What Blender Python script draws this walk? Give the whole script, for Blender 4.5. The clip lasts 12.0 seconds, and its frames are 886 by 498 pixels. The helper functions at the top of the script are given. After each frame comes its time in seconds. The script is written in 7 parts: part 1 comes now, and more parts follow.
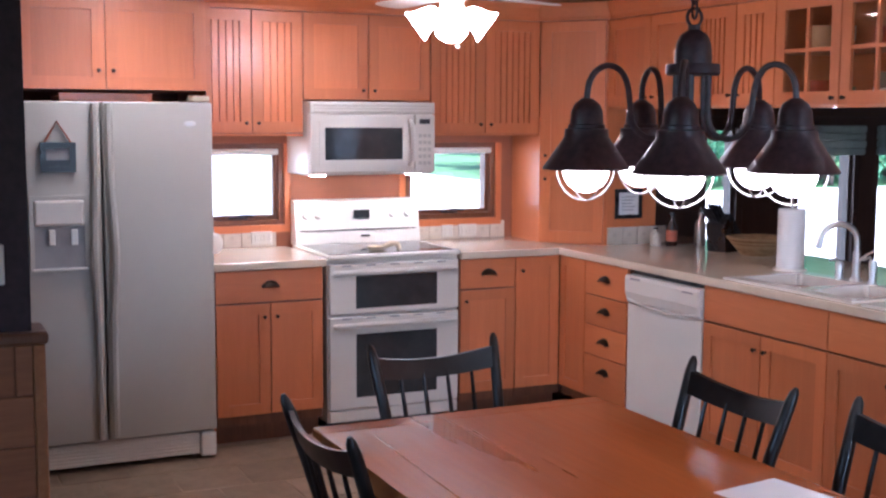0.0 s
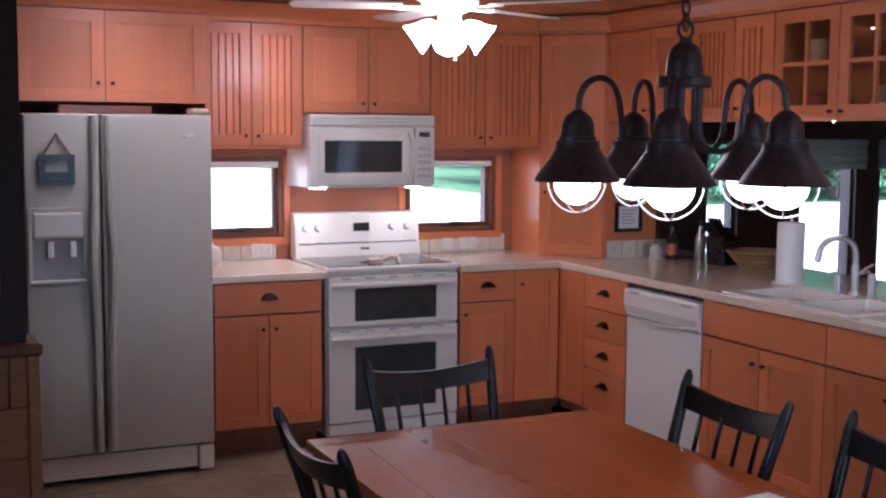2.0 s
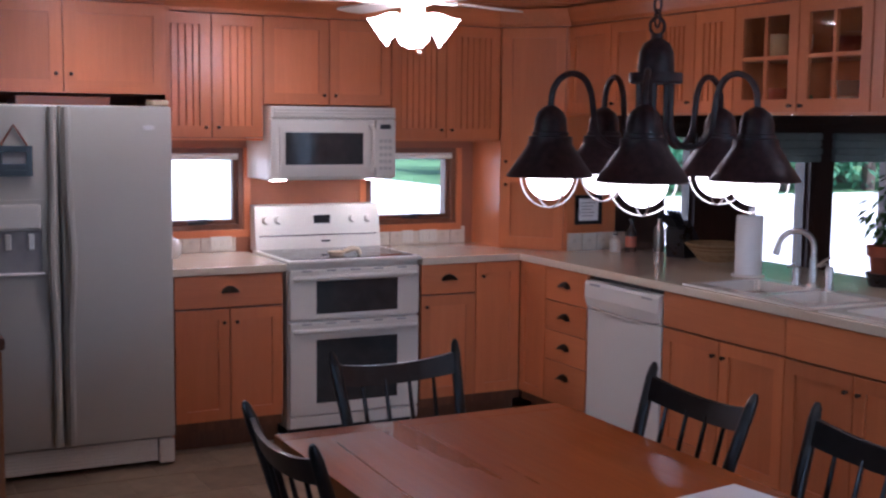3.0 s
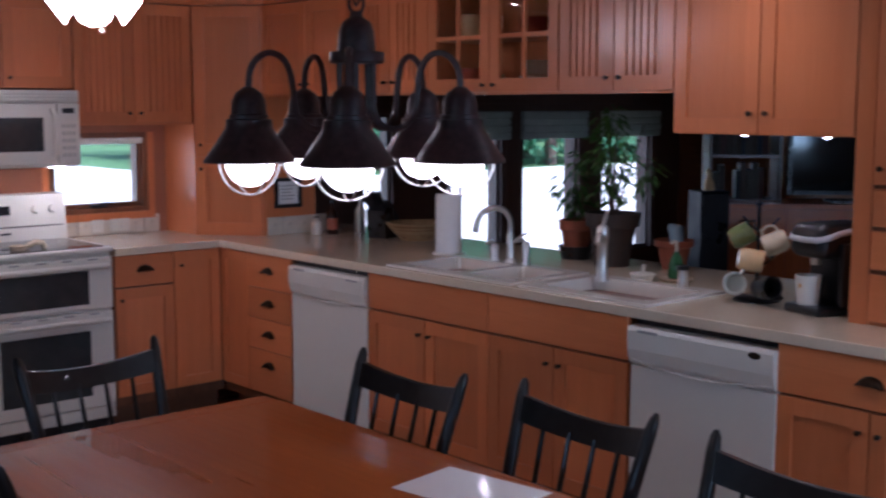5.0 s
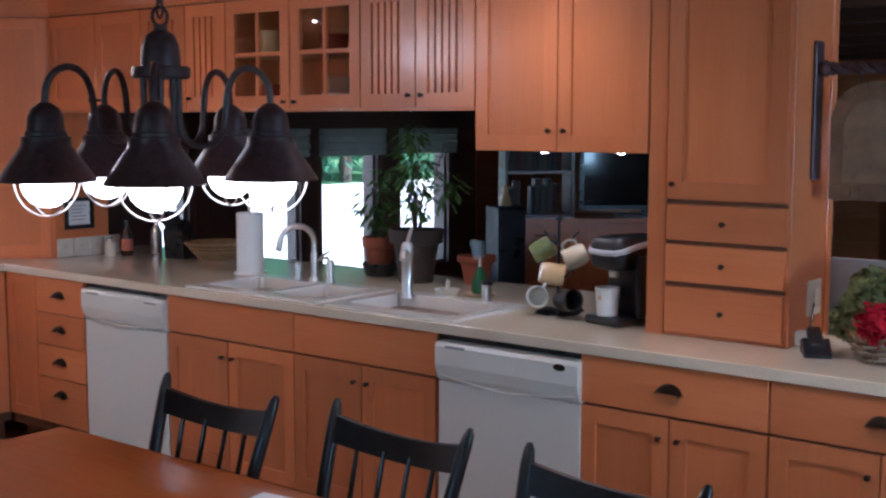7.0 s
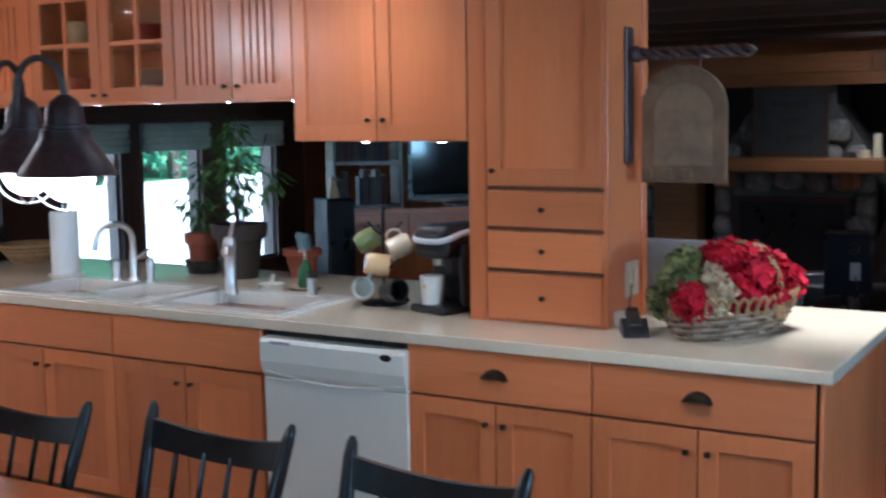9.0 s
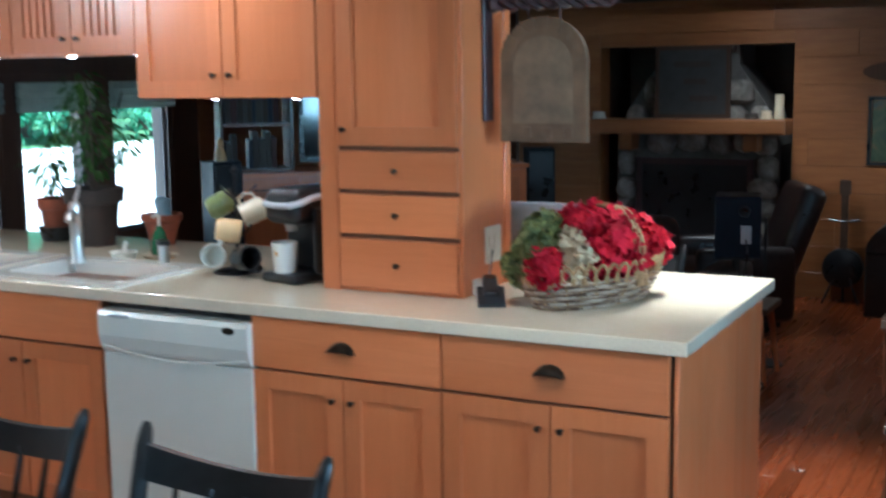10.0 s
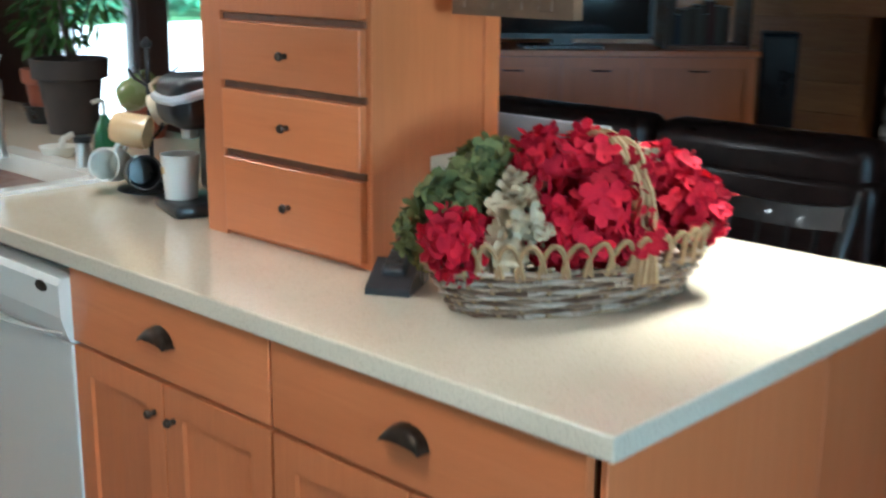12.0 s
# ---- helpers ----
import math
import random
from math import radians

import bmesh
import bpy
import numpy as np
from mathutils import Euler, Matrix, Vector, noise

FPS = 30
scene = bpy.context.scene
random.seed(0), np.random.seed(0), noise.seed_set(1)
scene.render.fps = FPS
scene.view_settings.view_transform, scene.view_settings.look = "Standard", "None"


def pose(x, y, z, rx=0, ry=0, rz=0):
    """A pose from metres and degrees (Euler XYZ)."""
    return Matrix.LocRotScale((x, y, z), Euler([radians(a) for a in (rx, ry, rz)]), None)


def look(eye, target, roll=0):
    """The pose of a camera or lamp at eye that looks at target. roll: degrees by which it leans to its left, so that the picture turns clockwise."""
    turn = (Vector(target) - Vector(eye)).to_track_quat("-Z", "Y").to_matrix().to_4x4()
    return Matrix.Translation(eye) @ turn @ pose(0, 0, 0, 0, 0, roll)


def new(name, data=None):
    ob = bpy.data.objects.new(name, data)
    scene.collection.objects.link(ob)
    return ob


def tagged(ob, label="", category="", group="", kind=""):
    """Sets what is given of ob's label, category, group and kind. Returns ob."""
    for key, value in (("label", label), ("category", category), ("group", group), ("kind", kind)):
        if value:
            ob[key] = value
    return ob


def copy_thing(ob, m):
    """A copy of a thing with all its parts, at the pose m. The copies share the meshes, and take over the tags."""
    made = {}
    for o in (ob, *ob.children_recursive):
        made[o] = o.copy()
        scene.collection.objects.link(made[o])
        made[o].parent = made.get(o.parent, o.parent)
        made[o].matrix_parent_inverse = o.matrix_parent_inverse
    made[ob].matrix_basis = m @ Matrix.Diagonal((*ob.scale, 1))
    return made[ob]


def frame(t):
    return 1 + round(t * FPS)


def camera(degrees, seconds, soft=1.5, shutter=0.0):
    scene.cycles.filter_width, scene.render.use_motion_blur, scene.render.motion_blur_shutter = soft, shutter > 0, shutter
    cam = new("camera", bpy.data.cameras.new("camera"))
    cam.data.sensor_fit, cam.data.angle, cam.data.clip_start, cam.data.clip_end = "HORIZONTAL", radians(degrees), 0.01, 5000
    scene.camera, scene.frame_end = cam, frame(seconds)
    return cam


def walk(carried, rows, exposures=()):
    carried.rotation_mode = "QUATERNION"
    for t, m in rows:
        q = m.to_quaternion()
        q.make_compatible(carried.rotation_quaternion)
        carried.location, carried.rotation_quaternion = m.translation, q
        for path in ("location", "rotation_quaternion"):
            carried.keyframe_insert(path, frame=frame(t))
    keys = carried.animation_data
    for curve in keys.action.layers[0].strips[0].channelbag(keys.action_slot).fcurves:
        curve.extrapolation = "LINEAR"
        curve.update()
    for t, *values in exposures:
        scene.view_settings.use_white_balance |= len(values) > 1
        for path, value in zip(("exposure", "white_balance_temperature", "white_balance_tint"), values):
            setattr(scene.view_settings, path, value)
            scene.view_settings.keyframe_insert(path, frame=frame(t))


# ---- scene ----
cam = camera(41.0, 12.0, soft=2.3, shutter=0.5)
PATH = [
    (0, (0.543, 0.132, 1.606), (1.381, 1.934, 1.385), 0.3),
    (0.5, (0.564, 0.127, 1.617), (1.391, 1.938, 1.424), 0.1),
    (1, (0.541, 0.137, 1.618), (1.371, 1.946, 1.421), 0.3),
    (1.5, (0.551, 0.125, 1.606), (1.386, 1.931, 1.411), 0.4),
    (2, (0.572, 0.122, 1.602), (1.403, 1.93, 1.404), 0.4),
    (2.5, (0.527, 0.126, 1.611), (1.379, 1.924, 1.409), 0.5),
    (4.5, (0.584, 0.217, 1.609), (1.772, 1.807, 1.363), 0.4),
    (5, (0.588, 0.245, 1.613), (1.904, 1.731, 1.371), 0.0),
    (5.5, (0.577, 0.278, 1.607), (1.996, 1.666, 1.363), -0.0),
    (6, (0.575, 0.286, 1.634), (2.051, 1.615, 1.395), -0.5),
    (6.5, (0.583, 0.291, 1.609), (2.099, 1.577, 1.39), -0.1),
    (7, (0.583, 0.294, 1.612), (2.139, 1.533, 1.399), 0.1),
    (9, (0.643, 0.278, 1.603), (2.353, 1.29, 1.375), -0.9),
    (9.5, (0.726, 0.252, 1.585), (2.476, 1.183, 1.316), -1.9),
    (10, (0.984, 0.173, 1.57), (2.741, 1.084, 1.281), -0.8),
    (10.5, (1.326, 0.112, 1.514), (3.1, 0.906, 1.057), -0.1),
    (11, (1.751, 0.12, 1.54), (3.54, 0.918, 1.139), -1.1),
    (11.5, (2.23, 0.121, 1.505), (3.856, 1.185, 1.031), -0.5),
    (12, (2.686, 0.182, 1.483), (4.09, 1.52, 0.993), 0.5),
]
EXPOSURES = [(0.0, 2.19, 5350, 25), (0.6, 1.80, 5350, 26), (1.5, 1.64, 5350, 27), (2.5, 1.42, 5350, 28), (4.5, 0.92, 5250, 27), (5.5, 1.25, 5300, 25), (6.5, 1.57, 5250, 19), (9.0, 2.05, 4850, 4), (10.0, 2.38, 4830, -3), (11.0, 2.48, 4850, -5), (12.0, 2.39, 5100, -5)]
walk(cam, [(t, look(eye, target, roll)) for t, eye, target, roll in PATH], EXPOSURES)

# world and sun
SUN_EL, SUN_AZ = 60.0, 182.0
world = bpy.data.worlds.new("sky")
scene.world = world
world.use_nodes = True
sky = world.node_tree.nodes.new("ShaderNodeTexSky")
sky.sky_type, sky.sun_disc = "NISHITA", False
sky.sun_elevation, sky.sun_rotation = radians(SUN_EL), radians(SUN_AZ)
world.node_tree.links.new(sky.outputs[0], world.node_tree.nodes["Background"].inputs[0])
world.node_tree.nodes["Background"].inputs[1].default_value = 0.15
sun = new("sun", bpy.data.lights.new("sun", "SUN"))
sun.data.energy, sun.data.angle, sun.data.color = 5.0, radians(0.6), (1.0, 0.95, 0.88)
sun_dir = Vector((math.sin(radians(SUN_AZ)) * math.cos(radians(SUN_EL)), math.cos(radians(SUN_AZ)) * math.cos(radians(SUN_EL)), math.sin(radians(SUN_EL))))
sun.matrix_world = look(sun_dir * 40, (0, 0, 0))
SOUTH_SKY, WEST_SKY = 6.0, 1.0
BULB, FAN_BULB, PUCK, SPOT = 2.6, 12.5, 30.0, 37.0


# ---- materials ----
def shader(name, rough=0.5, metal=0.0):
    m = bpy.data.materials.new(name)
    m.use_nodes = True
    b = m.node_tree.nodes["Principled BSDF"]
    b.inputs["Roughness"].default_value, b.inputs["Metallic"].default_value = rough, metal
    return m, m.node_tree.nodes, m.node_tree.links, b


def ramp(nodes, links, fac, stops):
    r = nodes.new("ShaderNodeValToRGB")
    while len(r.color_ramp.elements) < len(stops):
        r.color_ramp.elements.new(0.5)
    for e, (p, c) in zip(r.color_ramp.elements, stops):
        e.position, e.color = p, (*c, 1)
    links.new(fac, r.inputs[0])
    return r


def coords(nodes, links, scale, out="Object"):
    tc, mp = nodes.new("ShaderNodeTexCoord"), nodes.new("ShaderNodeMapping")
    links.new(tc.outputs[out], mp.inputs[0])
    mp.inputs["Scale"].default_value = scale
    return mp.outputs[0]


def tex(nodes, links, vec, scale, detail=4.0, rough=0.55, dist=0.0):
    n = nodes.new("ShaderNodeTexNoise")
    n.inputs["Scale"].default_value, n.inputs["Detail"].default_value = scale, detail
    n.inputs["Roughness"].default_value, n.inputs["Distortion"].default_value = rough, dist
    links.new(vec, n.inputs["Vector"])
    return n.outputs["Fac"]


def mixed(nodes, links, fac, a, b, mode="MIX"):
    m = nodes.new("ShaderNodeMix")
    m.data_type, m.blend_type = "RGBA", mode
    for sock, v in ((0, fac), (6, a), (7, b)):
        if isinstance(v, (float, int)):
            m.inputs[sock].default_value = v
        elif isinstance(v, tuple):
            m.inputs[sock].default_value = (*v, 1)
        else:
            links.new(v, m.inputs[sock])
    return m.outputs[2]


def bump(nodes, links, bsdf, height, strength=0.2, dist=0.002):
    b = nodes.new("ShaderNodeBump")
    b.inputs["Strength"].default_value, b.inputs["Distance"].default_value = strength, dist
    links.new(height, b.inputs["Height"])
    links.new(b.outputs[0], bsdf.inputs["Normal"])


def wood(name, light, dark, grain=(14, 14, 0.9), rough=0.35, vary=0.25, coat=0.4, knots=0.0, polish=0.2):
    """Wood with long grain along the axis whose scale is small."""
    m, n, l, b = shader(name, rough)
    v = coords(n, l, grain)
    fine = tex(n, l, v, 5.0, 6, 0.65, 0.6)
    broad = tex(n, l, v, 0.8, 3, 0.5, 1.2)
    f = n.new("ShaderNodeMath")
    f.operation = "MULTIPLY_ADD"
    l.new(fine, f.inputs[0])
    f.inputs[1].default_value = 0.55
    g = n.new("ShaderNodeMath")
    g.operation = "MULTIPLY"
    l.new(broad, g.inputs[0])
    g.inputs[1].default_value = 0.45
    l.new(g.outputs[0], f.inputs[2])
    col = ramp(n, l, f.outputs[0], [(0.28, dark), (0.5, tuple((a + c) / 2 for a, c in zip(light, dark))), (0.7, light)]).outputs[0]
    info = n.new("ShaderNodeObjectInfo")
    hsv = n.new("ShaderNodeHueSaturation")
    val = n.new("ShaderNodeMath")
    val.operation = "MULTIPLY_ADD"
    l.new(info.outputs["Random"], val.inputs[0])
    val.inputs[1].default_value, val.inputs[2].default_value = vary, 1 - vary / 2
    l.new(val.outputs[0], hsv.inputs["Value"])
    l.new(col, hsv.inputs["Color"])
    col = hsv.outputs[0]
    if knots:
        vo = n.new("ShaderNodeTexVoronoi")
        vo.inputs["Scale"].default_value = 1.0
        l.new(coords(n, l, tuple(2.2 if g > 5 else 1.1 for g in grain)), vo.inputs["Vector"])
        k = ramp(n, l, vo.outputs["Distance"], [(0.03, (1, 1, 1)), (0.09, (0, 0, 0))]).outputs[0]
        kk = n.new("ShaderNodeMath")
        kk.operation = "MULTIPLY"
        l.new(k, kk.inputs[0])
        kk.inputs[1].default_value = knots
        col = mixed(n, l, kk.outputs[0], col, tuple(c * 0.25 for c in dark))
    l.new(col, b.inputs["Base Color"])
    rr = ramp(n, l, broad, [(0.3, (rough * 0.8,) * 3), (0.7, (min(1, rough * 1.35),) * 3)])
    l.new(rr.outputs[0], b.inputs["Roughness"])
    b.inputs["Coat Weight"].default_value, b.inputs["Coat Roughness"].default_value = coat, polish
    bump(n, l, b, fine, 0.12, 0.001)
    if polish < 0.1:
        b.inputs["Specular IOR Level"].default_value = 0.15
    return m


def plain(name, colour, rough=0.5, metal=0.0, vary=0.12, scale=9.0, relief=0.05, coat=0.0, fine=160.0, rvary=0.2):
    """Paint, plastic, metal or stone with a slight unevenness at two scales."""
    m, n, l, b = shader(name, rough, metal)
    v = coords(n, l, (1, 1, 1))
    big = tex(n, l, v, scale, 4)
    small = tex(n, l, v, fine, 2)
    c = ramp(n, l, big, [(0.3, tuple(x * (1 - vary) for x in colour)), (0.7, tuple(min(1, x * (1 + vary)) for x in colour))]).outputs[0]
    l.new(c, b.inputs["Base Color"])
    r = ramp(n, l, big, [(0.25, (max(0.02, rough * (1 - rvary)),) * 3), (0.75, (min(1, rough * (1 + rvary)),) * 3)])
    l.new(r.outputs[0], b.inputs["Roughness"])
    b.inputs["Coat Weight"].default_value = coat
    bump(n, l, b, small, relief, 0.0006)
    return m


def glow(name, colour, strength):
    m, n, l, b = shader(name, 0.4)
    b.inputs["Base Color"].default_value = (0.9, 0.9, 0.88, 1)
    b.inputs["Emission Color"].default_value = (*colour, 1)
    b.inputs["Emission Strength"].default_value = strength
    return m


def pane_glass(name, tint=(0.96, 0.98, 0.97)):
    m = bpy.data.materials.new(name)
    m.use_nodes = True
    n, l = m.node_tree.nodes, m.node_tree.links
    n.remove(n["Principled BSDF"])
    t, g, mx = n.new("ShaderNodeBsdfTransparent"), n.new("ShaderNodeBsdfGlossy"), n.new("ShaderNodeMixShader")
    t.inputs[0].default_value = (*tint, 1)
    g.inputs["Roughness"].default_value = 0.02
    mx.inputs[0].default_value = 0.06
    l.new(t.outputs[0], mx.inputs[1])
    l.new(g.outputs[0], mx.inputs[2])
    l.new(mx.outputs[0], n["Material Output"].inputs[0])
    return m


MAPLE, MAPLE_D = (0.64, 0.206, 0.071), (0.55, 0.164, 0.051)
M_wood = wood("maple_upright", MAPLE, MAPLE_D)
M_woodh = wood("maple_level", MAPLE, MAPLE_D, grain=(0.9, 14, 14))
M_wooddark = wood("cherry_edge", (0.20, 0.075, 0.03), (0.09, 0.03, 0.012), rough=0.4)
M_ceil = wood("ceiling_pine", (0.62, 0.30, 0.12), (0.42, 0.17, 0.06), grain=(0.7, 10, 10), rough=0.22, coat=0.4, knots=0.4)
M_pine = wood("wall_pine", (0.42, 0.17, 0.055), (0.24, 0.08, 0.022), grain=(10, 0.7, 10), rough=0.5, knots=0.7, vary=0.35)
M_pinex = wood("wall_pine_x", (0.34, 0.13, 0.05), (0.18, 0.06, 0.02), grain=(0.7, 10, 10), rough=0.5, knots=0.7, vary=0.35)
M_plank = wood("floor_oak", (0.29, 0.064, 0.016), (0.165, 0.031, 0.008), grain=(0.6, 12, 12), rough=0.27, vary=0.6, coat=0.3)
M_beam = wood("dark_beam", (0.10, 0.05, 0.03), (0.035, 0.018, 0.01), grain=(10, 0.7, 10), rough=0.6)
M_table = wood("table_wood", (0.40, 0.105, 0.020), (0.29, 0.066, 0.011), grain=(12, 0.7, 12), rough=0.3, vary=0.10, coat=1.0, knots=0.5, polish=0.025)
M_oldwood = wood("old_table_wood", (0.10, 0.06, 0.038), (0.05, 0.028, 0.016), grain=(0.7, 12, 12), rough=0.3, coat=0.3)
M_windsor = wood("windsor_wood", (0.13, 0.050, 0.019), (0.055, 0.021, 0.008), rough=0.4, coat=0.1)
M_winframe = wood("window_frame_wood", (0.115, 0.055, 0.036), (0.055, 0.026, 0.017), rough=0.45)
M_white = plain("white_enamel", (0.71, 0.685, 0.61), 0.30, vary=0.012, coat=0.2, relief=0.02, fine=220, scale=2.5, rvary=0.05)
M_fridge = plain("fridge_enamel", (0.50, 0.49, 0.435), 0.42, vary=0.015, relief=0.2, fine=420, scale=2.5, rvary=0.06)
M_greyplastic = plain("grey_plastic", (0.33, 0.33, 0.33), 0.5)
M_black = plain("black_plastic", (0.015, 0.015, 0.017), 0.3, vary=0.3)
M_ovenglass = plain("oven_glass", (0.035, 0.04, 0.042), 0.06, vary=0.2, relief=0.0)
M_cooktop = plain("cooktop_glass", (0.03, 0.03, 0.033), 0.05, vary=0.2, relief=0.0)
M_bronze = plain("dark_bronze", (0.06, 0.042, 0.03), 0.35, 0.85, vary=0.4, scale=40)
M_blackgloss = plain("black_gloss_plastic", (0.006, 0.006, 0.007), 0.33, vary=0.2, relief=0.0)
M_chrome = plain("brushed_nickel", (0.72, 0.70, 0.67), 0.36, 1.0, vary=0.08)
M_chair = plain("black_paint", (0.009, 0.008, 0.0075), 0.34, vary=0.5, scale=25, coat=0.12)
M_iron = plain("iron_black", (0.055, 0.028, 0.03), 0.45, vary=0.4, scale=60, relief=0.4)
M_cream = plain("cream_china", (0.72, 0.60, 0.42), 0.25, coat=0.3)
M_tan = plain("tan_china", (0.66, 0.42, 0.20), 0.25, coat=0.3)
M_green = plain("green_china", (0.20, 0.24, 0.09), 0.28, coat=0.3)
M_paper = plain("white_paper", (0.80, 0.80, 0.78), 0.75, vary=0.03)
M_gloss = plain("laminated_card", (0.78, 0.79, 0.80), 0.08, vary=0.02, relief=0.0)
M_clay = plain("grey_clay", (0.05, 0.037, 0.031), 0.75, vary=0.25, scale=20)
M_redclay = plain("red_clay", (0.28, 0.075, 0.035), 0.7, vary=0.25)
M_soil = plain("soil", (0.03, 0.02, 0.014), 0.95, vary=0.5, scale=60, relief=0.8)
M_leather = plain("brown_leather", (0.022, 0.012, 0.010), 0.33, vary=0.4, scale=18, relief=0.35, fine=90)
M_mortar = plain("mortar", (0.16, 0.145, 0.13), 0.9, vary=0.3)
M_shade = plain("shade_cloth", (0.42, 0.43, 0.38), 0.85, vary=0.12, relief=0.4)
M_screen = plain("dark_screen", (0.008, 0.011, 0.012), 0.07, vary=0.1, relief=0.0)
M_splash = plain("splash_tile", (0.62, 0.55, 0.45), 0.3, vary=0.08, scale=25)
M_wallpaint = plain("clay_wall_paint", (0.32, 0.115, 0.055), 0.7, vary=0.08)
M_darkwall = plain("dark_plaid_paper", (0.035, 0.022, 0.026), 0.75, vary=0.5, scale=30)
M_glass = pane_glass("window_glass")
M_bulb = glow("lamp_globe", (1.0, 0.91, 0.82), BULB)
M_fanbulb = glow("fan_lamp_glass", (1.0, 0.91, 0.83), FAN_BULB)
M_puck = glow("puck_light", (1.0, 0.90, 0.80), PUCK)
M_pucklens = glow("under_cabinet_lens", (1.0, 0.92, 0.84), 42.0)
M_led = glow("blue_led", (0.15, 0.2, 1.0), 6.0)


def speckled(name, base, dots, rough=0.13):
    m, n, l, b = shader(name, rough)
    v = coords(n, l, (1, 1, 1))
    f = tex(n, l, v, 240, 3, 0.7)
    g = tex(n, l, v, 3.0, 3)
    c = ramp(n, l, f, [(0.36, dots), (0.47, base), (0.62, base), (0.72, tuple(min(1, x * 1.15) for x in base))]).outputs[0]
    c = mixed(n, l, 0.12, c, ramp(n, l, g, [(0.3, tuple(x * 0.6 for x in base)), (0.7, (0.9, 0.85, 0.75))]).outputs[0])
    l.new(c, b.inputs["Base Color"])
    b.inputs["Coat Weight"].default_value = 0.4
    b.inputs["Coat Roughness"].default_value = 0.05
    return m


M_counter = speckled("counter_stone", (0.73, 0.61, 0.45), (0.62, 0.50, 0.35))
M_sink = plain("sink_enamel", (0.78, 0.73, 0.64), 0.2, vary=0.03, coat=0.4, relief=0.0)


def cloth_lit(m, share):
    """Lets part of the light through a thin cloth or leaf."""
    n, l = m.node_tree.nodes, m.node_tree.links
    t, mx, b = n.new("ShaderNodeBsdfTranslucent"), n.new("ShaderNodeMixShader"), n["Principled BSDF"]
    src = b.inputs["Base Color"].links[0].from_socket
    l.new(src, t.inputs[0])
    mx.inputs[0].default_value = share
    l.new(b.outputs[0], mx.inputs[1])
    l.new(t.outputs[0], mx.inputs[2])
    l.new(mx.outputs[0], n["Material Output"].inputs[0])


def tile_mat():
    m, n, l, b = shader("floor_tile_clay", 0.42)
    v = coords(n, l, (1, 1, 1), "Object")
    f, g = tex(n, l, v, 9, 5, 0.6, 0.8), tex(n, l, v, 70, 3)
    c = ramp(n, l, f, [(0.3, (0.17, 0.115, 0.07)), (0.55, (0.235, 0.165, 0.10)), (0.75, (0.30, 0.21, 0.13))]).outputs[0]
    info, hsv, val = n.new("ShaderNodeObjectInfo"), n.new("ShaderNodeHueSaturation"), n.new("ShaderNodeMapRange")
    l.new(info.outputs["Random"], val.inputs["Value"])
    val.inputs["To Min"].default_value, val.inputs["To Max"].default_value = 0.82, 1.15
    l.new(val.outputs[0], hsv.inputs["Value"])
    l.new(c, hsv.inputs["Color"])
    l.new(hsv.outputs[0], b.inputs["Base Color"])
    bump(n, l, b, g, 0.25, 0.002)
    return m


def stone_mat():
    m, n, l, b = shader("field_stone", 0.8)
    v = coords(n, l, (1, 1, 1))
    f, g = tex(n, l, v, 11, 6, 0.65, 0.5), tex(n, l, v, 70, 4)
    c = ramp(n, l, f, [(0.3, (0.14, 0.12, 0.10)), (0.55, (0.27, 0.24, 0.21)), (0.75, (0.40, 0.37, 0.33))]).outputs[0]
    info, hsv, val = n.new("ShaderNodeObjectInfo"), n.new("ShaderNodeHueSaturation"), n.new("ShaderNodeMapRange")
    l.new(info.outputs["Random"], val.inputs["Value"])
    val.inputs["To Min"].default_value, val.inputs["To Max"].default_value = 0.65, 1.3
    l.new(val.outputs[0], hsv.inputs["Value"])
    l.new(c, hsv.inputs["Color"])
    l.new(hsv.outputs[0], b.inputs["Base Color"])
    bump(n, l, b, g, 0.6, 0.006)
    return m


def leafy(name, a, c, rough=0.5):
    m, n, l, b = shader(name, rough)
    geo = n.new("ShaderNodeNewGeometry")
    col = ramp(n, l, geo.outputs["Random Per Island"], [(0.0, a), (1.0, c)]).outputs[0]
    v = coords(n, l, (1, 1, 1))
    col = mixed(n, l, 0.25, col, ramp(n, l, tex(n, l, v, 40, 3), [(0.3, tuple(x * 0.5 for x in a)), (0.7, c)]).outputs[0])
    l.new(col, b.inputs["Base Color"])
    b.inputs["Specular IOR Level"].default_value = 0.2
    return m


M_tile, M_stone = tile_mat(), stone_mat()
M_grout = plain("tile_grout", (0.30, 0.24, 0.17), 0.9)
M_leaf = leafy("plant_leaf", (0.025, 0.06, 0.012), (0.07, 0.14, 0.03))
M_treeleaf = leafy("tree_leaf", (0.06, 0.22, 0.12), (0.17, 0.40, 0.24), 0.7)
cloth_lit(M_shade, 0.5)
cloth_lit(M_treeleaf, 0.3)
M_redpetal = leafy("red_petal", (0.20, 0.001, 0.010), (0.74, 0.014, 0.045), 0.75)
M_greenpetal = leafy("green_petal", (0.035, 0.055, 0.022), (0.30, 0.29, 0.10), 0.6)
M_creampetal = leafy("cream_petal", (0.40, 0.27, 0.15), (0.68, 0.58, 0.40), 0.6)
M_wicker = leafy("wicker", (0.24, 0.13, 0.055), (0.46, 0.31, 0.16), 0.55)
M_wickergrey = leafy("grey_wicker", (0.085, 0.042, 0.022), (0.44, 0.34, 0.25), 0.6)
M_bark = plain("bark", (0.09, 0.065, 0.05), 0.9, vary=0.4, scale=12, relief=0.8)
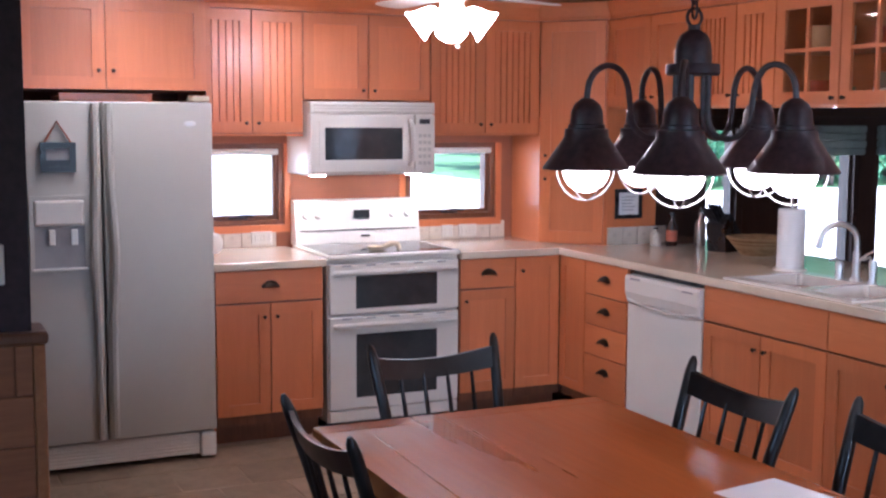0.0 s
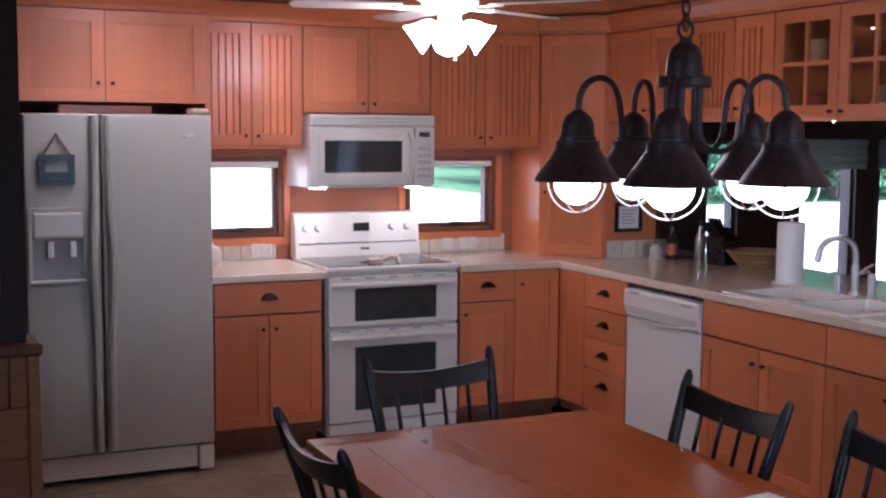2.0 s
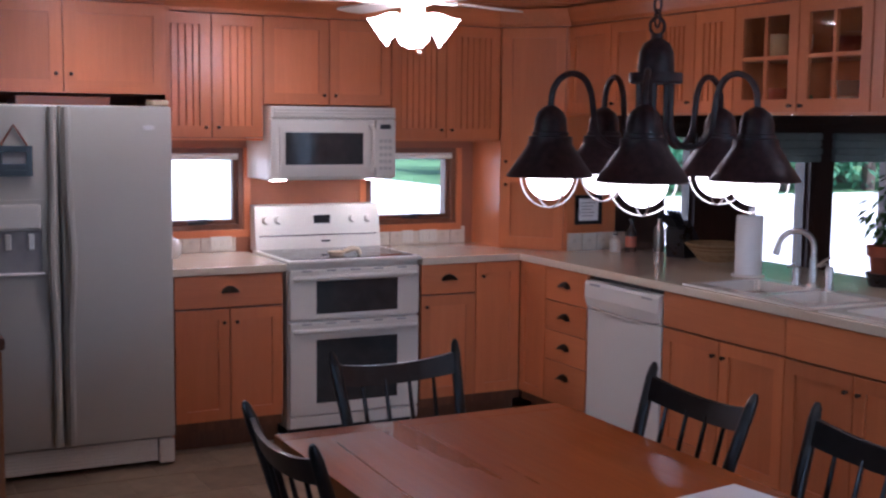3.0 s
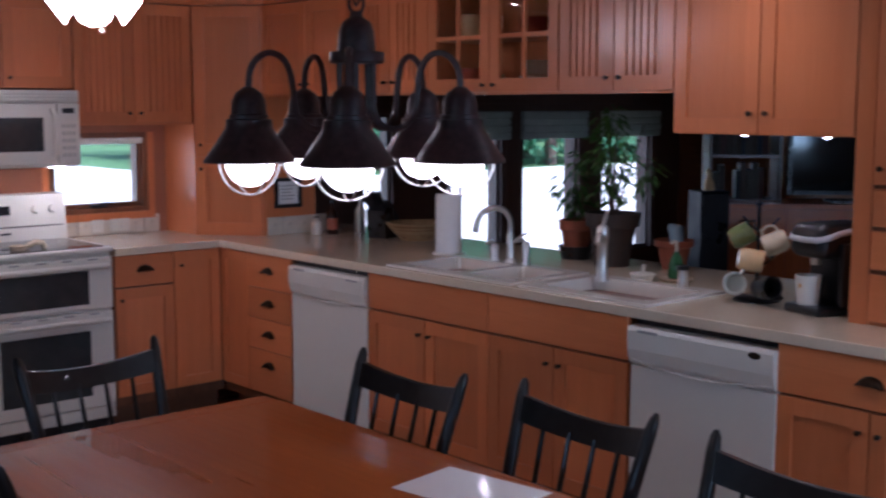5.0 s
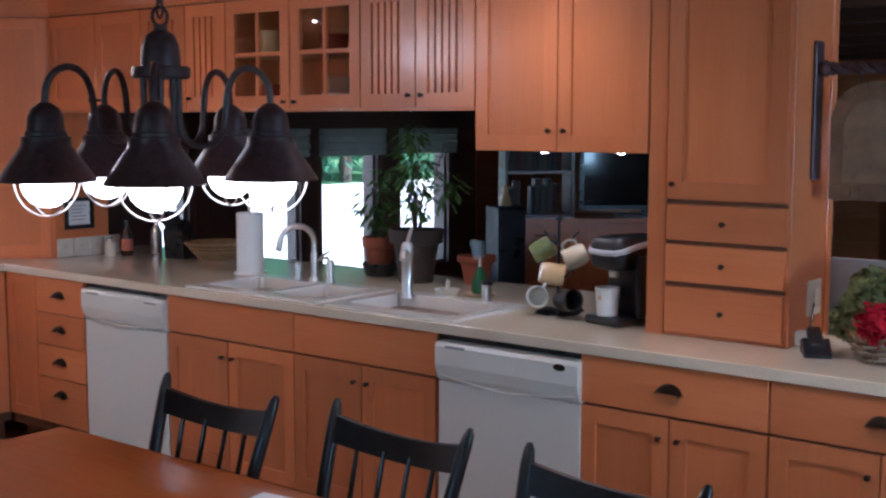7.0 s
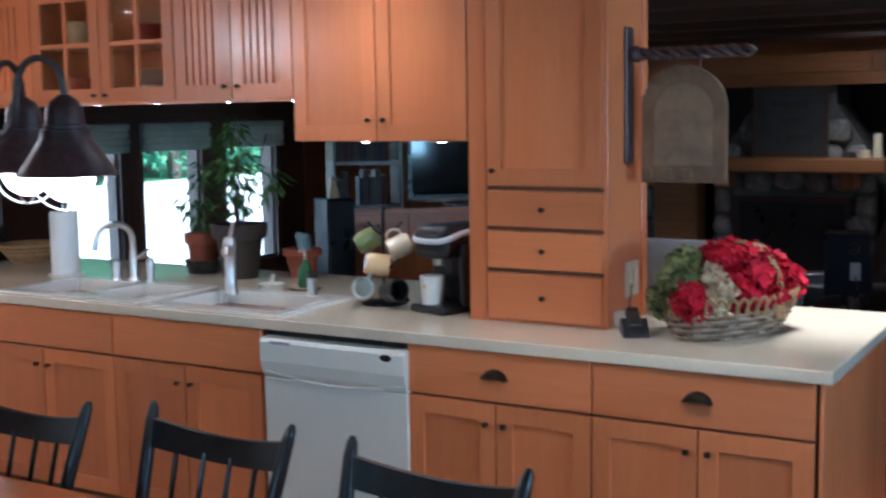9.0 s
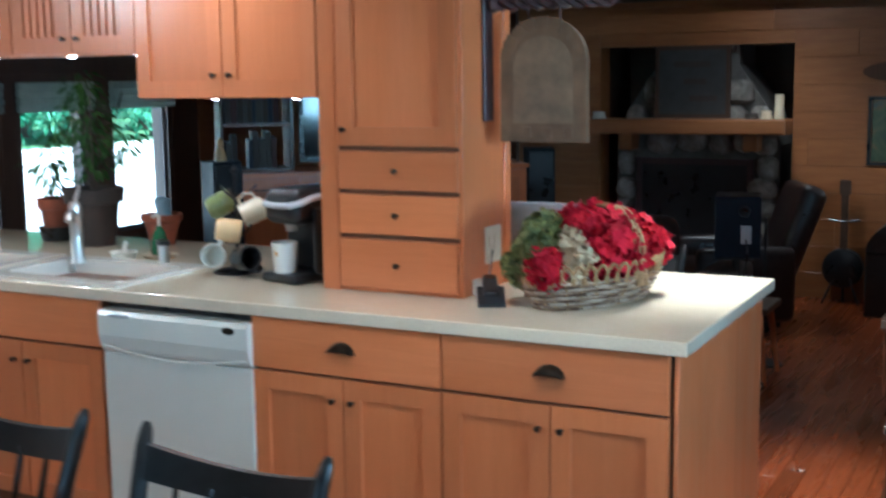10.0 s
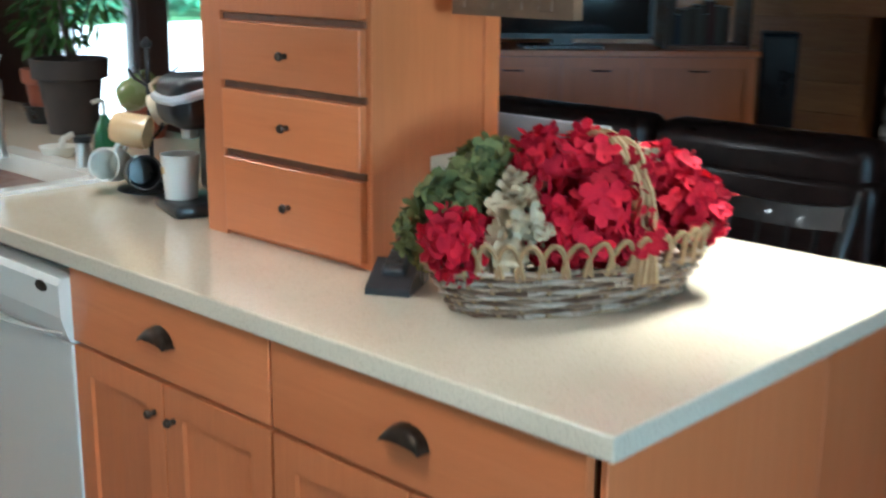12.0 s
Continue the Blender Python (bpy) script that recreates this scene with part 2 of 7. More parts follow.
M_grass = plain("grass", (0.08, 0.18, 0.07), 0.9, vary=0.3, scale=1.5)
M_gravel = plain("pale_gravel", (0.74, 0.73, 0.70), 0.9, vary=0.15, scale=2.0)


# ---- mesh helpers ----
def thing(name, m, label="", category="", group="", kind=""):
    ob = new(name)
    ob.empty_display_size = 0.1
    ob.matrix_basis = m
    return tagged(ob, label, category, group, kind)


def part(name, bm, material, parent=None, label="", smooth=False):
    me = bpy.data.meshes.new(name)
    bm.normal_update()
    bm.to_mesh(me)
    bm.free()
    me.materials.append(material)
    if smooth:
        me.shade_smooth()
        me.set_sharp_from_angle(angle=radians(40))
    ob = new(name, me)
    ob.parent = parent
    return tagged(ob, label)


def box(bm, x0, x1, y0, y1, z0, z1, bev=0.0, seg=1):
    m = Matrix.Translation(((x0 + x1) / 2, (y0 + y1) / 2, (z0 + z1) / 2)) @ Matrix.Diagonal((abs(x1 - x0), abs(y1 - y0), abs(z1 - z0), 1))
    vs = bmesh.ops.create_cube(bm, size=1, matrix=m)["verts"]
    if bev:
        es = list({e for v in vs for e in v.link_edges})
        bmesh.ops.bevel(bm, geom=es, offset=bev, segments=seg, profile=0.5, affect="EDGES")
    return bm


def B(*a, **k):
    return box(bmesh.new(), *a, **k)


def rod(bm, a, b, r0, r1=None, seg=10):
    a, b = Vector(a), Vector(b)
    m = Matrix.Translation((a + b) / 2) @ (b - a).to_track_quat("Z", "Y").to_matrix().to_4x4()
    bmesh.ops.create_cone(bm, cap_ends=True, segments=seg, radius1=r0, radius2=r0 if r1 is None else r1, depth=(b - a).length, matrix=m)
    return bm


def lathe(bm, prof, seg=20, m=None):
    """Turn a profile of (radius, height) about z."""
    m = m or Matrix()
    rings = [[bm.verts.new(m @ Vector((max(r, 1e-4) * math.cos(2 * math.pi * i / seg), max(r, 1e-4) * math.sin(2 * math.pi * i / seg), z))) for i in range(seg)] for r, z in prof]
    for a, b in zip(rings, rings[1:]):
        for i in range(seg):
            bm.faces.new((a[i], a[(i + 1) % seg], b[(i + 1) % seg], b[i]))
    return bm


def tube(bm, pts, r, seg=8, closed=False):
    """A round tube through pts; r is a number or a list."""
    pts = [Vector(p) for p in pts]
    rs = r if isinstance(r, list) else [r] * len(pts)
    n, rings, up = len(pts), [], Vector((0.13, 0.21, 0.97))
    for i, p in enumerate(pts):
        a, b = (pts[i - 1], pts[(i + 1) % n]) if closed else (pts[max(0, i - 1)], pts[min(n - 1, i + 1)])
        d = (b - a).normalized()
        u = d.cross(up)
        u = (d.cross(Vector((1, 0, 0))) if u.length < 0.05 else u).normalized()
        up = u.cross(d).normalized()
        w = up
        rings.append([bm.verts.new(p + rs[i] * (math.cos(2 * math.pi * k / seg) * u + math.sin(2 * math.pi * k / seg) * w)) for k in range(seg)])
    for i in range(n if closed else n - 1):
        a, b = rings[i], rings[(i + 1) % n]
        for k in range(seg):
            bm.faces.new((a[k], a[(k + 1) % seg], b[(k + 1) % seg], b[k]))
    if not closed:
        bm.faces.new(rings[0][::-1])
        bm.faces.new(rings[-1])
    return bm


def prism(bm, outline, z0, z1, m=None):
    """A flat outline in x, y raised from z0 to z1."""
    m = m or Matrix()
    lo = [bm.verts.new(m @ Vector((x, y, z0))) for x, y in outline]
    hi = [bm.verts.new(m @ Vector((x, y, z1))) for x, y in outline]
    bm.faces.new(lo[::-1])
    bm.faces.new(hi)
    n = len(outline)
    for i in range(n):
        bm.faces.new((lo[i], lo[(i + 1) % n], hi[(i + 1) % n], hi[i]))
    return bm


def arc(cx, cz, r, a0, a1, n):
    return [(cx + r * math.cos(radians(a0 + (a1 - a0) * i / n)), cz + r * math.sin(radians(a0 + (a1 - a0) * i / n))) for i in range(n + 1)]


def ring(x0, x1, z0, z1, w, y0, y1, bev=0.0015):
    """A rectangular frame of width w, standing, as one piece."""
    bm = bmesh.new()
    o = [(x0, z0), (x1, z0), (x1, z1), (x0, z1)]
    i = [(x0 + w, z0 + w), (x1 - w, z0 + w), (x1 - w, z1 - w), (x0 + w, z1 - w)]
    v = {(k, y): [bm.verts.new((px, y, pz)) for px, pz in c] for k, c in (("o", o), ("i", i)) for y in (y0, y1)}
    for k in range(4):
        n = (k + 1) % 4
        bm.faces.new((v["o", y0][k], v["o", y0][n], v["i", y0][n], v["i", y0][k]))
        bm.faces.new((v["o", y1][n], v["o", y1][k], v["i", y1][k], v["i", y1][n]))
        bm.faces.new((v["o", y0][n], v["o", y0][k], v["o", y1][k], v["o", y1][n]))
        bm.faces.new((v["i", y0][k], v["i", y0][n], v["i", y1][n], v["i", y1][k]))
    if bev:
        bmesh.ops.bevel(bm, geom=[e for e in bm.edges if e.calc_face_angle(0) > 1.0], offset=bev, segments=1, affect="EDGES")
    return bm


def struct(name, bm, material, label="", smooth=False):
    return tagged(part(name, bm, material, None, label, smooth), label, name.split("_")[0], "", "structure")
# ---- the setting ----
NORTH, EAST, WEST, SOUTH, CEIL = 6.30, 9.40, -1.60, -2.50, 2.24


def wall_x(name, y0, y1, x0, x1, holes, material, label, z1=CEIL + 0.03):
    """A wall along x with openings (x0, x1, z0, z1)."""
    bm, x = bmesh.new(), x0
    for a, b, lo, hi in sorted(holes):
        if a > x:
            box(bm, x, a, y0, y1, -0.15, z1)
        if lo > 0:
            box(bm, a, b, y0, y1, -0.15, lo)
        box(bm, a, b, y0, y1, hi, z1)
        x = b
    box(bm, x, x1, y0, y1, -0.15, z1)
    return struct(name, bm, material, label)


KWIN = [(1.96, 2.46, 1.025, 1.462), (3.17, 3.745, 1.025, 1.462)]
LWIN = [(5.22, 5.56, 0.42, 1.60), (5.98, 6.56, 0.42, 1.60), (6.68, 7.38, 0.42, 1.60), (7.55, 8.25, 0.42, 1.60)]
wall_x("wall_north_kitchen", NORTH, NORTH + 0.2, WEST - 0.2, 4.83, KWIN, M_wallpaint, "clay-coloured painted kitchen wall with two small windows")
SWIN = [(2.0, 3.4, 0.95, 2.02)]
wall_x("wall_north_living", NORTH, NORTH + 0.2, 4.83, EAST + 0.9, LWIN, M_winframe, "dark-stained timber wall with tall narrow windows")
bm = bmesh.new()
for y0, y1, z0, z1 in ((SOUTH, 0.5, -0.15, CEIL + 0.03), (2.7, NORTH, -0.15, CEIL + 0.03), (0.5, 2.7, -0.15, 0.95), (0.5, 2.7, 2.02, CEIL + 0.03)):
    box(bm, WEST - 0.2, WEST, y0, y1, z0, z1)
struct("wall_west", bm, M_pine, "pine-boarded wall with a wide window")
wall_x("wall_south", SOUTH - 0.2, SOUTH, WEST - 0.2, EAST + 0.9, SWIN, M_pinex, "pine-boarded wall with a wide window")
FP0, FP1, FPTOP = 1.80, 3.20, 1.76
bm = bmesh.new()
box(bm, EAST, EAST + 0.2, SOUTH, FP0, -0.15, CEIL + 0.03)
box(bm, EAST, EAST + 0.2, FP1, NORTH, -0.15, CEIL + 0.03)
box(bm, EAST, EAST + 0.2, FP0, FP1, FPTOP, CEIL + 0.03)
wall_east = struct("wall_east", bm, M_pine, "pine wall with an alcove round the stone fireplace")
struct("wall_alcove", box(box(box(B(EAST + 0.7, EAST + 0.9, FP0 - 0.2, FP1 + 0.2, -0.15, CEIL + 0.03), EAST + 0.2, EAST + 0.7, FP0 - 0.2, FP0, -0.15, CEIL + 0.03), EAST + 0.2, EAST + 0.7, FP1, FP1 + 0.2, -0.15, CEIL + 0.03), EAST + 0.2, EAST + 0.7, FP0, FP1, FPTOP, CEIL + 0.03), M_beam, "dark timber alcove behind the chimney")
struct("roof_slab", B(WEST - 0.2, EAST + 0.9, SOUTH - 0.2, NORTH + 0.2, CEIL + 0.03, CEIL + 0.2), M_beam, "roof structure over the rooms")
bm = bmesh.new()
y = SOUTH
while y < NORTH:
    w = min(0.14, NORTH - y)
    box(bm, WEST, 4.95, y + 0.003, y + w - 0.003, CEIL, CEIL + 0.03, 0.003)
    y += 0.14
struct("ceiling_kitchen", bm, M_ceil, "varnished pine board ceiling of the kitchen")
bm = bmesh.new()
y = SOUTH
while y < NORTH:
    w = min(0.2, NORTH - y)
    box(bm, 4.95, EAST, y + 0.003, y + w - 0.003, CEIL, CEIL + 0.03, 0.003)
    y += 0.2
struct("ceiling_living", bm, M_beam, "dark board ceiling of the living room")
for k in range(6):
    x = 5.25 + 0.78 * k
    struct("ceiling_beam", B(x, x + 0.13, SOUTH, NORTH, CEIL - 0.17, CEIL - 0.002, 0.008), M_beam, "dark timber ceiling beam")
struct("floor_kitchen", B(WEST, 3.6, SOUTH, NORTH, -0.15, -0.006), M_grout, "tiled kitchen floor bed with pale grout")
floor_living = struct("floor_living", B(3.6, EAST + 0.7, SOUTH, NORTH, -0.15, -0.012), M_wooddark, "red-brown hardwood plank floor")
floor_kitchen = bpy.data.objects["floor_kitchen"]
bpy.data.objects["ceiling_living"]["category"] = "ceiling"

# partition beside the fridge
struct("wall_partition", B(WEST, 0.90, 3.80, 3.92, 0.95, CEIL), M_darkwall, "dark plaid papered partition wall")
struct("wainscot_partition", B(WEST, 0.91, 3.79, 3.93, 0, 0.93), M_wooddark, "dark boarded wainscot of the partition")
struct("trim_rail", B(WEST, 0.945, 3.765, 3.955, 0.93, 0.968, 0.01, 2), M_wooddark, "moulded wainscot cap rail")
struct("trim_corner", B(0.90, 0.935, 3.775, 3.945, 0, 0.93, 0.004), M_pine, "pine corner board of the wainscot")
sw = thing("light_switch", pose(0.80, 3.80, 1.17), "pale switch plate on the dark partition", "switch")
part("plate", B(-0.045, 0.03, -0.008, 0, -0.06, 0.06, 0.003), M_white, sw)
part("toggle", B(-0.012, -0.003, -0.018, -0.008, -0.012, 0.012, 0.002), M_white, sw)


def window(name, x0, x1, z0, z1, mullion, label, rail=0.035, depth=0.14):
    w = thing(name, pose((x0 + x1) / 2, NORTH, z0), label, "window", "", "structure")
    h, a = z1 - z0, (x1 - x0) / 2
    bm = bmesh.new()
    for s in (-1, 1):
        box(bm, s * a, s * (a - rail), 0.0, depth, 0, h, 0.003)
    box(bm, -a + rail, a - rail, 0.0, depth, 0, rail, 0.003)
    box(bm, -a + rail, a - rail, 0.0, depth, h - rail, h, 0.003)
    part("window_frame", bm, mullion, w)
    bm = bmesh.new()
    r2 = 0.022
    for s in (-1, 1):
        box(bm, s * (a - rail), s * (a - rail - r2), 0.03, 0.07, rail, h - rail, 0.003)
    box(bm, -a + rail + r2, a - rail - r2, 0.03, 0.07, rail, rail + r2, 0.003)
    box(bm, -a + rail + r2, a - rail - r2, 0.03, 0.07, h - rail - r2, h - rail, 0.003)
    part("sash", bm, mullion, w)
    p = part("pane", B(-a + rail + r2, a - rail - r2, 0.047, 0.052, rail + r2, h - rail - r2), M_glass, w)
    p.visible_shadow = False
    return w


for i, (a, b, lo, hi) in enumerate(KWIN):
    w = window("window_%d" % (i + 1), a, b, lo, hi, M_wooddark, "small dark wood casement window over the counter", 0.03)
    bm = B(-(b - a) / 2 - 0.035, (b - a) / 2 + 0.035, -0.012, 0, -0.04, 0)
    box(bm, -(b - a) / 2 - 0.035, -(b - a) / 2, -0.012, 0, 0, hi - lo)
    box(bm, (b - a) / 2, (b - a) / 2 + 0.035, -0.012, 0, 0, hi - lo)
    part("casing", bm, M_wood, w, "maple casing")
    part("roller_blind", rod(bmesh.new(), (-(b - a) / 2 + 0.03, 0.01, hi - lo - 0.045), ((b - a) / 2 - 0.03, 0.01, hi - lo - 0.045), 0.018), M_white, w, "rolled-up white blind")
    bm = bmesh.new()
    box(bm, -0.05, 0.05, 0.0, 0.03, 0.032, 0.045, 0.004)
    tube(bm, [(0.0, 0.01, 0.05), (0.03, -0.005, 0.055), (0.075, -0.008, 0.05)], 0.006)
    part("crank", bm, M_black, w)
for i, (a, b, lo, hi) in enumerate(LWIN):
    w = window("window_%d" % (i + 3), a, b, lo, hi, M_winframe, "tall dark timber window with a folded roman shade", 0.05)
    if i:
        bm = bmesh.new()
        for k in range(4):
            box(bm, -(b - a) / 2 + 0.0, (b - a) / 2, -0.05 - 0.008 * (k % 2), -0.012, hi - lo - 0.235 + 0.05 * k, hi - lo - 0.185 + 0.05 * k, 0.012, 2)
        part("roman_shade", bm, M_shade, w, "grey-green folded roman shade")


def side_window(name, m, w, h, power, target, label):
    """A wide two-light window in a wall, unseen, with an area lamp for daylight."""
    o = thing(name, m, label, "window", "", "structure")
    part("window_frame", ring(-w / 2, w / 2, 0.0, h, 0.06, 0.02, 0.12, 0.004), M_winframe, o)
    part("meeting_stile", B(-0.04, 0.04, 0.04, 0.10, 0.06, h - 0.06), M_winframe, o)
    for a, b in ((-w / 2 + 0.06, -0.04), (0.04, w / 2 - 0.06)):
        part("pane", B(a, b, 0.066, 0.072, 0.06, h - 0.06), M_glass, o).visible_shadow = False
    lamp = new("daylight", bpy.data.lights.new("daylight", "AREA"))
    lamp.data.shape, lamp.data.size, lamp.data.size_y, lamp.data.energy, lamp.data.color = "RECTANGLE", w - 0.2, h - 0.15, power, (0.62, 0.84, 1.0)
    lamp.data.spread = radians(80)
    lamp.matrix_world = look(m @ Vector((0, 0.45, h / 2)), target)


# Both windows are unseen additions, assumed from bluish daylight on facing edges.
side_window("window_7", pose(2.7, SOUTH, 0.95, 0, 0, 180), 1.4, 1.07, SOUTH_SKY, (4.3, 1.74, 1.3), "unseen wide timber window assumed in the boarded wall")
side_window("window_8", pose(WEST, 1.6, 0.95, 0, 0, 90), 2.2, 1.07, WEST_SKY, (3.84, 2.6, 0.75), "unseen wide timber window assumed behind the dining table")
struct("wall_north_boards", B(8.56, EAST - 0.013, NORTH - 0.014, NORTH - 0.002, 0.0, CEIL - 0.01), M_pinex, "red-brown pine boarding beside the tall windows")
struct("trim_window_head", B(5.10, 8.40, NORTH - 0.045, NORTH - 0.002, 1.62, 1.74, 0.004), M_winframe, "dark timber window head")

# ---- cabinets ----
def knob(parent, x, z, y=-0.018):
    bm = lathe(bmesh.new(), [(0.0, 0.0), (0.006, 0.0), (0.005, 0.009), (0.008, 0.012), (0.0095, 0.016), (0.007, 0.021), (0.0, 0.022)], 12, Matrix.Translation((x, y, z)) @ pose(0, 0, 0, 90))
    return part("knob", bm, M_bronze, parent, "dark bronze knob", True)


def cup_pull(parent, x, z, y=-0.02):
    bm = bmesh.new()
    w, rings = 0.042, []
    for i in range(9):
        th = math.pi * i / 8
        rings.append([bm.verts.new((x + w * math.cos(th), y - 0.026 * math.sin(ph), z - 0.012 + (0.034 * math.sin(th)) * math.cos(ph) ** 0.6)) for ph in [radians(a) for a in (0, 30, 60, 85)]])
    for a, b in zip(rings, rings[1:]):
        for k in range(3):
            bm.faces.new((a[k], a[k + 1], b[k + 1], b[k]))
    bmesh.ops.solidify(bm, geom=bm.faces[:], thickness=0.002)
    box(bm, x - w - 0.004, x + w + 0.004, y, y + 0.003, z - 0.014, z - 0.008)
    return part("cup_pull", bm, M_bronze, parent, "dark bronze cup pull", True)


def shaker(parent, x0, x1, z0, z1, style="plain", knob_at=None, y=0.0, stile=0.055, name="door"):
    """A framed door whose back lies at y, with its panel and knob."""
    g, t = 0.0028, 0.018
    x0, x1, z0, z1 = x0 + g, x1 - g, z0 + g, z1 - g
    bm = ring(x0, x1, z0, z1, stile, y - t, y)
    d = part(name, bm, M_wood, parent)
    a, b, lo, hi = x0 + stile, x1 - stile, z0 + stile, z1 - stile
    if style == "plain":
        part("panel", B(a, b, y - t + 0.009, y - 0.002, lo, hi), M_wood, d)
    elif style == "bead":
        n, bm, pts = max(3, round((b - a) / 0.036)), bmesh.new(), []
        for k in range(n):
            u, v = a + (b - a) * k / n, a + (b - a) * (k + 1) / n
            pts += [(u, y - 0.0005), (u + 0.0042, y - 0.0005), (u + 0.0052, y - t + 0.006), (v - 0.0052, y - t + 0.006), (v - 0.0042, y - 0.0005)]
        pts.append((b, y - 0.004))
        for (u, p), (v, q) in zip(pts, pts[1:]):
            bm.faces.new([bm.verts.new(c) for c in ((u, p, lo), (v, q, lo), (v, q, hi), (u, p, hi))])
        bmesh.ops.remove_doubles(bm, verts=bm.verts[:], dist=1e-5)
        part("panel", bm, M_wood, d, "grooved beadboard panel")
    elif style == "glass":
        bm = bmesh.new()
        mx, mz = (a + b) / 2, lo + (hi - lo) * 0.5
        box(bm, mx - 0.008, mx + 0.008, y - t + 0.002, y, lo, hi)
        box(bm, a, mx - 0.008, y - t + 0.003, y, mz - 0.008, mz + 0.008)
        box(bm, mx + 0.008, b, y - t + 0.003, y, mz - 0.008, mz + 0.008)
        part("muntin", bm, M_wood, d)
        for u, v in ((a, mx - 0.008), (mx + 0.008, b)):
            for p, q in ((lo, mz - 0.008), (mz + 0.008, hi)):
                part("pane", B(u, v, y - 0.008, y - 0.005, p, q), M_glass, d)
    if knob_at:
        knob(d, knob_at[0], knob_at[1], y - t)
    return d


def drawer(parent, x0, x1, z0, z1, pull="cup", y=0.0, lift=0.0):
    d = part("drawer", B(x0 + 0.0018, x1 - 0.0018, y - 0.018, y, z0 + 0.0018, z1 - 0.0018, 0.003, 2), M_woodh, parent)
    if pull == "cup":
        cup_pull(d, (x0 + x1) / 2, (z0 + z1) / 2 + 0.004 + lift, y - 0.018)
    elif pull == "knob":
        knob(d, (x0 + x1) / 2, (z0 + z1) / 2, y - 0.018)
    return d


def base_unit(m, w, fronts, label, depth=0.59, toe=0.10):
    c = thing("base_cabinet", m, label, "cabinet", "base cabinets")
    # Dark wood on the carcass puts the shade of the gaps into its colour.
    bm = B(0.001, w - 0.001, 0.001, depth, toe, 0.866)
    part("body", bm, M_wooddark, c, "cabinet carcass coloured dark for the shade behind its fronts")
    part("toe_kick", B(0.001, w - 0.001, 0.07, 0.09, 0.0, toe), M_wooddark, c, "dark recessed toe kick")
    for f in fronts:
        f(c)
    return c


def two_doors(w, z0, z1, style="plain", kz=None, mid=None):
    mid = mid or w / 2
    kz = kz if kz is not None else z1 - 0.068
    return lambda c: (shaker(c, 0, mid, z0, z1, style, (mid - 0.032, kz)), shaker(c, mid, w, z0, z1, style, (mid + 0.032, kz)))


def one_door(w, z0, z1, side=1, style="plain", kz=None):
    return lambda c: shaker(c, 0, w, z0, z1, style, ((w - 0.032) if side > 0 else 0.032, kz if kz is not None else z1 - 0.06))


XF, YF = 3.842, 5.692


def right(y1, z=0.0, x=XF):
    return pose(x, y1, z, 0, 0, -90)


D0, D1, DR0, DR1 = 0.148, 0.702, 0.706, 0.8665
base_unit(pose(1.922, YF, 0), 0.543, [lambda c: drawer(c, 0, 0.543, DR0, DR1), two_doors(0.543, D0, D1)], "maple base cabinet with one drawer beside the fridge")
base_unit(pose(3.222, YF, 0), 0.328, [lambda c: drawer(c, 0, 0.328, DR0, DR1), one_door(0.328, D0, D1, -1)], "narrow maple base cabinet beside the range")
base_unit(pose(3.55, YF, 0), 0.290, [lambda c: shaker(c, 0, 0.272, D0, DR1, "plain", (0.04, 0.79))], "maple corner base cabinet with a tall door", 0.57)
base_unit(right(5.673), 0.258, [lambda c: shaker(c, 0.0, 0.258, D0, DR1, "plain", None, 0.0, 0.05)], "maple corner cabinet with a tall narrow door", 0.57)


def stack(c):
    edges = (DR1, 0.692, 0.535, 0.375, D0)
    for k, (hi, lo) in enumerate(zip(edges, edges[1:])):
        drawer(c, 0, 0.395, lo, hi, "cup", 0.0, 0.035 if k == 3 else 0.0)


base_unit(right(5.415), 0.395, [stack], "maple cabinet with a stack of four drawers")
base_unit(right(4.408), 0.780, [lambda c: drawer(c, 0, 0.780, DR0, DR1, ""), two_doors(0.780, D0, D1)], "maple sink cabinet with a false drawer front")
base_unit(right(3.628), 0.722, [lambda c: drawer(c, 0, 0.722, DR0, DR1, ""), two_doors(0.722, D0, D1)], "maple sink cabinet with a false drawer front")
base_unit(right(2.302), 0.643, [lambda c: drawer(c, 0, 0.643, DR0, DR1), two_doors(0.643, D0, D1)], "maple base cabinet with a drawer and two doors")
base_unit(right(1.657), 0.650, [lambda c: drawer(c, 0, 0.650, DR0, DR1), two_doors(0.650, D0, D1)], "maple base cabinet at the end of the peninsula")
pb = thing("peninsula_panel", pose(4.452, 1.0, 0), "maple panelling of the peninsula's end and far side", "panel")
part("end_panel", B(-0.612, -0.004, -0.012, 0.0, 0.002, 0.866, 0.002), M_wood, pb)
part("end_panel", B(0.0, 0.345, -0.010, 0.004, 0.002, 0.866, 0.002), M_wood, pb)
part("back_panel", B(0.325, 0.345, 0.006, 4.65, 0.002, 0.866), M_wood, pb)
part("foot_board", B(-0.60, 0.345, -0.022, -0.012, 0.002, 0.085, 0.003), M_white, pb, "white foot board")

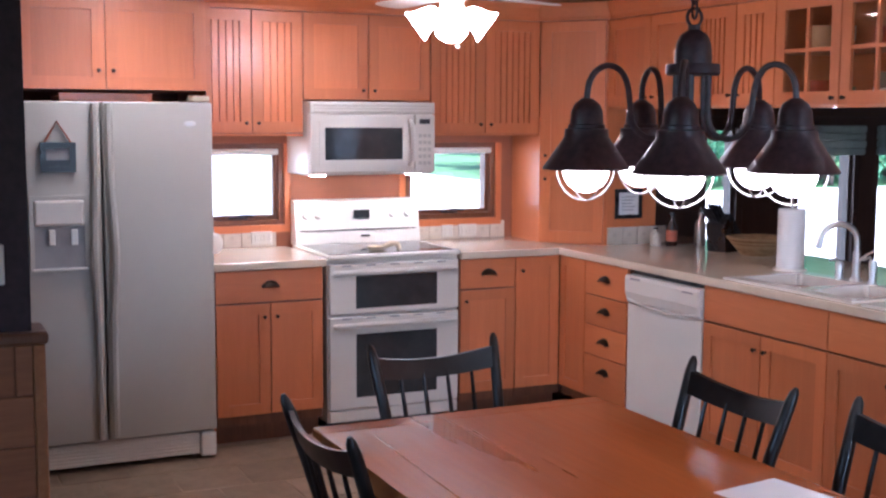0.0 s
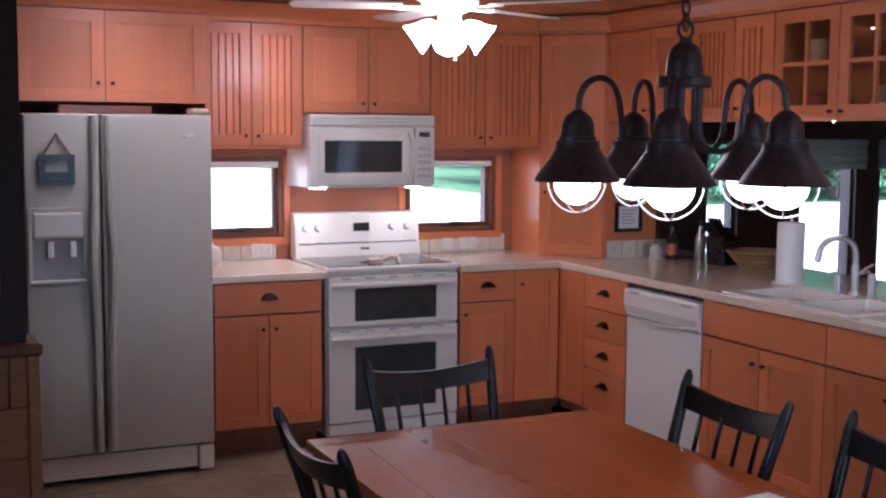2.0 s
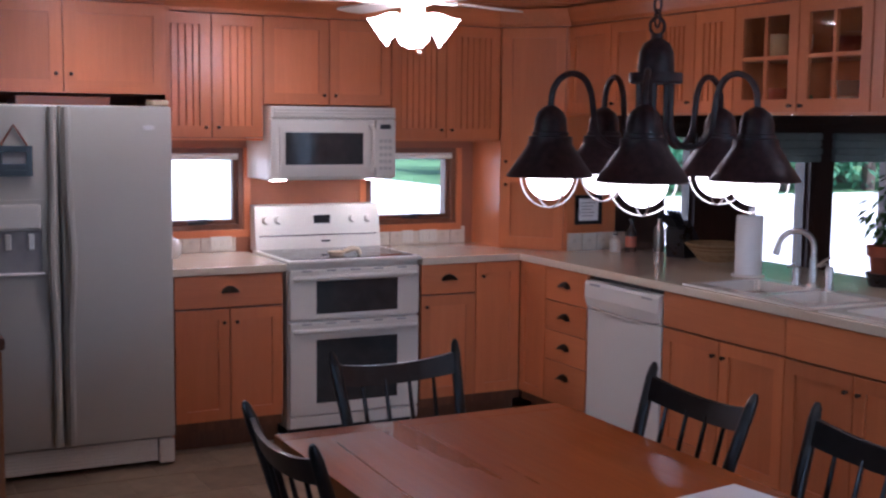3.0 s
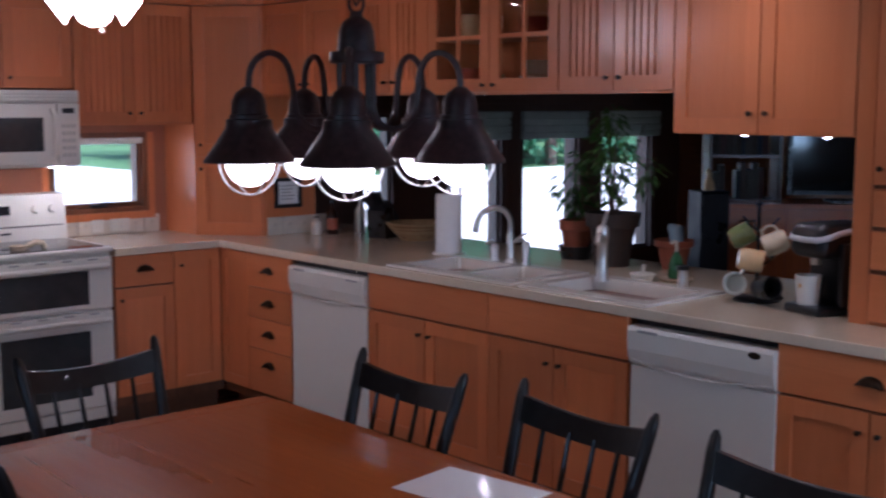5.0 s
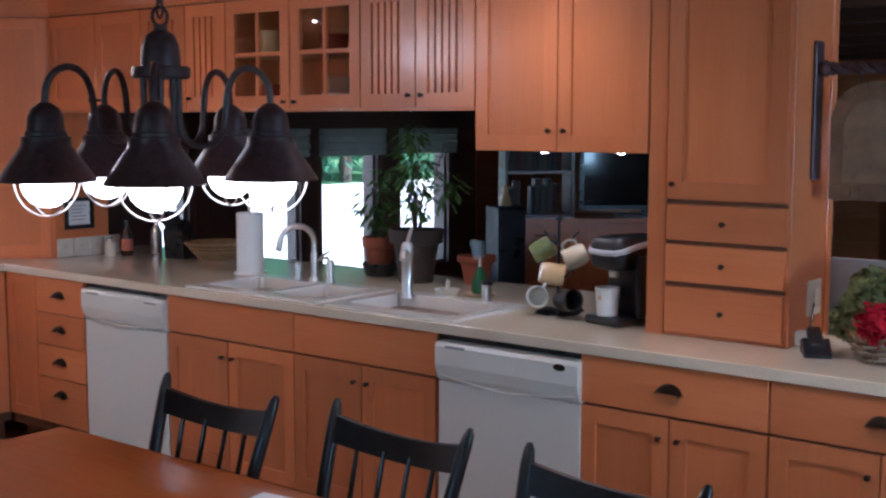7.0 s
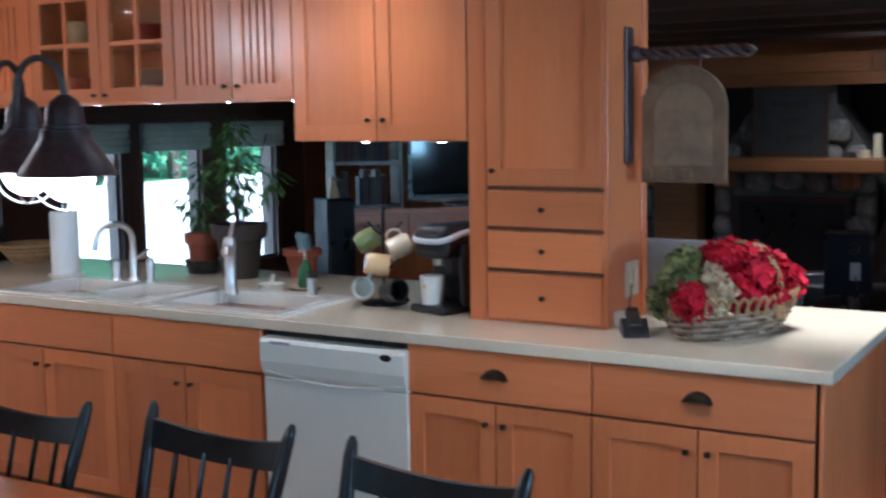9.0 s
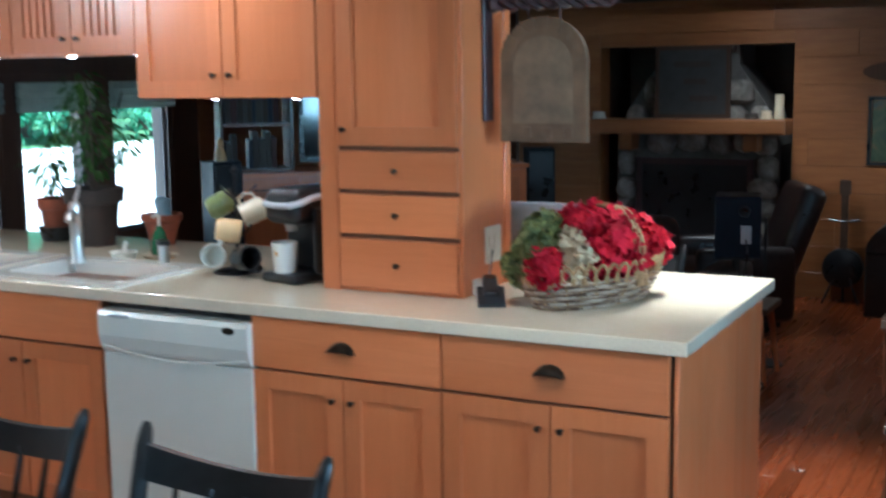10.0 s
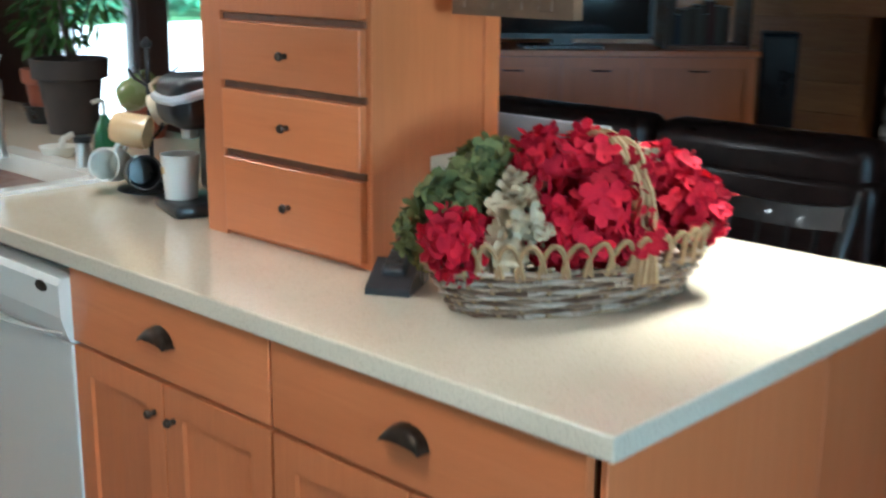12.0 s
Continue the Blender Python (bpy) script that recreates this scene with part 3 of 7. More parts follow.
# uppers
def upper(m, w, h, fronts, label, depth=0.31, glass=False):
    c = thing("wall_cabinet", m, label, "cabinet", "wall cabinets")
    if glass:
        part("side", B(0.001, 0.018, 0.001, depth, 0, h), M_wood, c)
        part("side", B(w - 0.018, w - 0.001, 0.001, depth, 0, h), M_wood, c)
        part("back", B(0.018, w - 0.018, depth - 0.012, depth, 0, h), M_wood, c)
        part("bottom", B(0.018, w - 0.018, 0.001, depth - 0.012, 0, 0.018), M_woodh, c)
        part("top", B(0.018, w - 0.018, 0.001, depth - 0.012, h - 0.018, h), M_woodh, c)
        part("shelf", B(0.018, w - 0.018, 0.02, depth - 0.012, h * 0.48, h * 0.48 + 0.015), M_woodh, c)
    else:
        part("body", B(0.001, w - 0.001, 0.001, depth, 0, h), M_wood, c)
    for f in fronts:
        f(c)
    return c


UY, UX = 5.988, 4.124
UT = 2.135
upper(pose(1.935, UY, 1.522), 0.530, UT - 1.522, [two_doors(0.530, 0, UT - 1.522, "bead", 0.05, 0.262)], "maple wall cabinet with beadboard doors beside the fridge")
upper(pose(2.466, UY, 1.692), 0.712, UT - 1.692, [two_doors(0.712, 0, UT - 1.692, "plain", 0.05, 0.358)], "maple wall cabinet above the microwave")
upper(pose(3.180, UY, 1.518), 0.668, UT - 1.518, [two_doors(0.668, 0, UT - 1.518, "bead", 0.05, 0.330)], "maple wall cabinet with beadboard doors beside the corner")
upper(pose(1.06, 5.68, 1.722), 0.835, UT - 1.722, [two_doors(0.835, 0, UT - 1.722, "plain", 0.085, 0.375)], "deep maple cabinet above the fridge", 0.61)
UZ = 1.665
upper(right(5.668, UZ, UX), 0.748, UT - UZ, [two_doors(0.748, 0, UT - UZ, "plain", 0.05, 0.392)], "plain maple wall cabinet beside the corner pantry")
upper(right(4.919, UZ, UX), 0.595, UT - UZ, [two_doors(0.595, 0, UT - UZ, "bead", 0.05, 0.322)], "maple wall cabinet with beadboard doors")
glass_cab = upper(right(4.323, UZ, UX), 0.800, UT - UZ, [two_doors(0.800, 0, UT - UZ, "glass", 0.03, 0.400)], "maple display cabinet with glazed doors and crockery inside", 0.31, True)
upper(right(3.522, UZ, UX), 0.572, UT - UZ, [two_doors(0.572, 0, UT - UZ, "bead", 0.05)], "maple wall cabinet with beadboard doors over the sinks")
upper(right(2.949, 1.508, UX), 0.722, UT - 1.508, [two_doors(0.722, 0, UT - 1.508, "plain", 0.074, 0.36)], "deep plain maple wall cabinet over the pass-through")

# tower of drawers standing on the counter
tw = thing("drawer_tower", right(2.226, 0.906, UX), "maple tower cabinet with three drawers standing on the counter", "cabinet")
part("body", B(0.0, 0.490, 0.001, 0.345, 0, UT - 0.906), M_wood, tw)
part("face_stile", B(0.0, 0.065, -0.012, 0.001, 0.0, UT - 0.906, 0.001), M_wood, tw)
for z0, z1 in ((0.010, 0.168), (0.181, 0.307), (0.319, 0.441)):
    d = drawer(tw, 0.068, 0.484, z0, z1, "knob")
    # Dark strip stands in for the shaded gap above the drawer.
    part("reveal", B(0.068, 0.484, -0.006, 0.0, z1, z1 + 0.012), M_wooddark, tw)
shaker(tw, 0.068, 0.484, 0.455, UT - 0.906, "plain", (0.095, 0.505))
part("side_trim", B(0.490, 0.496, 0.300, 0.345, 0, UT - 0.906, 0.002), M_wood, tw)
part("side_trim", B(0.490, 0.494, 0.001, 0.030, 0, UT - 0.906, 0.001), M_wood, tw)

# corner pantry on the counter
dl = math.hypot(0.256, 0.300)
pan_m = pose(3.856, 5.972, 0.906, 0, 0, math.degrees(math.atan2(-0.300, 0.256)))
pan = thing("corner_pantry", pan_m, "maple corner pantry with two-part doors standing on the counter", "cabinet")
part("body", prism(bmesh.new(), [(3.856, 5.972), (4.112, 5.672), (4.440, 5.672), (4.440, 6.298), (3.856, 6.298)], 0, UT - 0.906, pan_m.inverted() @ pose(0, 0, 0.906)), M_wood, pan)
shaker(pan, 0.012, dl - 0.012, 0.012, 0.43, "plain", (0.045, 0.36))
shaker(pan, 0.012, dl - 0.012, 0.44, UT - 0.906, "plain", (0.045, 0.49))


def moulding(name, a, b, z, label):
    """A crown moulding from a to b, its face to the right of the way."""
    a, b = Vector((*a, 0)), Vector((*b, 0))
    d = (b - a).normalized()
    n = Vector((d.y, -d.x, 0))
    prof = [(-0.02, 0.0), (0.012, 0.0), (0.016, 0.02), (0.028, 0.035), (0.050, 0.068), (0.058, 0.092), (-0.02, 0.092)]
    bm = bmesh.new()
    e = [[bm.verts.new(p + n * u + Vector((0, 0, z + v))) for u, v in prof] for p in (a, b)]
    for i in range(len(prof)):
        bm.faces.new((e[0][i], e[1][i], e[1][(i + 1) % len(prof)], e[0][(i + 1) % len(prof)]))
    bm.faces.new(e[0])
    bm.faces.new(e[1][::-1])
    bmesh.ops.recalc_face_normals(bm, faces=bm.faces[:])
    return struct(name, bm, M_woodh, label)


moulding("trim_crown", (1.03, 5.68), (1.895, 5.68), UT + 0.004, "maple crown moulding over the fridge cabinet")
moulding("trim_crown", (1.895, UY), (3.85, UY), UT + 0.004, "maple crown moulding along the wall cabinets")
moulding("trim_crown", (3.85, 5.985), (4.118, 5.668), UT + 0.004, "maple crown moulding over the corner pantry")
moulding("trim_crown", (UX, 5.66), (UX, 1.735), UT + 0.004, "maple crown moulding along the wall cabinets")
struct("trim_light_rail", B(1.94, 2.462, UY - 0.015, UY + 0.005, 1.507, 1.517), M_woodh, "maple light rail")
struct("trim_light_rail", B(3.182, 3.846, UY - 0.015, UY + 0.005, 1.507, 1.517), M_woodh, "maple light rail")
struct("trim_light_rail", B(UX - 0.016, UX + 0.004, 2.952, 5.666, 1.655, 1.664), M_wood, "maple light rail")
struct("trim_filler", B(1.898, 1.922, 5.70, 6.29, 0, UT), M_wood, "maple filler panel beside the fridge")
struct("trim_soffit", B(UX, 4.46, 1.74, 5.66, UT + 0.098, CEIL - 0.001), M_woodh, "maple soffit over the wall cabinets")

# counters
bm = bmesh.new()
xs, ys = [3.222, 3.81, 3.905, 4.235, 4.836], [0.96, 2.86, 3.45, 3.53, 4.27, 5.66, 6.298]
vs = {(i, j): bm.verts.new((x, y, 0.906)) for i, x in enumerate(xs) for j, y in enumerate(ys)}
for i in range(4):
    for j in range(6):
        if (i == 0 and j < 5) or (i == 2 and j in (1, 3)):
            continue
        bm.faces.new((vs[i, j], vs[i + 1, j], vs[i + 1, j + 1], vs[i, j + 1]))
bmesh.ops.delete(bm, geom=[v for v in bm.verts if not v.link_faces], context="VERTS")
ext = bmesh.ops.extrude_face_region(bm, geom=bm.faces[:])
bmesh.ops.translate(bm, verts=[v for v in ext["geom"] if isinstance(v, bmesh.types.BMVert)], vec=(0, 0, -0.038))
bmesh.ops.recalc_face_normals(bm, faces=bm.faces[:])
wt = tagged(part("worktop", bm, M_counter), "cream speckled stone worktop of the corner run and peninsula", "worktop")
bv = wt.modifiers.new("edge", "BEVEL")
bv.width, bv.segments, bv.limit_method = 0.004, 2, "ANGLE"
tagged(part("worktop", B(1.912, 2.478, 5.66, 6.298, 0.868, 0.906, 0.004, 2), M_counter), "short cream speckled worktop between fridge and range", "worktop")


def sink(y0, y1, bowls, label):
    s = thing("sink", pose(4.07, (y0 + y1) / 2, 0.906), label, "sink", "sinks")
    a, b = 0.235, (y1 - y0) / 2
    bm = bmesh.new()
    xs2 = [-a + 0.0, -a + 0.075, a - 0.075, a]
    cuts = [-b] + [c for p in bowls for c in p] + [b]
    vv = {(i, j): bm.verts.new((x, y, 0.010)) for i, x in enumerate(xs2) for j, y in enumerate(cuts)}
    for i in range(3):
        for j in range(len(cuts) - 1):
            if i == 1 and j % 2 == 1:
                continue
            bm.faces.new((vv[i, j], vv[i + 1, j], vv[i + 1, j + 1], vv[i, j + 1]))
    ex = bmesh.ops.extrude_edge_only(bm, edges=[e for e in bm.edges if len(e.link_faces) == 1 and all(abs(abs(v.co.x) - a) < 1e-5 for v in e.verts) or all(abs(abs(v.co.y) - b) < 1e-5 for v in e.verts)])
    bmesh.ops.translate(bm, verts=[v for v in ex["geom"] if isinstance(v, bmesh.types.BMVert)], vec=(0, 0, -0.0095))
    part("rim", bm, M_sink, s)
    for p, q in bowls:
        bm = bmesh.new()
        x0, x1, dz = -a + 0.075, a - 0.075, -0.17
        top = [(x0, p), (x1, p), (x1, q), (x0, q)]
        low = [(x0 + 0.02, p + 0.02), (x1 - 0.02, p + 0.02), (x1 - 0.02, q - 0.02), (x0 + 0.02, q - 0.02)]
        t = [bm.verts.new((*c, 0.010)) for c in top]
        l = [bm.verts.new((*c, dz)) for c in low]
        for k in range(4):
            bm.faces.new((t[k], l[k], l[(k + 1) % 4], t[(k + 1) % 4]))
        bm.faces.new(l)
        bmesh.ops.bevel(bm, geom=[e for e in bm.edges if len(e.link_faces) == 2], offset=0.018, segments=3, affect="EDGES")
        part("bowl", bm, M_sink, s, "", True)
        part("drain", lathe(bmesh.new(), [(0.0, dz + 0.002), (0.04, dz + 0.002), (0.044, dz + 0.005), (0.046, dz + 0.001)], 20, Matrix.Translation((0, (p + q) / 2, 0))), M_chrome, s, "steel drain")
    return s


sink(3.52, 4.29, [(-0.33, -0.06), (-0.01, 0.345)], "cream enamel double-bowl sink set in the counter")
sink(2.84, 3.47, [(-0.265, 0.265)], "cream enamel single-bowl sink set in the counter")
# ---- appliances ----
fr = thing("fridge", pose(1.062, 5.53, 0) @ Matrix.Diagonal((0.997, 1, 1.017, 1)), "white side-by-side fridge with an ice dispenser", "fridge")
part("body", B(0.0, 0.825, 0.075, 0.75, 0.03, 1.64, 0.006), M_fridge, fr)
part("hinge_cover", B(0.735, 0.815, 0.0, 0.12, 1.642, 1.668, 0.008, 2), M_cream, fr, "yellowed plastic hinge cover")
d1 = part("door", B(0.0, 0.322, 0.0, 0.068, 0.135, 1.640, 0.012, 3), M_fridge, fr, "freezer door", True)
d2 = part("door", B(0.332, 0.825, 0.0, 0.068, 0.135, 1.640, 0.012, 3), M_fridge, fr, "fridge door", True)


def fridge_handle(parent, x, lean):
    bm = bmesh.new()
    pts, rs = [], []
    for k in range(15):
        u = k / 14
        z = 0.15 + 1.48 * u
        bow = 0.030 * math.exp(-((z - 0.98) / 0.22) ** 2)
        pts.append((x + lean * bow * 0.5, -0.012 - bow, z))
        rs.append(0.018)
    tube(bm, pts, rs, 8)
    return part("handle", bm, M_fridge, parent, "full-length moulded handle", True)


fridge_handle(d1, 0.297, -1)
fridge_handle(d2, 0.358, 1)
bm = ring(0.012, 0.262, 0.905, 1.235, 0.018, -0.012, 0.002, 0.004)
part("dispenser_frame", bm, M_fridge, d1)
# No hollow here: the grey sheet carries the recess's shade as colour.
part("dispenser_recess", B(0.03, 0.244, -0.003, 0.0, 0.923, 1.10), M_greyplastic, d1, "flat grey sheet coloured for the shade of the dispenser recess")
part("dispenser_panel", B(0.03, 0.244, -0.02, 0.0, 1.105, 1.217, 0.012, 2), M_white, d1)
for x in (0.09, 0.185):
    part("dispenser_lever", B(x, x + 0.028, -0.016, -0.003, 1.02, 1.09, 0.004), M_white, d1)
part("dispenser_tray", B(0.02, 0.254, -0.024, 0.0, 0.910, 0.923, 0.003), M_white, d1)
part("badge", lathe(bmesh.new(), [(0.0, 0.002), (0.026, 0.002), (0.028, 0.0)], 20, Matrix.Translation((0.72, -0.0005, 1.545)) @ pose(0, 0, 0, 90) @ Matrix.Diagonal((1, 0.4, 1, 1))), M_chrome, d2)
gr = part("grille", B(0.01, 0.745, 0.02, 0.06, 0.025, 0.125), M_white, fr, "ribbed bottom grille")
for k in range(6):
    part("slat", B(0.012, 0.743, 0.012, 0.02, 0.030 + 0.0155 * k, 0.040 + 0.0155 * k, 0.002), M_white, gr)
part("foot_cover", B(0.75, 0.822, 0.0, 0.07, 0.012, 0.125, 0.01, 2), M_white, fr)
pf = thing("hanging_picture", pose(1.200, 5.527, 1.424), "small black-framed picture hanging by a ribbon on the fridge", "picture")
part("frame", ring(-0.075, 0.075, -0.065, 0.065, 0.026, -0.014, -0.001, 0.003), M_black, pf)
part("photo", B(-0.05, 0.05, -0.006, -0.002, -0.04, 0.04), M_greyplastic, pf, "faded landscape photograph")
part("photo_hill", B(-0.05, 0.05, -0.0075, -0.006, -0.04, -0.012), M_black, pf)
part("ribbon", tube(bmesh.new(), [(-0.055, -0.006, 0.066), (0.0, -0.006, 0.155), (0.055, -0.006, 0.066)], 0.005, 6), M_redclay, pf, "woven ribbon")
box_top = thing("wooden_board", pose(1.45, 5.80, 1.669), "flat wooden tray lying on top of the fridge", "tray")
part("tray", B(-0.21, 0.21, -0.03, 0.25, 0.0, 0.028, 0.004), M_woodh, box_top)
part("lip", B(-0.21, 0.21, -0.042, -0.03, 0.0, 0.042, 0.004), M_woodh, box_top)

rg = thing("range", pose(2.489, 5.672, 0), "white double-oven electric range with a glass cooktop", "range")
W = 0.722
part("body", B(0.0, W, 0.022, 0.60, 0.06, 0.895, 0.003), M_white, rg)
part("plinth", B(0.02, W - 0.02, 0.06, 0.58, 0.0, 0.06), M_black, rg)
ct = part("cooktop", B(-0.004, W + 0.004, -0.012, 0.56, 0.896, 0.918, 0.006, 2), M_white, rg)
part("glass", B(0.02, W - 0.02, 0.03, 0.53, 0.918, 0.921), M_cooktop, ct, "black glass cooking surface")
for x, y, r in ((0.19, 0.15, 0.10), (0.53, 0.15, 0.085), (0.19, 0.40, 0.075), (0.53, 0.40, 0.10)):
    part("burner", lathe(bmesh.new(), [(r - 0.004, 0.9212), (r - 0.002, 0.9218), (r, 0.9212)], 32, Matrix.Translation((x, y, 0))), M_greyplastic, ct)
bg = part("backguard", prism(bmesh.new(), [(0.50, 0.918), (0.515, 1.00), (0.54, 1.152), (0.60, 1.158), (0.60, 0.918)], 0, W, Matrix(((0, 0, 1, 0), (1, 0, 0, 0), (0, 1, 0, 0), (0, 0, 0, 1)))), M_white, rg)
part("seam", B(0.02, W - 0.02, 0.509, 0.514, 0.990, 0.995), M_black, bg)
part("clock", B(0.335, 0.425, 0.518, 0.528, 1.055, 1.10), M_black, bg, "dark clock display")
part("vent", B(0.37, 0.42, 0.500, 0.506, 0.955, 0.965), M_black, bg)
for x in (0.06, 0.13, 0.56, 0.65):
    k = part("knob", lathe(bmesh.new(), [(0.0, 0.022), (0.016, 0.022), (0.021, 0.0)], 16, Matrix.Translation((x, 0.528, 1.075)) @ pose(0, 0, 0, 80)), M_white, bg, "", True)
for z0, z1, g0, g1 in ((0.618, 0.872, 0.646, 0.812), (0.130, 0.604, 0.190, 0.515)):
    dr = part("oven_door", B(0.006, W - 0.006, -0.012, 0.022, z0, z1, 0.006, 2), M_white, rg)
    part("oven_window", B(0.145, W - 0.13, -0.0145, -0.012, g0, g1, 0.001), M_ovenglass, dr, "dark glass oven window")
    part("handle", tube(bmesh.new(), [(0.03, -0.014, z1 - 0.045), (0.045, -0.04, z1 - 0.04), (0.2, -0.048, z1 - 0.038), (W - 0.2, -0.048, z1 - 0.038), (W - 0.045, -0.04, z1 - 0.04), (W - 0.03, -0.014, z1 - 0.045)], 0.013, 10), M_white, dr, "", True)
    for k in range(5):
        part("slot", B(0.07 + 0.13 * k, 0.12 + 0.13 * k, -0.0135, -0.012, z1 - 0.012, z1 - 0.004), M_greyplastic, dr)
part("drawer_front", B(0.006, W - 0.006, -0.006, 0.022, 0.065, 0.124, 0.004), M_white, rg)
sr = thing("spoon_rest", pose(2.80, 5.80, 0.921), "white ceramic spoon rest on the cooktop", "spoon rest")
part("bowl", lathe(bmesh.new(), [(0.0, 0.004), (0.03, 0.004), (0.05, 0.022), (0.052, 0.022), (0.034, 0.0), (0.0, 0.0)], 20), M_cream, sr, "", True)
part("rim", tube(bmesh.new(), [(0.04, 0, 0.018), (0.075, -0.01, 0.035), (0.11, -0.02, 0.03), (0.12, -0.02, 0.004)], [0.014, 0.015, 0.014, 0.012], 8), M_cream, sr, "", True)

mw = thing("microwave", pose(2.478, 5.90, 1.305), "white over-range microwave with a dark window", "microwave")
w = 0.695
part("body", B(0.0, w, 0.03, 0.395, 0.0, 0.378, 0.004), M_white, mw)
part("vent_grille", B(0.0, w, 0.0, 0.03, 0.318, 0.378, 0.004), M_white, mw)
for k in range(3):
    part("louvre", B(0.02, w - 0.02, -0.006, 0.001, 0.326 + 0.016 * k, 0.335 + 0.016 * k, 0.002), M_white, mw)
dd = part("door", B(0.0, 0.575, -0.004, 0.03, 0.012, 0.314, 0.008, 2), M_white, mw)
part("window_surround", ring(0.045, 0.535, 0.05, 0.275, 0.03, -0.014, -0.002, 0.006), M_white, dd)
part("window", B(0.075, 0.505, -0.008, -0.003, 0.08, 0.245), M_ovenglass, dd, "dark microwave window")
part("handle", tube(bmesh.new(), [(0.55, -0.006, 0.05), (0.555, -0.035, 0.08), (0.555, -0.045, 0.165), (0.555, -0.035, 0.25), (0.55, -0.006, 0.285)], 0.014, 8), M_white, dd, "", True)
cp = part("control_panel", B(0.58, w, -0.004, 0.03, 0.012, 0.314, 0.006, 2), M_white, mw)
part("display", B(0.605, 0.665, -0.006, -0.003, 0.265, 0.29), M_black, cp)
for r in range(5):
    for c in range(3):
        part("button", B(0.60 + 0.026 * c, 0.619 + 0.026 * c, -0.0055, -0.003, 0.05 + 0.036 * r, 0.068 + 0.036 * r), M_fridge, cp)
for x in (0.08, 0.62):
    part("hood_light", B(x - 0.04, x + 0.04, 0.10, 0.16, -0.006, 0.0), M_puck, mw, "lit hood lamp")


def dishwasher(y1, w, badge):
    d = thing("dishwasher", pose(3.84, y1, 0, 0, 0, -90), "white dishwasher built in under the counter", "dishwasher", "dishwashers")
    part("body", B(0.004, w - 0.004, 0.012, 0.57, 0.09, 0.868), M_black, d)
    part("toe_panel", B(0.01, w - 0.01, 0.05, 0.07, 0.0, 0.09), M_black, d)
    part("door", B(0.004, w - 0.004, -0.022, 0.012, 0.095, 0.700, 0.004, 2), M_white, d)
    p = bmesh.new()
    prof = [(0.012, 0.700), (-0.022, 0.704), (-0.030, 0.72), (-0.042, 0.76), (-0.042, 0.826), (-0.034, 0.840), (0.012, 0.842)]
    prism(p, prof, 0.004, w - 0.004, Matrix(((0, 0, 1, 0), (1, 0, 0, 0), (0, 1, 0, 0), (0, 0, 0, 1))))
    part("control_panel", p, M_white, d)
    pts = [(0.02 + (w - 0.04) * k / 12, -0.030 - 0.012 * math.sin(math.pi * k / 12), 0.722 - 0.022 * math.sin(math.pi * k / 12)) for k in range(13)]
    part("handle_lip", tube(bmesh.new(), pts, 0.0045, 6), M_white, d, "", True)
    part("vent", B(0.05, 0.135, -0.0445, -0.042, 0.822, 0.832), M_greyplastic, d)
    if badge:
        part("badge", lathe(bmesh.new(), [(0.0, 0.003), (0.022, 0.002), (0.024, 0.0)], 18, Matrix.Translation((w - 0.075, -0.042, 0.815)) @ pose(0, 0, 0, 90) @ Matrix.Diagonal((1, 0.5, 1, 1))), M_bronze, d)
    else:
        part("badge", B(w - 0.13, w - 0.05, -0.0435, -0.042, 0.815, 0.823), M_greyplastic, d)


dishwasher(5.007, 0.600, False)
dishwasher(2.894, 0.600, True)

# ---- lamps ----
CH = 0.895
ch = thing("chandelier", pose(2.094, 2.214, 1.418) @ Matrix.Diagonal((CH, CH, CH, 1)), "black iron five-lamp chandelier with cone shades and wire guards", "chandelier")
UPTO = (CEIL - 1.418) / CH
part("canopy", lathe(bmesh.new(), [(0.0, UPTO - 0.05), (0.02, UPTO - 0.05), (0.06, UPTO - 0.02), (0.065, UPTO - 0.001)], 20), M_iron, ch, "", True)
link_z, k = 0.465, 0
while link_z < UPTO - 0.06:
    pts = []
    for i in range(12):
        a = 2 * math.pi * i / 12
        u, v = 0.010 * math.cos(a), 0.021 * math.sin(a)
        pts.append((u, 0, link_z + v) if k % 2 else (0, u, link_z + v))
    part("chain_link", tube(bmesh.new(), pts, 0.0032, 6, True), M_iron, ch, "", True)
    link_z += 0.033
    k += 1
part("ring", tube(bmesh.new(), [(0.021 * math.cos(2 * math.pi * i / 16), 0, 0.447 + 0.021 * math.sin(2 * math.pi * i / 16)) for i in range(16)], 0.004, 6, True), M_iron, ch, "", True)
part("hub", lathe(bmesh.new(), [(0.0, 0.430), (0.014, 0.430), (0.015, 0.418), (0.032, 0.406), (0.041, 0.385), (0.044, 0.352), (0.044, 0.338), (0.062, 0.338), (0.064, 0.334), (0.064, 0.316), (0.060, 0.312), (0.0, 0.312)], 24), M_iron, ch, "", True)


def smooth(pts, n=4):
    """The same line with rounded bends (Catmull-Rom)."""
    p = [pts[0]] + list(pts) + [pts[-1]]
    out = []
    for i in range(1, len(p) - 2):
        for k in range(n):
            u = k / n
            out.append(tuple(0.5 * (2 * b + (c - a) * u + (2 * a - 5 * b + 4 * c - d) * u * u + (3 * b - a - 3 * c + d) * u ** 3) for a, b, c, d in zip(p[i - 1], p[i], p[i + 1], p[i + 2])))
    return out + [pts[-1]]


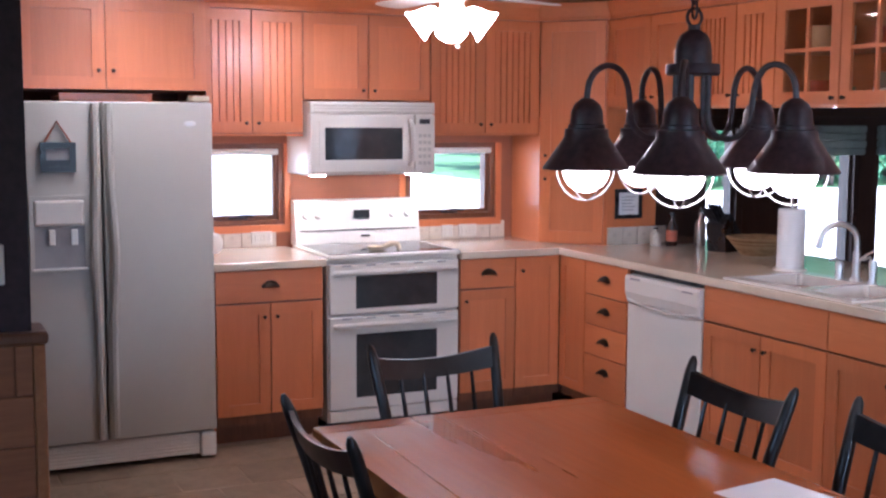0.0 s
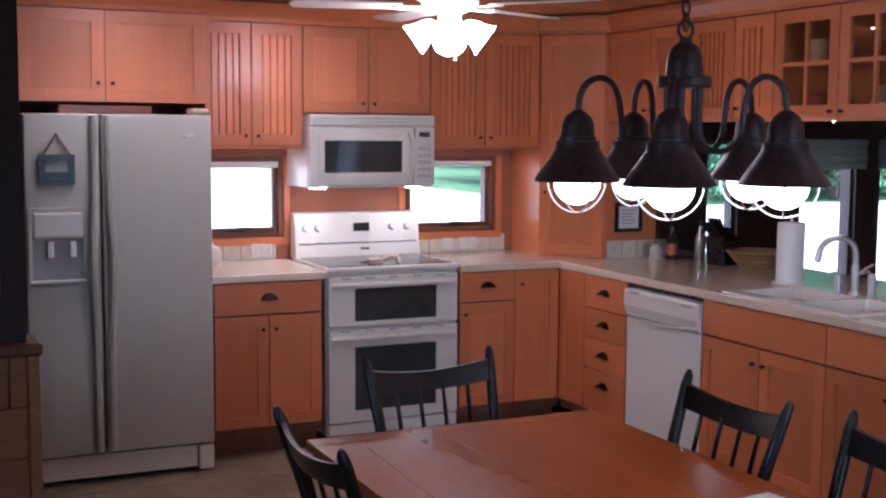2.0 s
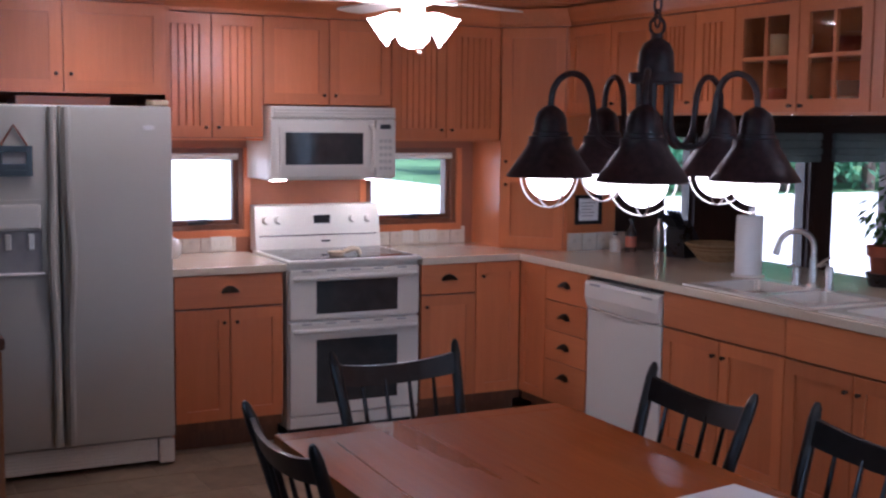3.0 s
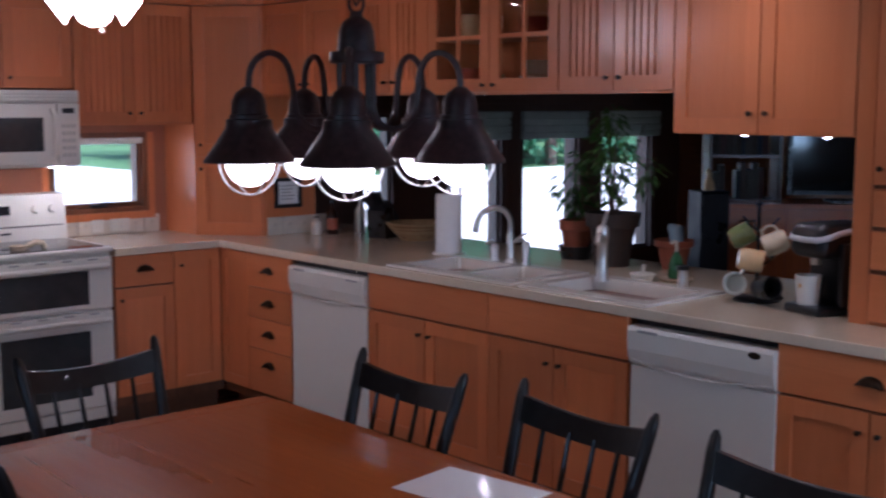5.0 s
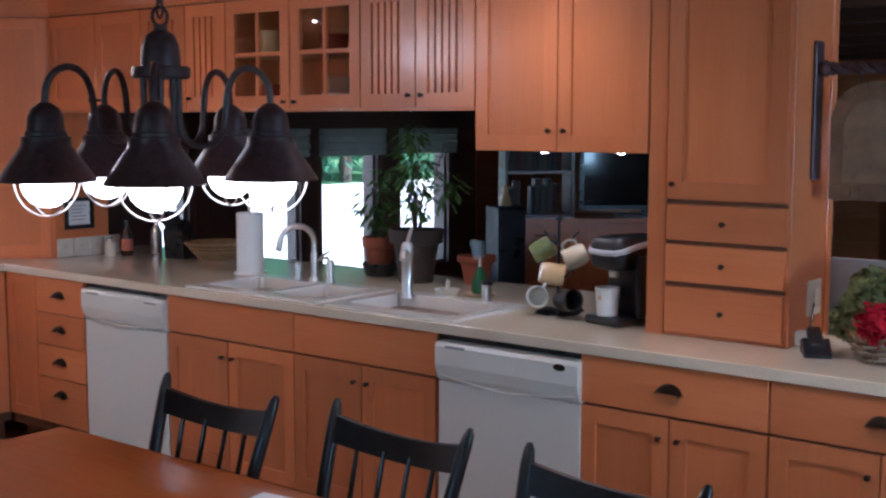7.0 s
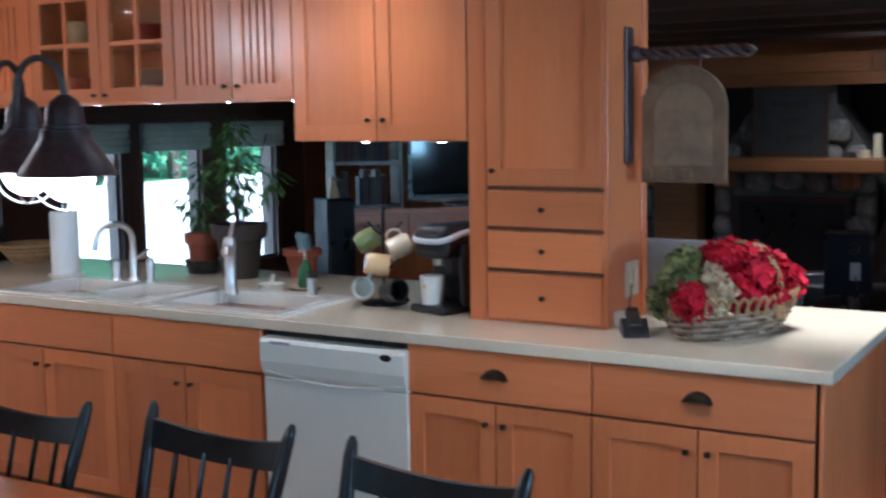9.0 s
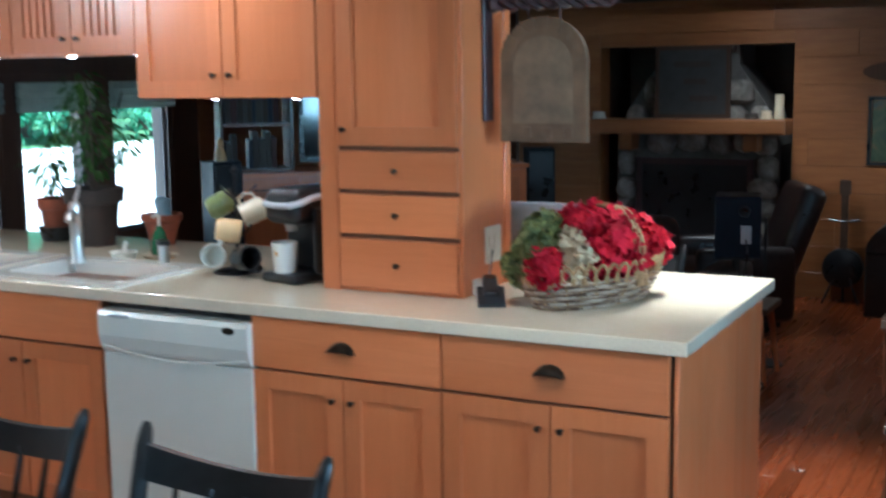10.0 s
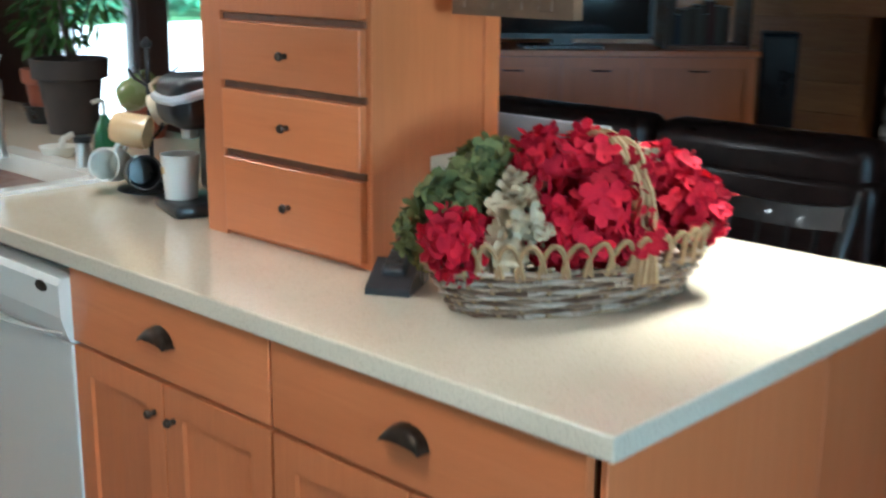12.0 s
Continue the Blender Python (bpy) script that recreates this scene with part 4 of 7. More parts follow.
for k in range(5):
    a = radians(228 + 72 * k)
    c, s = math.cos(a), math.sin(a)
    prof = [(0.040, 0.315), (0.040, 0.24), (0.044, 0.20), (0.060, 0.172), (0.088, 0.162), (0.118, 0.170), (0.142, 0.200), (0.148, 0.245), (0.155, 0.290), (0.172, 0.322), (0.200, 0.334), (0.228, 0.322), (0.245, 0.296), (0.25, 0.262), (0.25, 0.245)]
    part("arm", tube(bmesh.new(), [(c * r, s * r, z) for r, z in smooth(prof)], 0.0075, 8), M_iron, ch, "", True)
    at = Matrix.Translation((0.25 * c, 0.25 * s, 0))
    sh = part("shade", lathe(bmesh.new(), [(0.0, 0.258), (0.012, 0.257), (0.03, 0.243), (0.038, 0.225), (0.040, 0.196), (0.044, 0.194), (0.044, 0.186), (0.052, 0.184), (0.053, 0.166), (0.104, 0.092), (0.103, 0.088), (0.098, 0.092), (0.048, 0.160), (0.0, 0.165)], 28, at), M_iron, ch, "black iron cone shade", True)
    bm = bmesh.new()
    bmesh.ops.create_uvsphere(bm, u_segments=20, v_segments=12, radius=0.056, matrix=at @ Matrix.Translation((0, 0, 0.087)) @ Matrix.Diagonal((1, 1, 0.98, 1)))
    part("globe", bm, M_bulb, sh, "glowing frosted glass globe", True)
    for turn in (20, 110):
        t = radians(turn) + a
        pts = [(0.25 * c + 0.078 * math.cos(t) * math.cos(radians(b)), 0.25 * s + 0.078 * math.sin(t) * math.cos(radians(b)), 0.092 - 0.078 * math.sin(radians(b))) for b in range(0, 181, 15)]
        part("wire_guard", tube(bmesh.new(), pts, 0.0022, 6), M_chrome, sh, "", True)

fan = thing("ceiling_fan", pose(2.56, 4.40, 1.935), "white five-blade ceiling fan with a frosted light kit", "ceiling fan")
part("motor", lathe(bmesh.new(), [(0.0, 0.304), (0.085, 0.304), (0.09, 0.295), (0.06, 0.285), (0.022, 0.275), (0.022, 0.245), (0.06, 0.235), (0.10, 0.225), (0.115, 0.20), (0.115, 0.165), (0.09, 0.14), (0.045, 0.125), (0.045, 0.10), (0.0, 0.10)], 28), M_white, fan, "", True)
for k in range(5):
    a = 22 + 72 * k
    bl = part("blade", prism(bmesh.new(), [(0.19, -0.045), (0.30, -0.058), (0.56, -0.066), (0.61, -0.055), (0.625, 0.0), (0.61, 0.055), (0.56, 0.066), (0.30, 0.058), (0.19, 0.045)], 0.150, 0.157, pose(0, 0, 0, 0, 0, a) @ pose(0, 0, 0, 6, 0, 0)), M_white, fan)
    part("blade_iron", prism(bmesh.new(), [(0.09, -0.015), (0.20, -0.03), (0.235, 0.0), (0.20, 0.03), (0.09, 0.015)], 0.143, 0.1495, pose(0, 0, 0, 0, 0, a) @ pose(0, 0, 0, 6, 0, 0)), M_white, bl)
part("light_fitter", lathe(bmesh.new(), [(0.0, 0.10), (0.05, 0.10), (0.06, 0.075), (0.045, 0.055), (0.0, 0.05)], 20), M_white, fan, "", True)
for k in range(4):
    a = radians(45 + 90 * k + 20)
    m = Matrix.Translation((0.055 * math.cos(a), 0.055 * math.sin(a), 0.085)) @ pose(0, 0, 0, 0, 0, math.degrees(a)) @ pose(0, 0, 0, 0, 126, 0)
    bm = bmesh.new()
    seg = 24
    prof = [(0.018, 0.0), (0.03, 0.012), (0.042, 0.04), (0.050, 0.075), (0.066, 0.108)]
    rings = [[bm.verts.new(m @ Vector((r * (1 + (0.06 * math.sin(8 * 2 * math.pi * i / seg) if j == 4 else 0)) * math.cos(2 * math.pi * i / seg), r * math.sin(2 * math.pi * i / seg), z))) for i in range(seg)] for j, (r, z) in enumerate(prof)]
    for p, q in zip(rings, rings[1:]):
        for i in range(seg):
            bm.faces.new((p[i], p[(i + 1) % seg], q[(i + 1) % seg], q[i]))
    bm.faces.new(rings[-1])
    part("glass_shade", bm, M_fanbulb, fan, "glowing frosted ruffled glass shade", True)
for x, z in ((-0.02, -0.03), (0.012, -0.055)):
    bm = tube(bmesh.new(), [(x, -0.03, 0.06), (x, -0.03, z)], 0.0012, 5)
    bmesh.ops.create_uvsphere(bm, u_segments=10, v_segments=6, radius=0.008, matrix=Matrix.Translation((x, -0.03, z)))
    part("pull_chain", bm, M_white, fan)


def puck(x, y, z):
    p = thing("puck_light", pose(x, y, z), "small round under-cabinet light", "light", "under-cabinet lights")
    part("housing", lathe(bmesh.new(), [(0.0, -0.001), (0.027, -0.001), (0.027, -0.006), (0.021, -0.007), (0.017, -0.006)], 18), M_bronze, p)
    part("lens", lathe(bmesh.new(), [(0.0, -0.0085), (0.010, -0.0082), (0.015, -0.0075), (0.017, -0.006)], 18), M_pucklens, p, "lit lens")


for x in (2.08, 2.34, 3.32, 3.62):
    puck(x, 6.10, 1.515)
for y in (4.12, 3.78, 3.40, 3.08):
    puck(4.27, y, 1.665)
for y in (2.75, 2.42):
    puck(4.27, y, 1.508)


def downlight(x, y, energy, z=CEIL, size=90, glowing=True):
    p = thing("recessed_light", pose(x, y, z), "round ceiling downlight, unseen, added for the light needed below", "light", "recessed lights")
    part("trim_ring", lathe(bmesh.new(), [(0.045, -0.001), (0.062, -0.001), (0.064, -0.006), (0.046, -0.008), (0.044, -0.002)], 24), M_white, p)
    part("lens", lathe(bmesh.new(), [(0.0, -0.003), (0.044, -0.003)], 24), M_pucklens, p, "lit lens")
    lamp = new("lamp", bpy.data.lights.new("lamp", "SPOT"))
    lamp.data.energy, lamp.data.spot_size, lamp.data.spot_blend, lamp.data.color, lamp.data.shadow_soft_size = energy, radians(size), 0.6, (1.0, 0.90, 0.78), 0.20
    lamp.parent, lamp.matrix_basis = p, pose(0, 0, -0.06)


# Fitting inferred from the bright pool on the peninsula's end.
downlight(4.84, 1.10, SPOT * 1.5, CEIL, 70)
# Invented fill lamps: no such fittings are seen, they brighten the cabinets.
for x, y, share in ((1.45, 5.28, 0.075), (2.30, 5.60, 0.07), (3.77, 2.60, 0.09)):
    downlight(x, y, SPOT * share, CEIL, 140)
# Assumed fitting, added to light the peninsula fronts.
downlight(3.05, 1.25, SPOT * 0.34, CEIL, 115)
# Added fill for the living room, whose own lamps are unknown.
downlight(8.70, 1.85, SPOT * 0.19, CEIL - 0.001, 115)

# ---- dining table and chairs ----
tb = thing("dining_table", pose(2.03, 2.19, 0), "glossy red-brown wooden dining table", "table")
for k in range(6):
    x0 = -0.46 + 0.92 * k / 6
    part("top_board", B(x0 + 0.00004, x0 + 0.92 / 6 - 0.00004, -0.9318, 0.9318, 0.722, 0.75, 0.0001), M_table, tb)
for s in (-1, 1):
    part("breadboard_end", B(-0.46, 0.46, s * 0.932, s * 1.005, 0.722, 0.7498, 0.004), M_table, tb)
    part("apron", B(s * 0.36, s * 0.385, -0.86, 0.86, 0.63, 0.72), M_table, tb)
    part("apron", B(-0.36, 0.36, s * 0.86, s * 0.885, 0.63, 0.72), M_table, tb)
for sx in (-1, 1):
    for sy in (-1, 1):
        part("leg", lathe(bmesh.new(), [(0.022, 0.0), (0.032, 0.03), (0.026, 0.08), (0.038, 0.30), (0.043, 0.45), (0.030, 0.54), (0.045, 0.58), (0.045, 0.72)], 16, Matrix.Translation((sx * 0.34, sy * 0.83, 0))), M_table, tb, "", True)


def black_chair(m):
    c = thing("dining_chair", m, "black painted wooden chair with a spindle back", "chair", "chairs round the dining table")
    bm = prism(bmesh.new(), [(-0.21, -0.21), (-0.10, -0.225), (0.10, -0.225), (0.21, -0.21), (0.215, 0.0), (0.20, 0.20), (-0.20, 0.20), (-0.215, 0.0)], 0.415, 0.45)
    bmesh.ops.bevel(bm, geom=bm.edges[:], offset=0.010, segments=2, affect="EDGES")
    part("seat", bm, M_chair, c, "", True)
    for s in (-1, 1):
        part("back_post", tube(bmesh.new(), [(s * 0.190, 0.175, 0.44), (s * 0.200, 0.200, 0.55), (s * 0.213, 0.245, 0.70), (s * 0.226, 0.290, 0.84), (s * 0.230, 0.302, 0.872), (s * 0.232, 0.306, 0.886)], [0.017, 0.018, 0.018, 0.017, 0.013, 0.006], 10), M_chair, c, "", True)
        for y, dy in ((-0.16, -0.06), (0.15, 0.07)):
            part("leg", tube(bmesh.new(), [(s * 0.15, y, 0.42), (s * 0.185, y + dy * 0.6, 0.18), (s * 0.205, y + dy, 0.0)], [0.016, 0.020, 0.012], 10), M_chair, c, "", True)
        part("stretcher", tube(bmesh.new(), [(s * 0.19, -0.205, 0.17), (s * 0.19, 0.0, 0.17), (s * 0.19, 0.205, 0.17)], [0.008, 0.012, 0.008], 8), M_chair, c, "", True)
    part("stretcher", tube(bmesh.new(), [(-0.19, 0.0, 0.172), (0.0, 0.0, 0.172), (0.19, 0.0, 0.172)], [0.008, 0.012, 0.008], 8), M_chair, c, "", True)
    bm = bmesh.new()
    rows = []
    for k in range(13):
        u = -1 + k / 6
        x, bow = 0.222 * u, 0.024 * (1 - u * u)
        lo, hi = 0.782 - 0.018 * (1 - u * u), 0.848 - 0.026 * (1 - u * u)
        yl, yh = 0.268 + bow, 0.289 + bow
        rows.append([bm.verts.new(p) for p in ((x, yl - 0.009, lo), (x, yl + 0.009, lo), (x, yh + 0.008, hi), (x, yh - 0.008, hi))])
    for a, b in zip(rows, rows[1:]):
        for k in range(4):
            bm.faces.new((a[k], a[(k + 1) % 4], b[(k + 1) % 4], b[k]))
    bm.faces.new(rows[0][::-1])
    bm.faces.new(rows[-1])
    bmesh.ops.recalc_face_normals(bm, faces=bm.faces[:])
    part("crest_rail", bm, M_chair, c, "", True)
    for k in range(4):
        u = -0.6 + 0.4 * k
        part("spindle", tube(bmesh.new(), [(u * 0.20, 0.18 + 0.01 * (1 - u * u), 0.445), (u * 0.212, 0.225 + 0.02 * (1 - u * u), 0.60), (u * 0.222, 0.268 + 0.024 * (1 - u * u), 0.780)], [0.007, 0.008, 0.006], 8), M_chair, c, "", True)
    return c


chair = black_chair(pose(2.428, 2.808, 0, 0, 0, -91.2))
for m in (pose(2.495, 2.212, 0, 0, 0, -93.3), pose(2.449, 1.577, 0, 0, 0, -94.7), pose(2.152, 3.299, 0, 0, 0, 5.3), pose(1.756, 2.832, 0, 0, 0, 91.5)):
    copy_thing(chair, m)
lone = copy_thing(chair, pose(5.31, 1.71, 0, 0, 0, -90) )
tagged(lone, "dark wooden chair drawn up to the far side of the peninsula", "chair")
card = thing("laminated_sheet", pose(2.345, 2.135, 0.7505, 0, 0, 8), "glossy white sheet lying on the dining table", "paper")
part("sheet", B(-0.10, 0.105, -0.15, 0.15, 0.0, 0.0015, 0.0005), M_gloss, card)
# ---- on the counters ----
CZ = 0.906
f1 = thing("faucet", pose(4.275, 3.955, CZ), "brushed nickel gooseneck kitchen faucet", "faucet", "faucets")
part("base", lathe(bmesh.new(), [(0.0, 0.0), (0.028, 0.0), (0.026, 0.02), (0.017, 0.03), (0.017, 0.13), (0.014, 0.14), (0.0, 0.14)], 18), M_chrome, f1, "", True)
pts = [(0, 0, 0.13), (0, 0.0, 0.16)] + [(-0.085 + 0.085 * math.cos(radians(a)), 0.02 * (1 - math.cos(radians(a))), 0.182 + 0.075 * math.sin(radians(a))) for a in range(0, 181, 15)] + [(-0.175, 0.045, 0.155)]
part("spout", tube(bmesh.new(), pts, [0.013] * (len(pts) - 2) + [0.015, 0.015], 10), M_chrome, f1, "", True)
part("lever", tube(bmesh.new(), [(0.0, -0.015, 0.10), (0.01, -0.05, 0.13), (0.01, -0.09, 0.15)], [0.007, 0.006, 0.005], 8), M_chrome, f1, "", True)
for y, h in ((3.855, 0.10), (4.05, 0.075)):
    sd = thing("sink_sprayer" if y < 3.9 else "soap_pump", pose(4.27, y, CZ), "brushed nickel fitting beside the faucet", "faucet part")
    part("stem", lathe(bmesh.new(), [(0.0, 0.0), (0.022, 0.0), (0.019, 0.015), (0.014, 0.03), (0.018, h), (0.013, h + 0.012), (0.0, h + 0.012)], 14), M_chrome, sd, "", True)
    part("spout", tube(bmesh.new(), [(0, 0, h), (-0.02, 0.0, h + 0.025), (-0.055, 0, h + 0.015)], 0.006, 8), M_chrome, sd, "", True)
f2 = thing("faucet", pose(4.205, 3.362, CZ), "brushed nickel single-lever faucet with a short straight spout", "faucet", "faucets")
part("body", lathe(bmesh.new(), [(0.0, 0.0), (0.030, 0.0), (0.028, 0.012), (0.023, 0.02), (0.023, 0.17), (0.026, 0.175), (0.026, 0.21), (0.018, 0.225), (0.0, 0.226)], 18), M_chrome, f2, "", True)
part("spout", tube(bmesh.new(), [(0.0, 0, 0.165), (-0.05, -0.03, 0.190), (-0.085, -0.052, 0.186), (-0.095, -0.058, 0.165)], [0.018, 0.016, 0.015, 0.014], 10), M_chrome, f2, "", True)
part("lever", tube(bmesh.new(), [(0, 0, 0.22), (0.012, 0, 0.25), (0.03, 0, 0.285)], [0.009, 0.008, 0.005], 8), M_chrome, f2, "", True)
sd = thing("soap_dispenser", pose(4.272, 3.012, CZ), "chrome soap dispenser with a black cap at the sink", "soap dispenser")
part("tube_body", lathe(bmesh.new(), [(0.0, 0.0), (0.026, 0.0), (0.024, 0.005), (0.020, 0.012), (0.020, 0.075), (0.0, 0.076)], 16), M_chrome, sd, "", True)
part("cap", lathe(bmesh.new(), [(0.0, 0.092), (0.022, 0.092), (0.024, 0.086), (0.024, 0.076), (0.0, 0.076)], 16), M_black, sd)
M_silver = plain("silver_plastic", (0.50, 0.50, 0.52), 0.35, vary=0.05)
M_soap = plain("green_soap", (0.03, 0.13, 0.05), 0.15, vary=0.1)
sb = thing("soap_bottle", pose(4.43, 3.165, CZ + 0.012), "green plastic hand-soap bottle with a pump", "bottle")
part("bottle", lathe(bmesh.new(), [(0.0, 0.0), (0.030, 0.0), (0.034, 0.01), (0.032, 0.05), (0.022, 0.085), (0.012, 0.10), (0.012, 0.108), (0.0, 0.108)], 16), M_soap, sb, "", True)
part("pump", tube(bmesh.new(), [(0, 0, 0.105), (0, 0, 0.145), (-0.01, 0.0, 0.15), (-0.035, 0.0, 0.145)], 0.006, 8), M_white, sb, "white pump", True)
dish = thing("soap_dish", pose(4.43, 3.165, CZ), "oval cream dish under the soap bottle", "dish")
part("dish", lathe(bmesh.new(), [(0.0, 0.004), (0.05, 0.004), (0.066, 0.012), (0.07, 0.012), (0.055, 0.0), (0.0, 0.0)], 24), M_cream, dish, "", True)
sc = thing("scrub_bowl", pose(4.335, 3.26, CZ), "white scrubber dish behind the sink", "dish")
part("dish", lathe(bmesh.new(), [(0.0, 0.006), (0.035, 0.008), (0.05, 0.03), (0.053, 0.03), (0.038, 0.0), (0.0, 0.0)], 20), M_white, sc, "", True)
part("brush", tube(bmesh.new(), [(0.0, 0, 0.02), (0.03, 0.02, 0.045), (0.07, 0.05, 0.05)], 0.009, 8), M_white, sc, "", True)

pt = thing("paper_towel", pose(4.335, 4.435, CZ), "upright white paper towel roll on a stand", "paper towel")
part("stand", lathe(bmesh.new(), [(0.0, 0.008), (0.075, 0.008), (0.08, 0.0), (0.0, 0.0)], 24), M_white, pt)
part("roll", lathe(bmesh.new(), [(0.018, 0.009), (0.062, 0.009), (0.063, 0.02), (0.063, 0.275), (0.060, 0.285), (0.018, 0.285)], 28), M_paper, pt, "", True)
part("post", rod(bmesh.new(), (0, 0, 0.008), (0, 0, 0.32), 0.007), M_chrome, pt)

bb = thing("bread_basket", pose(4.60, 4.98, CZ), "shallow round tan wicker basket", "basket")
bm = bmesh.new()
for k in range(9):
    r, z = 0.085 + 0.009 * k, 0.008 + 0.010 * k
    tube(bm, [((r + 0.003 * (-1) ** i) * math.cos(2 * math.pi * i / 36), (r + 0.003 * (-1) ** i) * math.sin(2 * math.pi * i / 36), z) for i in range(36)], 0.0062, 6, True)
part("weave", bm, M_wicker, bb, "", True)
part("base", lathe(bmesh.new(), [(0.0, 0.0), (0.085, 0.0), (0.085, 0.01), (0.0, 0.01)], 24), M_wicker, bb)
kb = thing("knife_block", pose(4.55, 5.20, CZ), "dark knife block full of black-handled knives", "knife block")
bm = prism(bmesh.new(), [(-0.07, 0.0), (0.075, 0.0), (0.075, 0.10), (-0.02, 0.20), (-0.09, 0.15)], -0.055, 0.055, pose(0, 0, 0, 90, 0, 20))
part("block", bm, M_black, kb)
for k in range(8):
    u, v = -0.035 + 0.023 * (k % 4), 0.02 * (k // 4)
    a = Vector((-0.045 - v * 1.3, u, 0.165 - v)) + Vector((0.02, 0, 0.0))
    part("knife_handle", tube(bmesh.new(), [a, a + Vector((-0.035, 0.004 * k - 0.015, 0.05)), a + Vector((-0.06, 0.008 * k - 0.03, 0.085))], [0.008, 0.010, 0.008], 8), M_black, kb, "", True)
M_darkglass = plain("dark_bottle_glass", (0.03, 0.012, 0.008), 0.08, vary=0.2, relief=0.0)
M_label = plain("bottle_label", (0.45, 0.12, 0.06), 0.6)
for x, y, h, mat, lab in ((4.43, 5.50, 0.185, M_darkglass, "dark sauce bottle with a red label"), (4.60, 5.47, 0.20, M_chrome, "tall steel pepper mill"), (4.36, 5.55, 0.10, M_splash, "squat cream canister beside the pantry")):
    b = thing("bottle" if mat is not M_chrome else "pepper_mill", pose(x, y, CZ), lab, "bottle")
    part("body", lathe(bmesh.new(), [(0.0, 0.0), (0.030, 0.0), (0.031, 0.005), (0.031, h * 0.55), (0.026, h * 0.66), (0.012, h * 0.76), (0.012, h * 0.92), (0.0, h * 0.92)], 18), mat, b, "", True)
    part("cap", lathe(bmesh.new(), [(0.0, h), (0.013, h), (0.014, h * 0.92), (0.0, h * 0.92)], 14), M_black, b)
    if mat is M_darkglass:
        part("label_band", lathe(bmesh.new(), [(0.0316, h * 0.15), (0.0316, h * 0.48)], 18), M_label, b)
pic = thing("picture_frame", pose(4.252, 5.670, 1.134), "small dark-framed notice on the pantry side", "picture")
part("frame", ring(-0.087, 0.087, -0.082, 0.082, 0.020, -0.014, -0.001, 0.002), M_black, pic)
part("print", B(-0.068, 0.068, -0.006, -0.002, -0.063, 0.063), M_paper, pic, "white printed sheet")
for k in range(5):
    part("text_line", B(-0.045, 0.045 - 0.012 * (k % 3), -0.0068, -0.006, 0.035 - 0.018 * k, 0.040 - 0.018 * k), M_greyplastic, pic)
sp = thing("canister", pose(2.02, 6.12, CZ), "round white lidded canister beside the fridge", "canister")
part("jar", lathe(bmesh.new(), [(0.0, 0.0), (0.035, 0.0), (0.052, 0.025), (0.055, 0.06), (0.042, 0.088), (0.0, 0.088)], 22), M_white, sp, "", True)
part("lid", lathe(bmesh.new(), [(0.044, 0.088), (0.04, 0.096), (0.012, 0.104), (0.012, 0.112), (0.0, 0.115)], 22), M_white, sp, "", True)

# coffee machine, mug and mug tree
cm = thing("coffee_machine", pose(4.258, 2.378, CZ, 0, 0, -106) @ Matrix.Diagonal((1.0, 1, 0.95, 1)), "black single-cup coffee machine with a silver band", "coffee machine")
part("base", B(-0.085, 0.085, -0.135, 0.14, 0.0, 0.032, 0.012, 3), M_blackgloss, cm, "", True)
part("body", B(-0.088, 0.088, -0.025, 0.14, 0.032, 0.27, 0.02, 3), M_blackgloss, cm, "", True)
part("water_tank", B(0.089, 0.118, -0.06, 0.12, 0.03, 0.26, 0.012, 2), M_blackgloss, cm, "", True)
part("brew_head", B(-0.086, 0.086, -0.128, 0.138, 0.200, 0.325, 0.042, 5), M_blackgloss, cm, "", True)
part("silver_band", tube(bmesh.new(), [(-0.086, 0.02, 0.302), (-0.087, -0.05, 0.292), (-0.083, -0.10, 0.278), (-0.06, -0.126, 0.270), (0.0, -0.132, 0.268), (0.06, -0.126, 0.270), (0.083, -0.10, 0.278), (0.087, -0.05, 0.292), (0.086, 0.02, 0.302)], 0.011, 8), M_silver, cm, "silver handle band", True)
part("nozzle", rod(bmesh.new(), (0, -0.07, 0.215), (0, -0.07, 0.175), 0.022, 0.018), M_chrome, cm)
part("led", B(0.04, 0.05, -0.088, -0.078, 0.298, 0.304), M_led, cm, "small blue light")
mug = thing("cup", pose(4.172, 2.412, CZ + 0.031), "white straight-sided travel cup under the coffee machine", "cup")
part("cup", lathe(bmesh.new(), [(0.0, 0.004), (0.033, 0.004), (0.041, 0.100), (0.0445, 0.100), (0.036, 0.0), (0.0, 0.0)], 26), M_white, mug, "", True)
part("coffee", lathe(bmesh.new(), [(0.0, 0.086), (0.0395, 0.086)], 22), M_soil, mug, "dark coffee")
part("printed_mark", B(-0.0432, -0.0405, 0.0, 0.012, 0.058, 0.074, 0.002), M_tan, mug)


def mug_at(m, mat, label):
    g = thing("mug", m, label, "mug", "mugs on the tree")
    part("cup", lathe(bmesh.new(), [(0.0, 0.005), (0.030, 0.005), (0.036, 0.02), (0.037, 0.085), (0.041, 0.086), (0.041, 0.02), (0.034, 0.0), (0.0, 0.0)], 20), mat, g, "", True)
    part("handle", tube(bmesh.new(), [(0.040, 0, 0.072), (0.060, 0, 0.070), (0.068, 0, 0.045), (0.058, 0, 0.022), (0.040, 0, 0.018)], 0.0055, 8), mat, g, "", True)


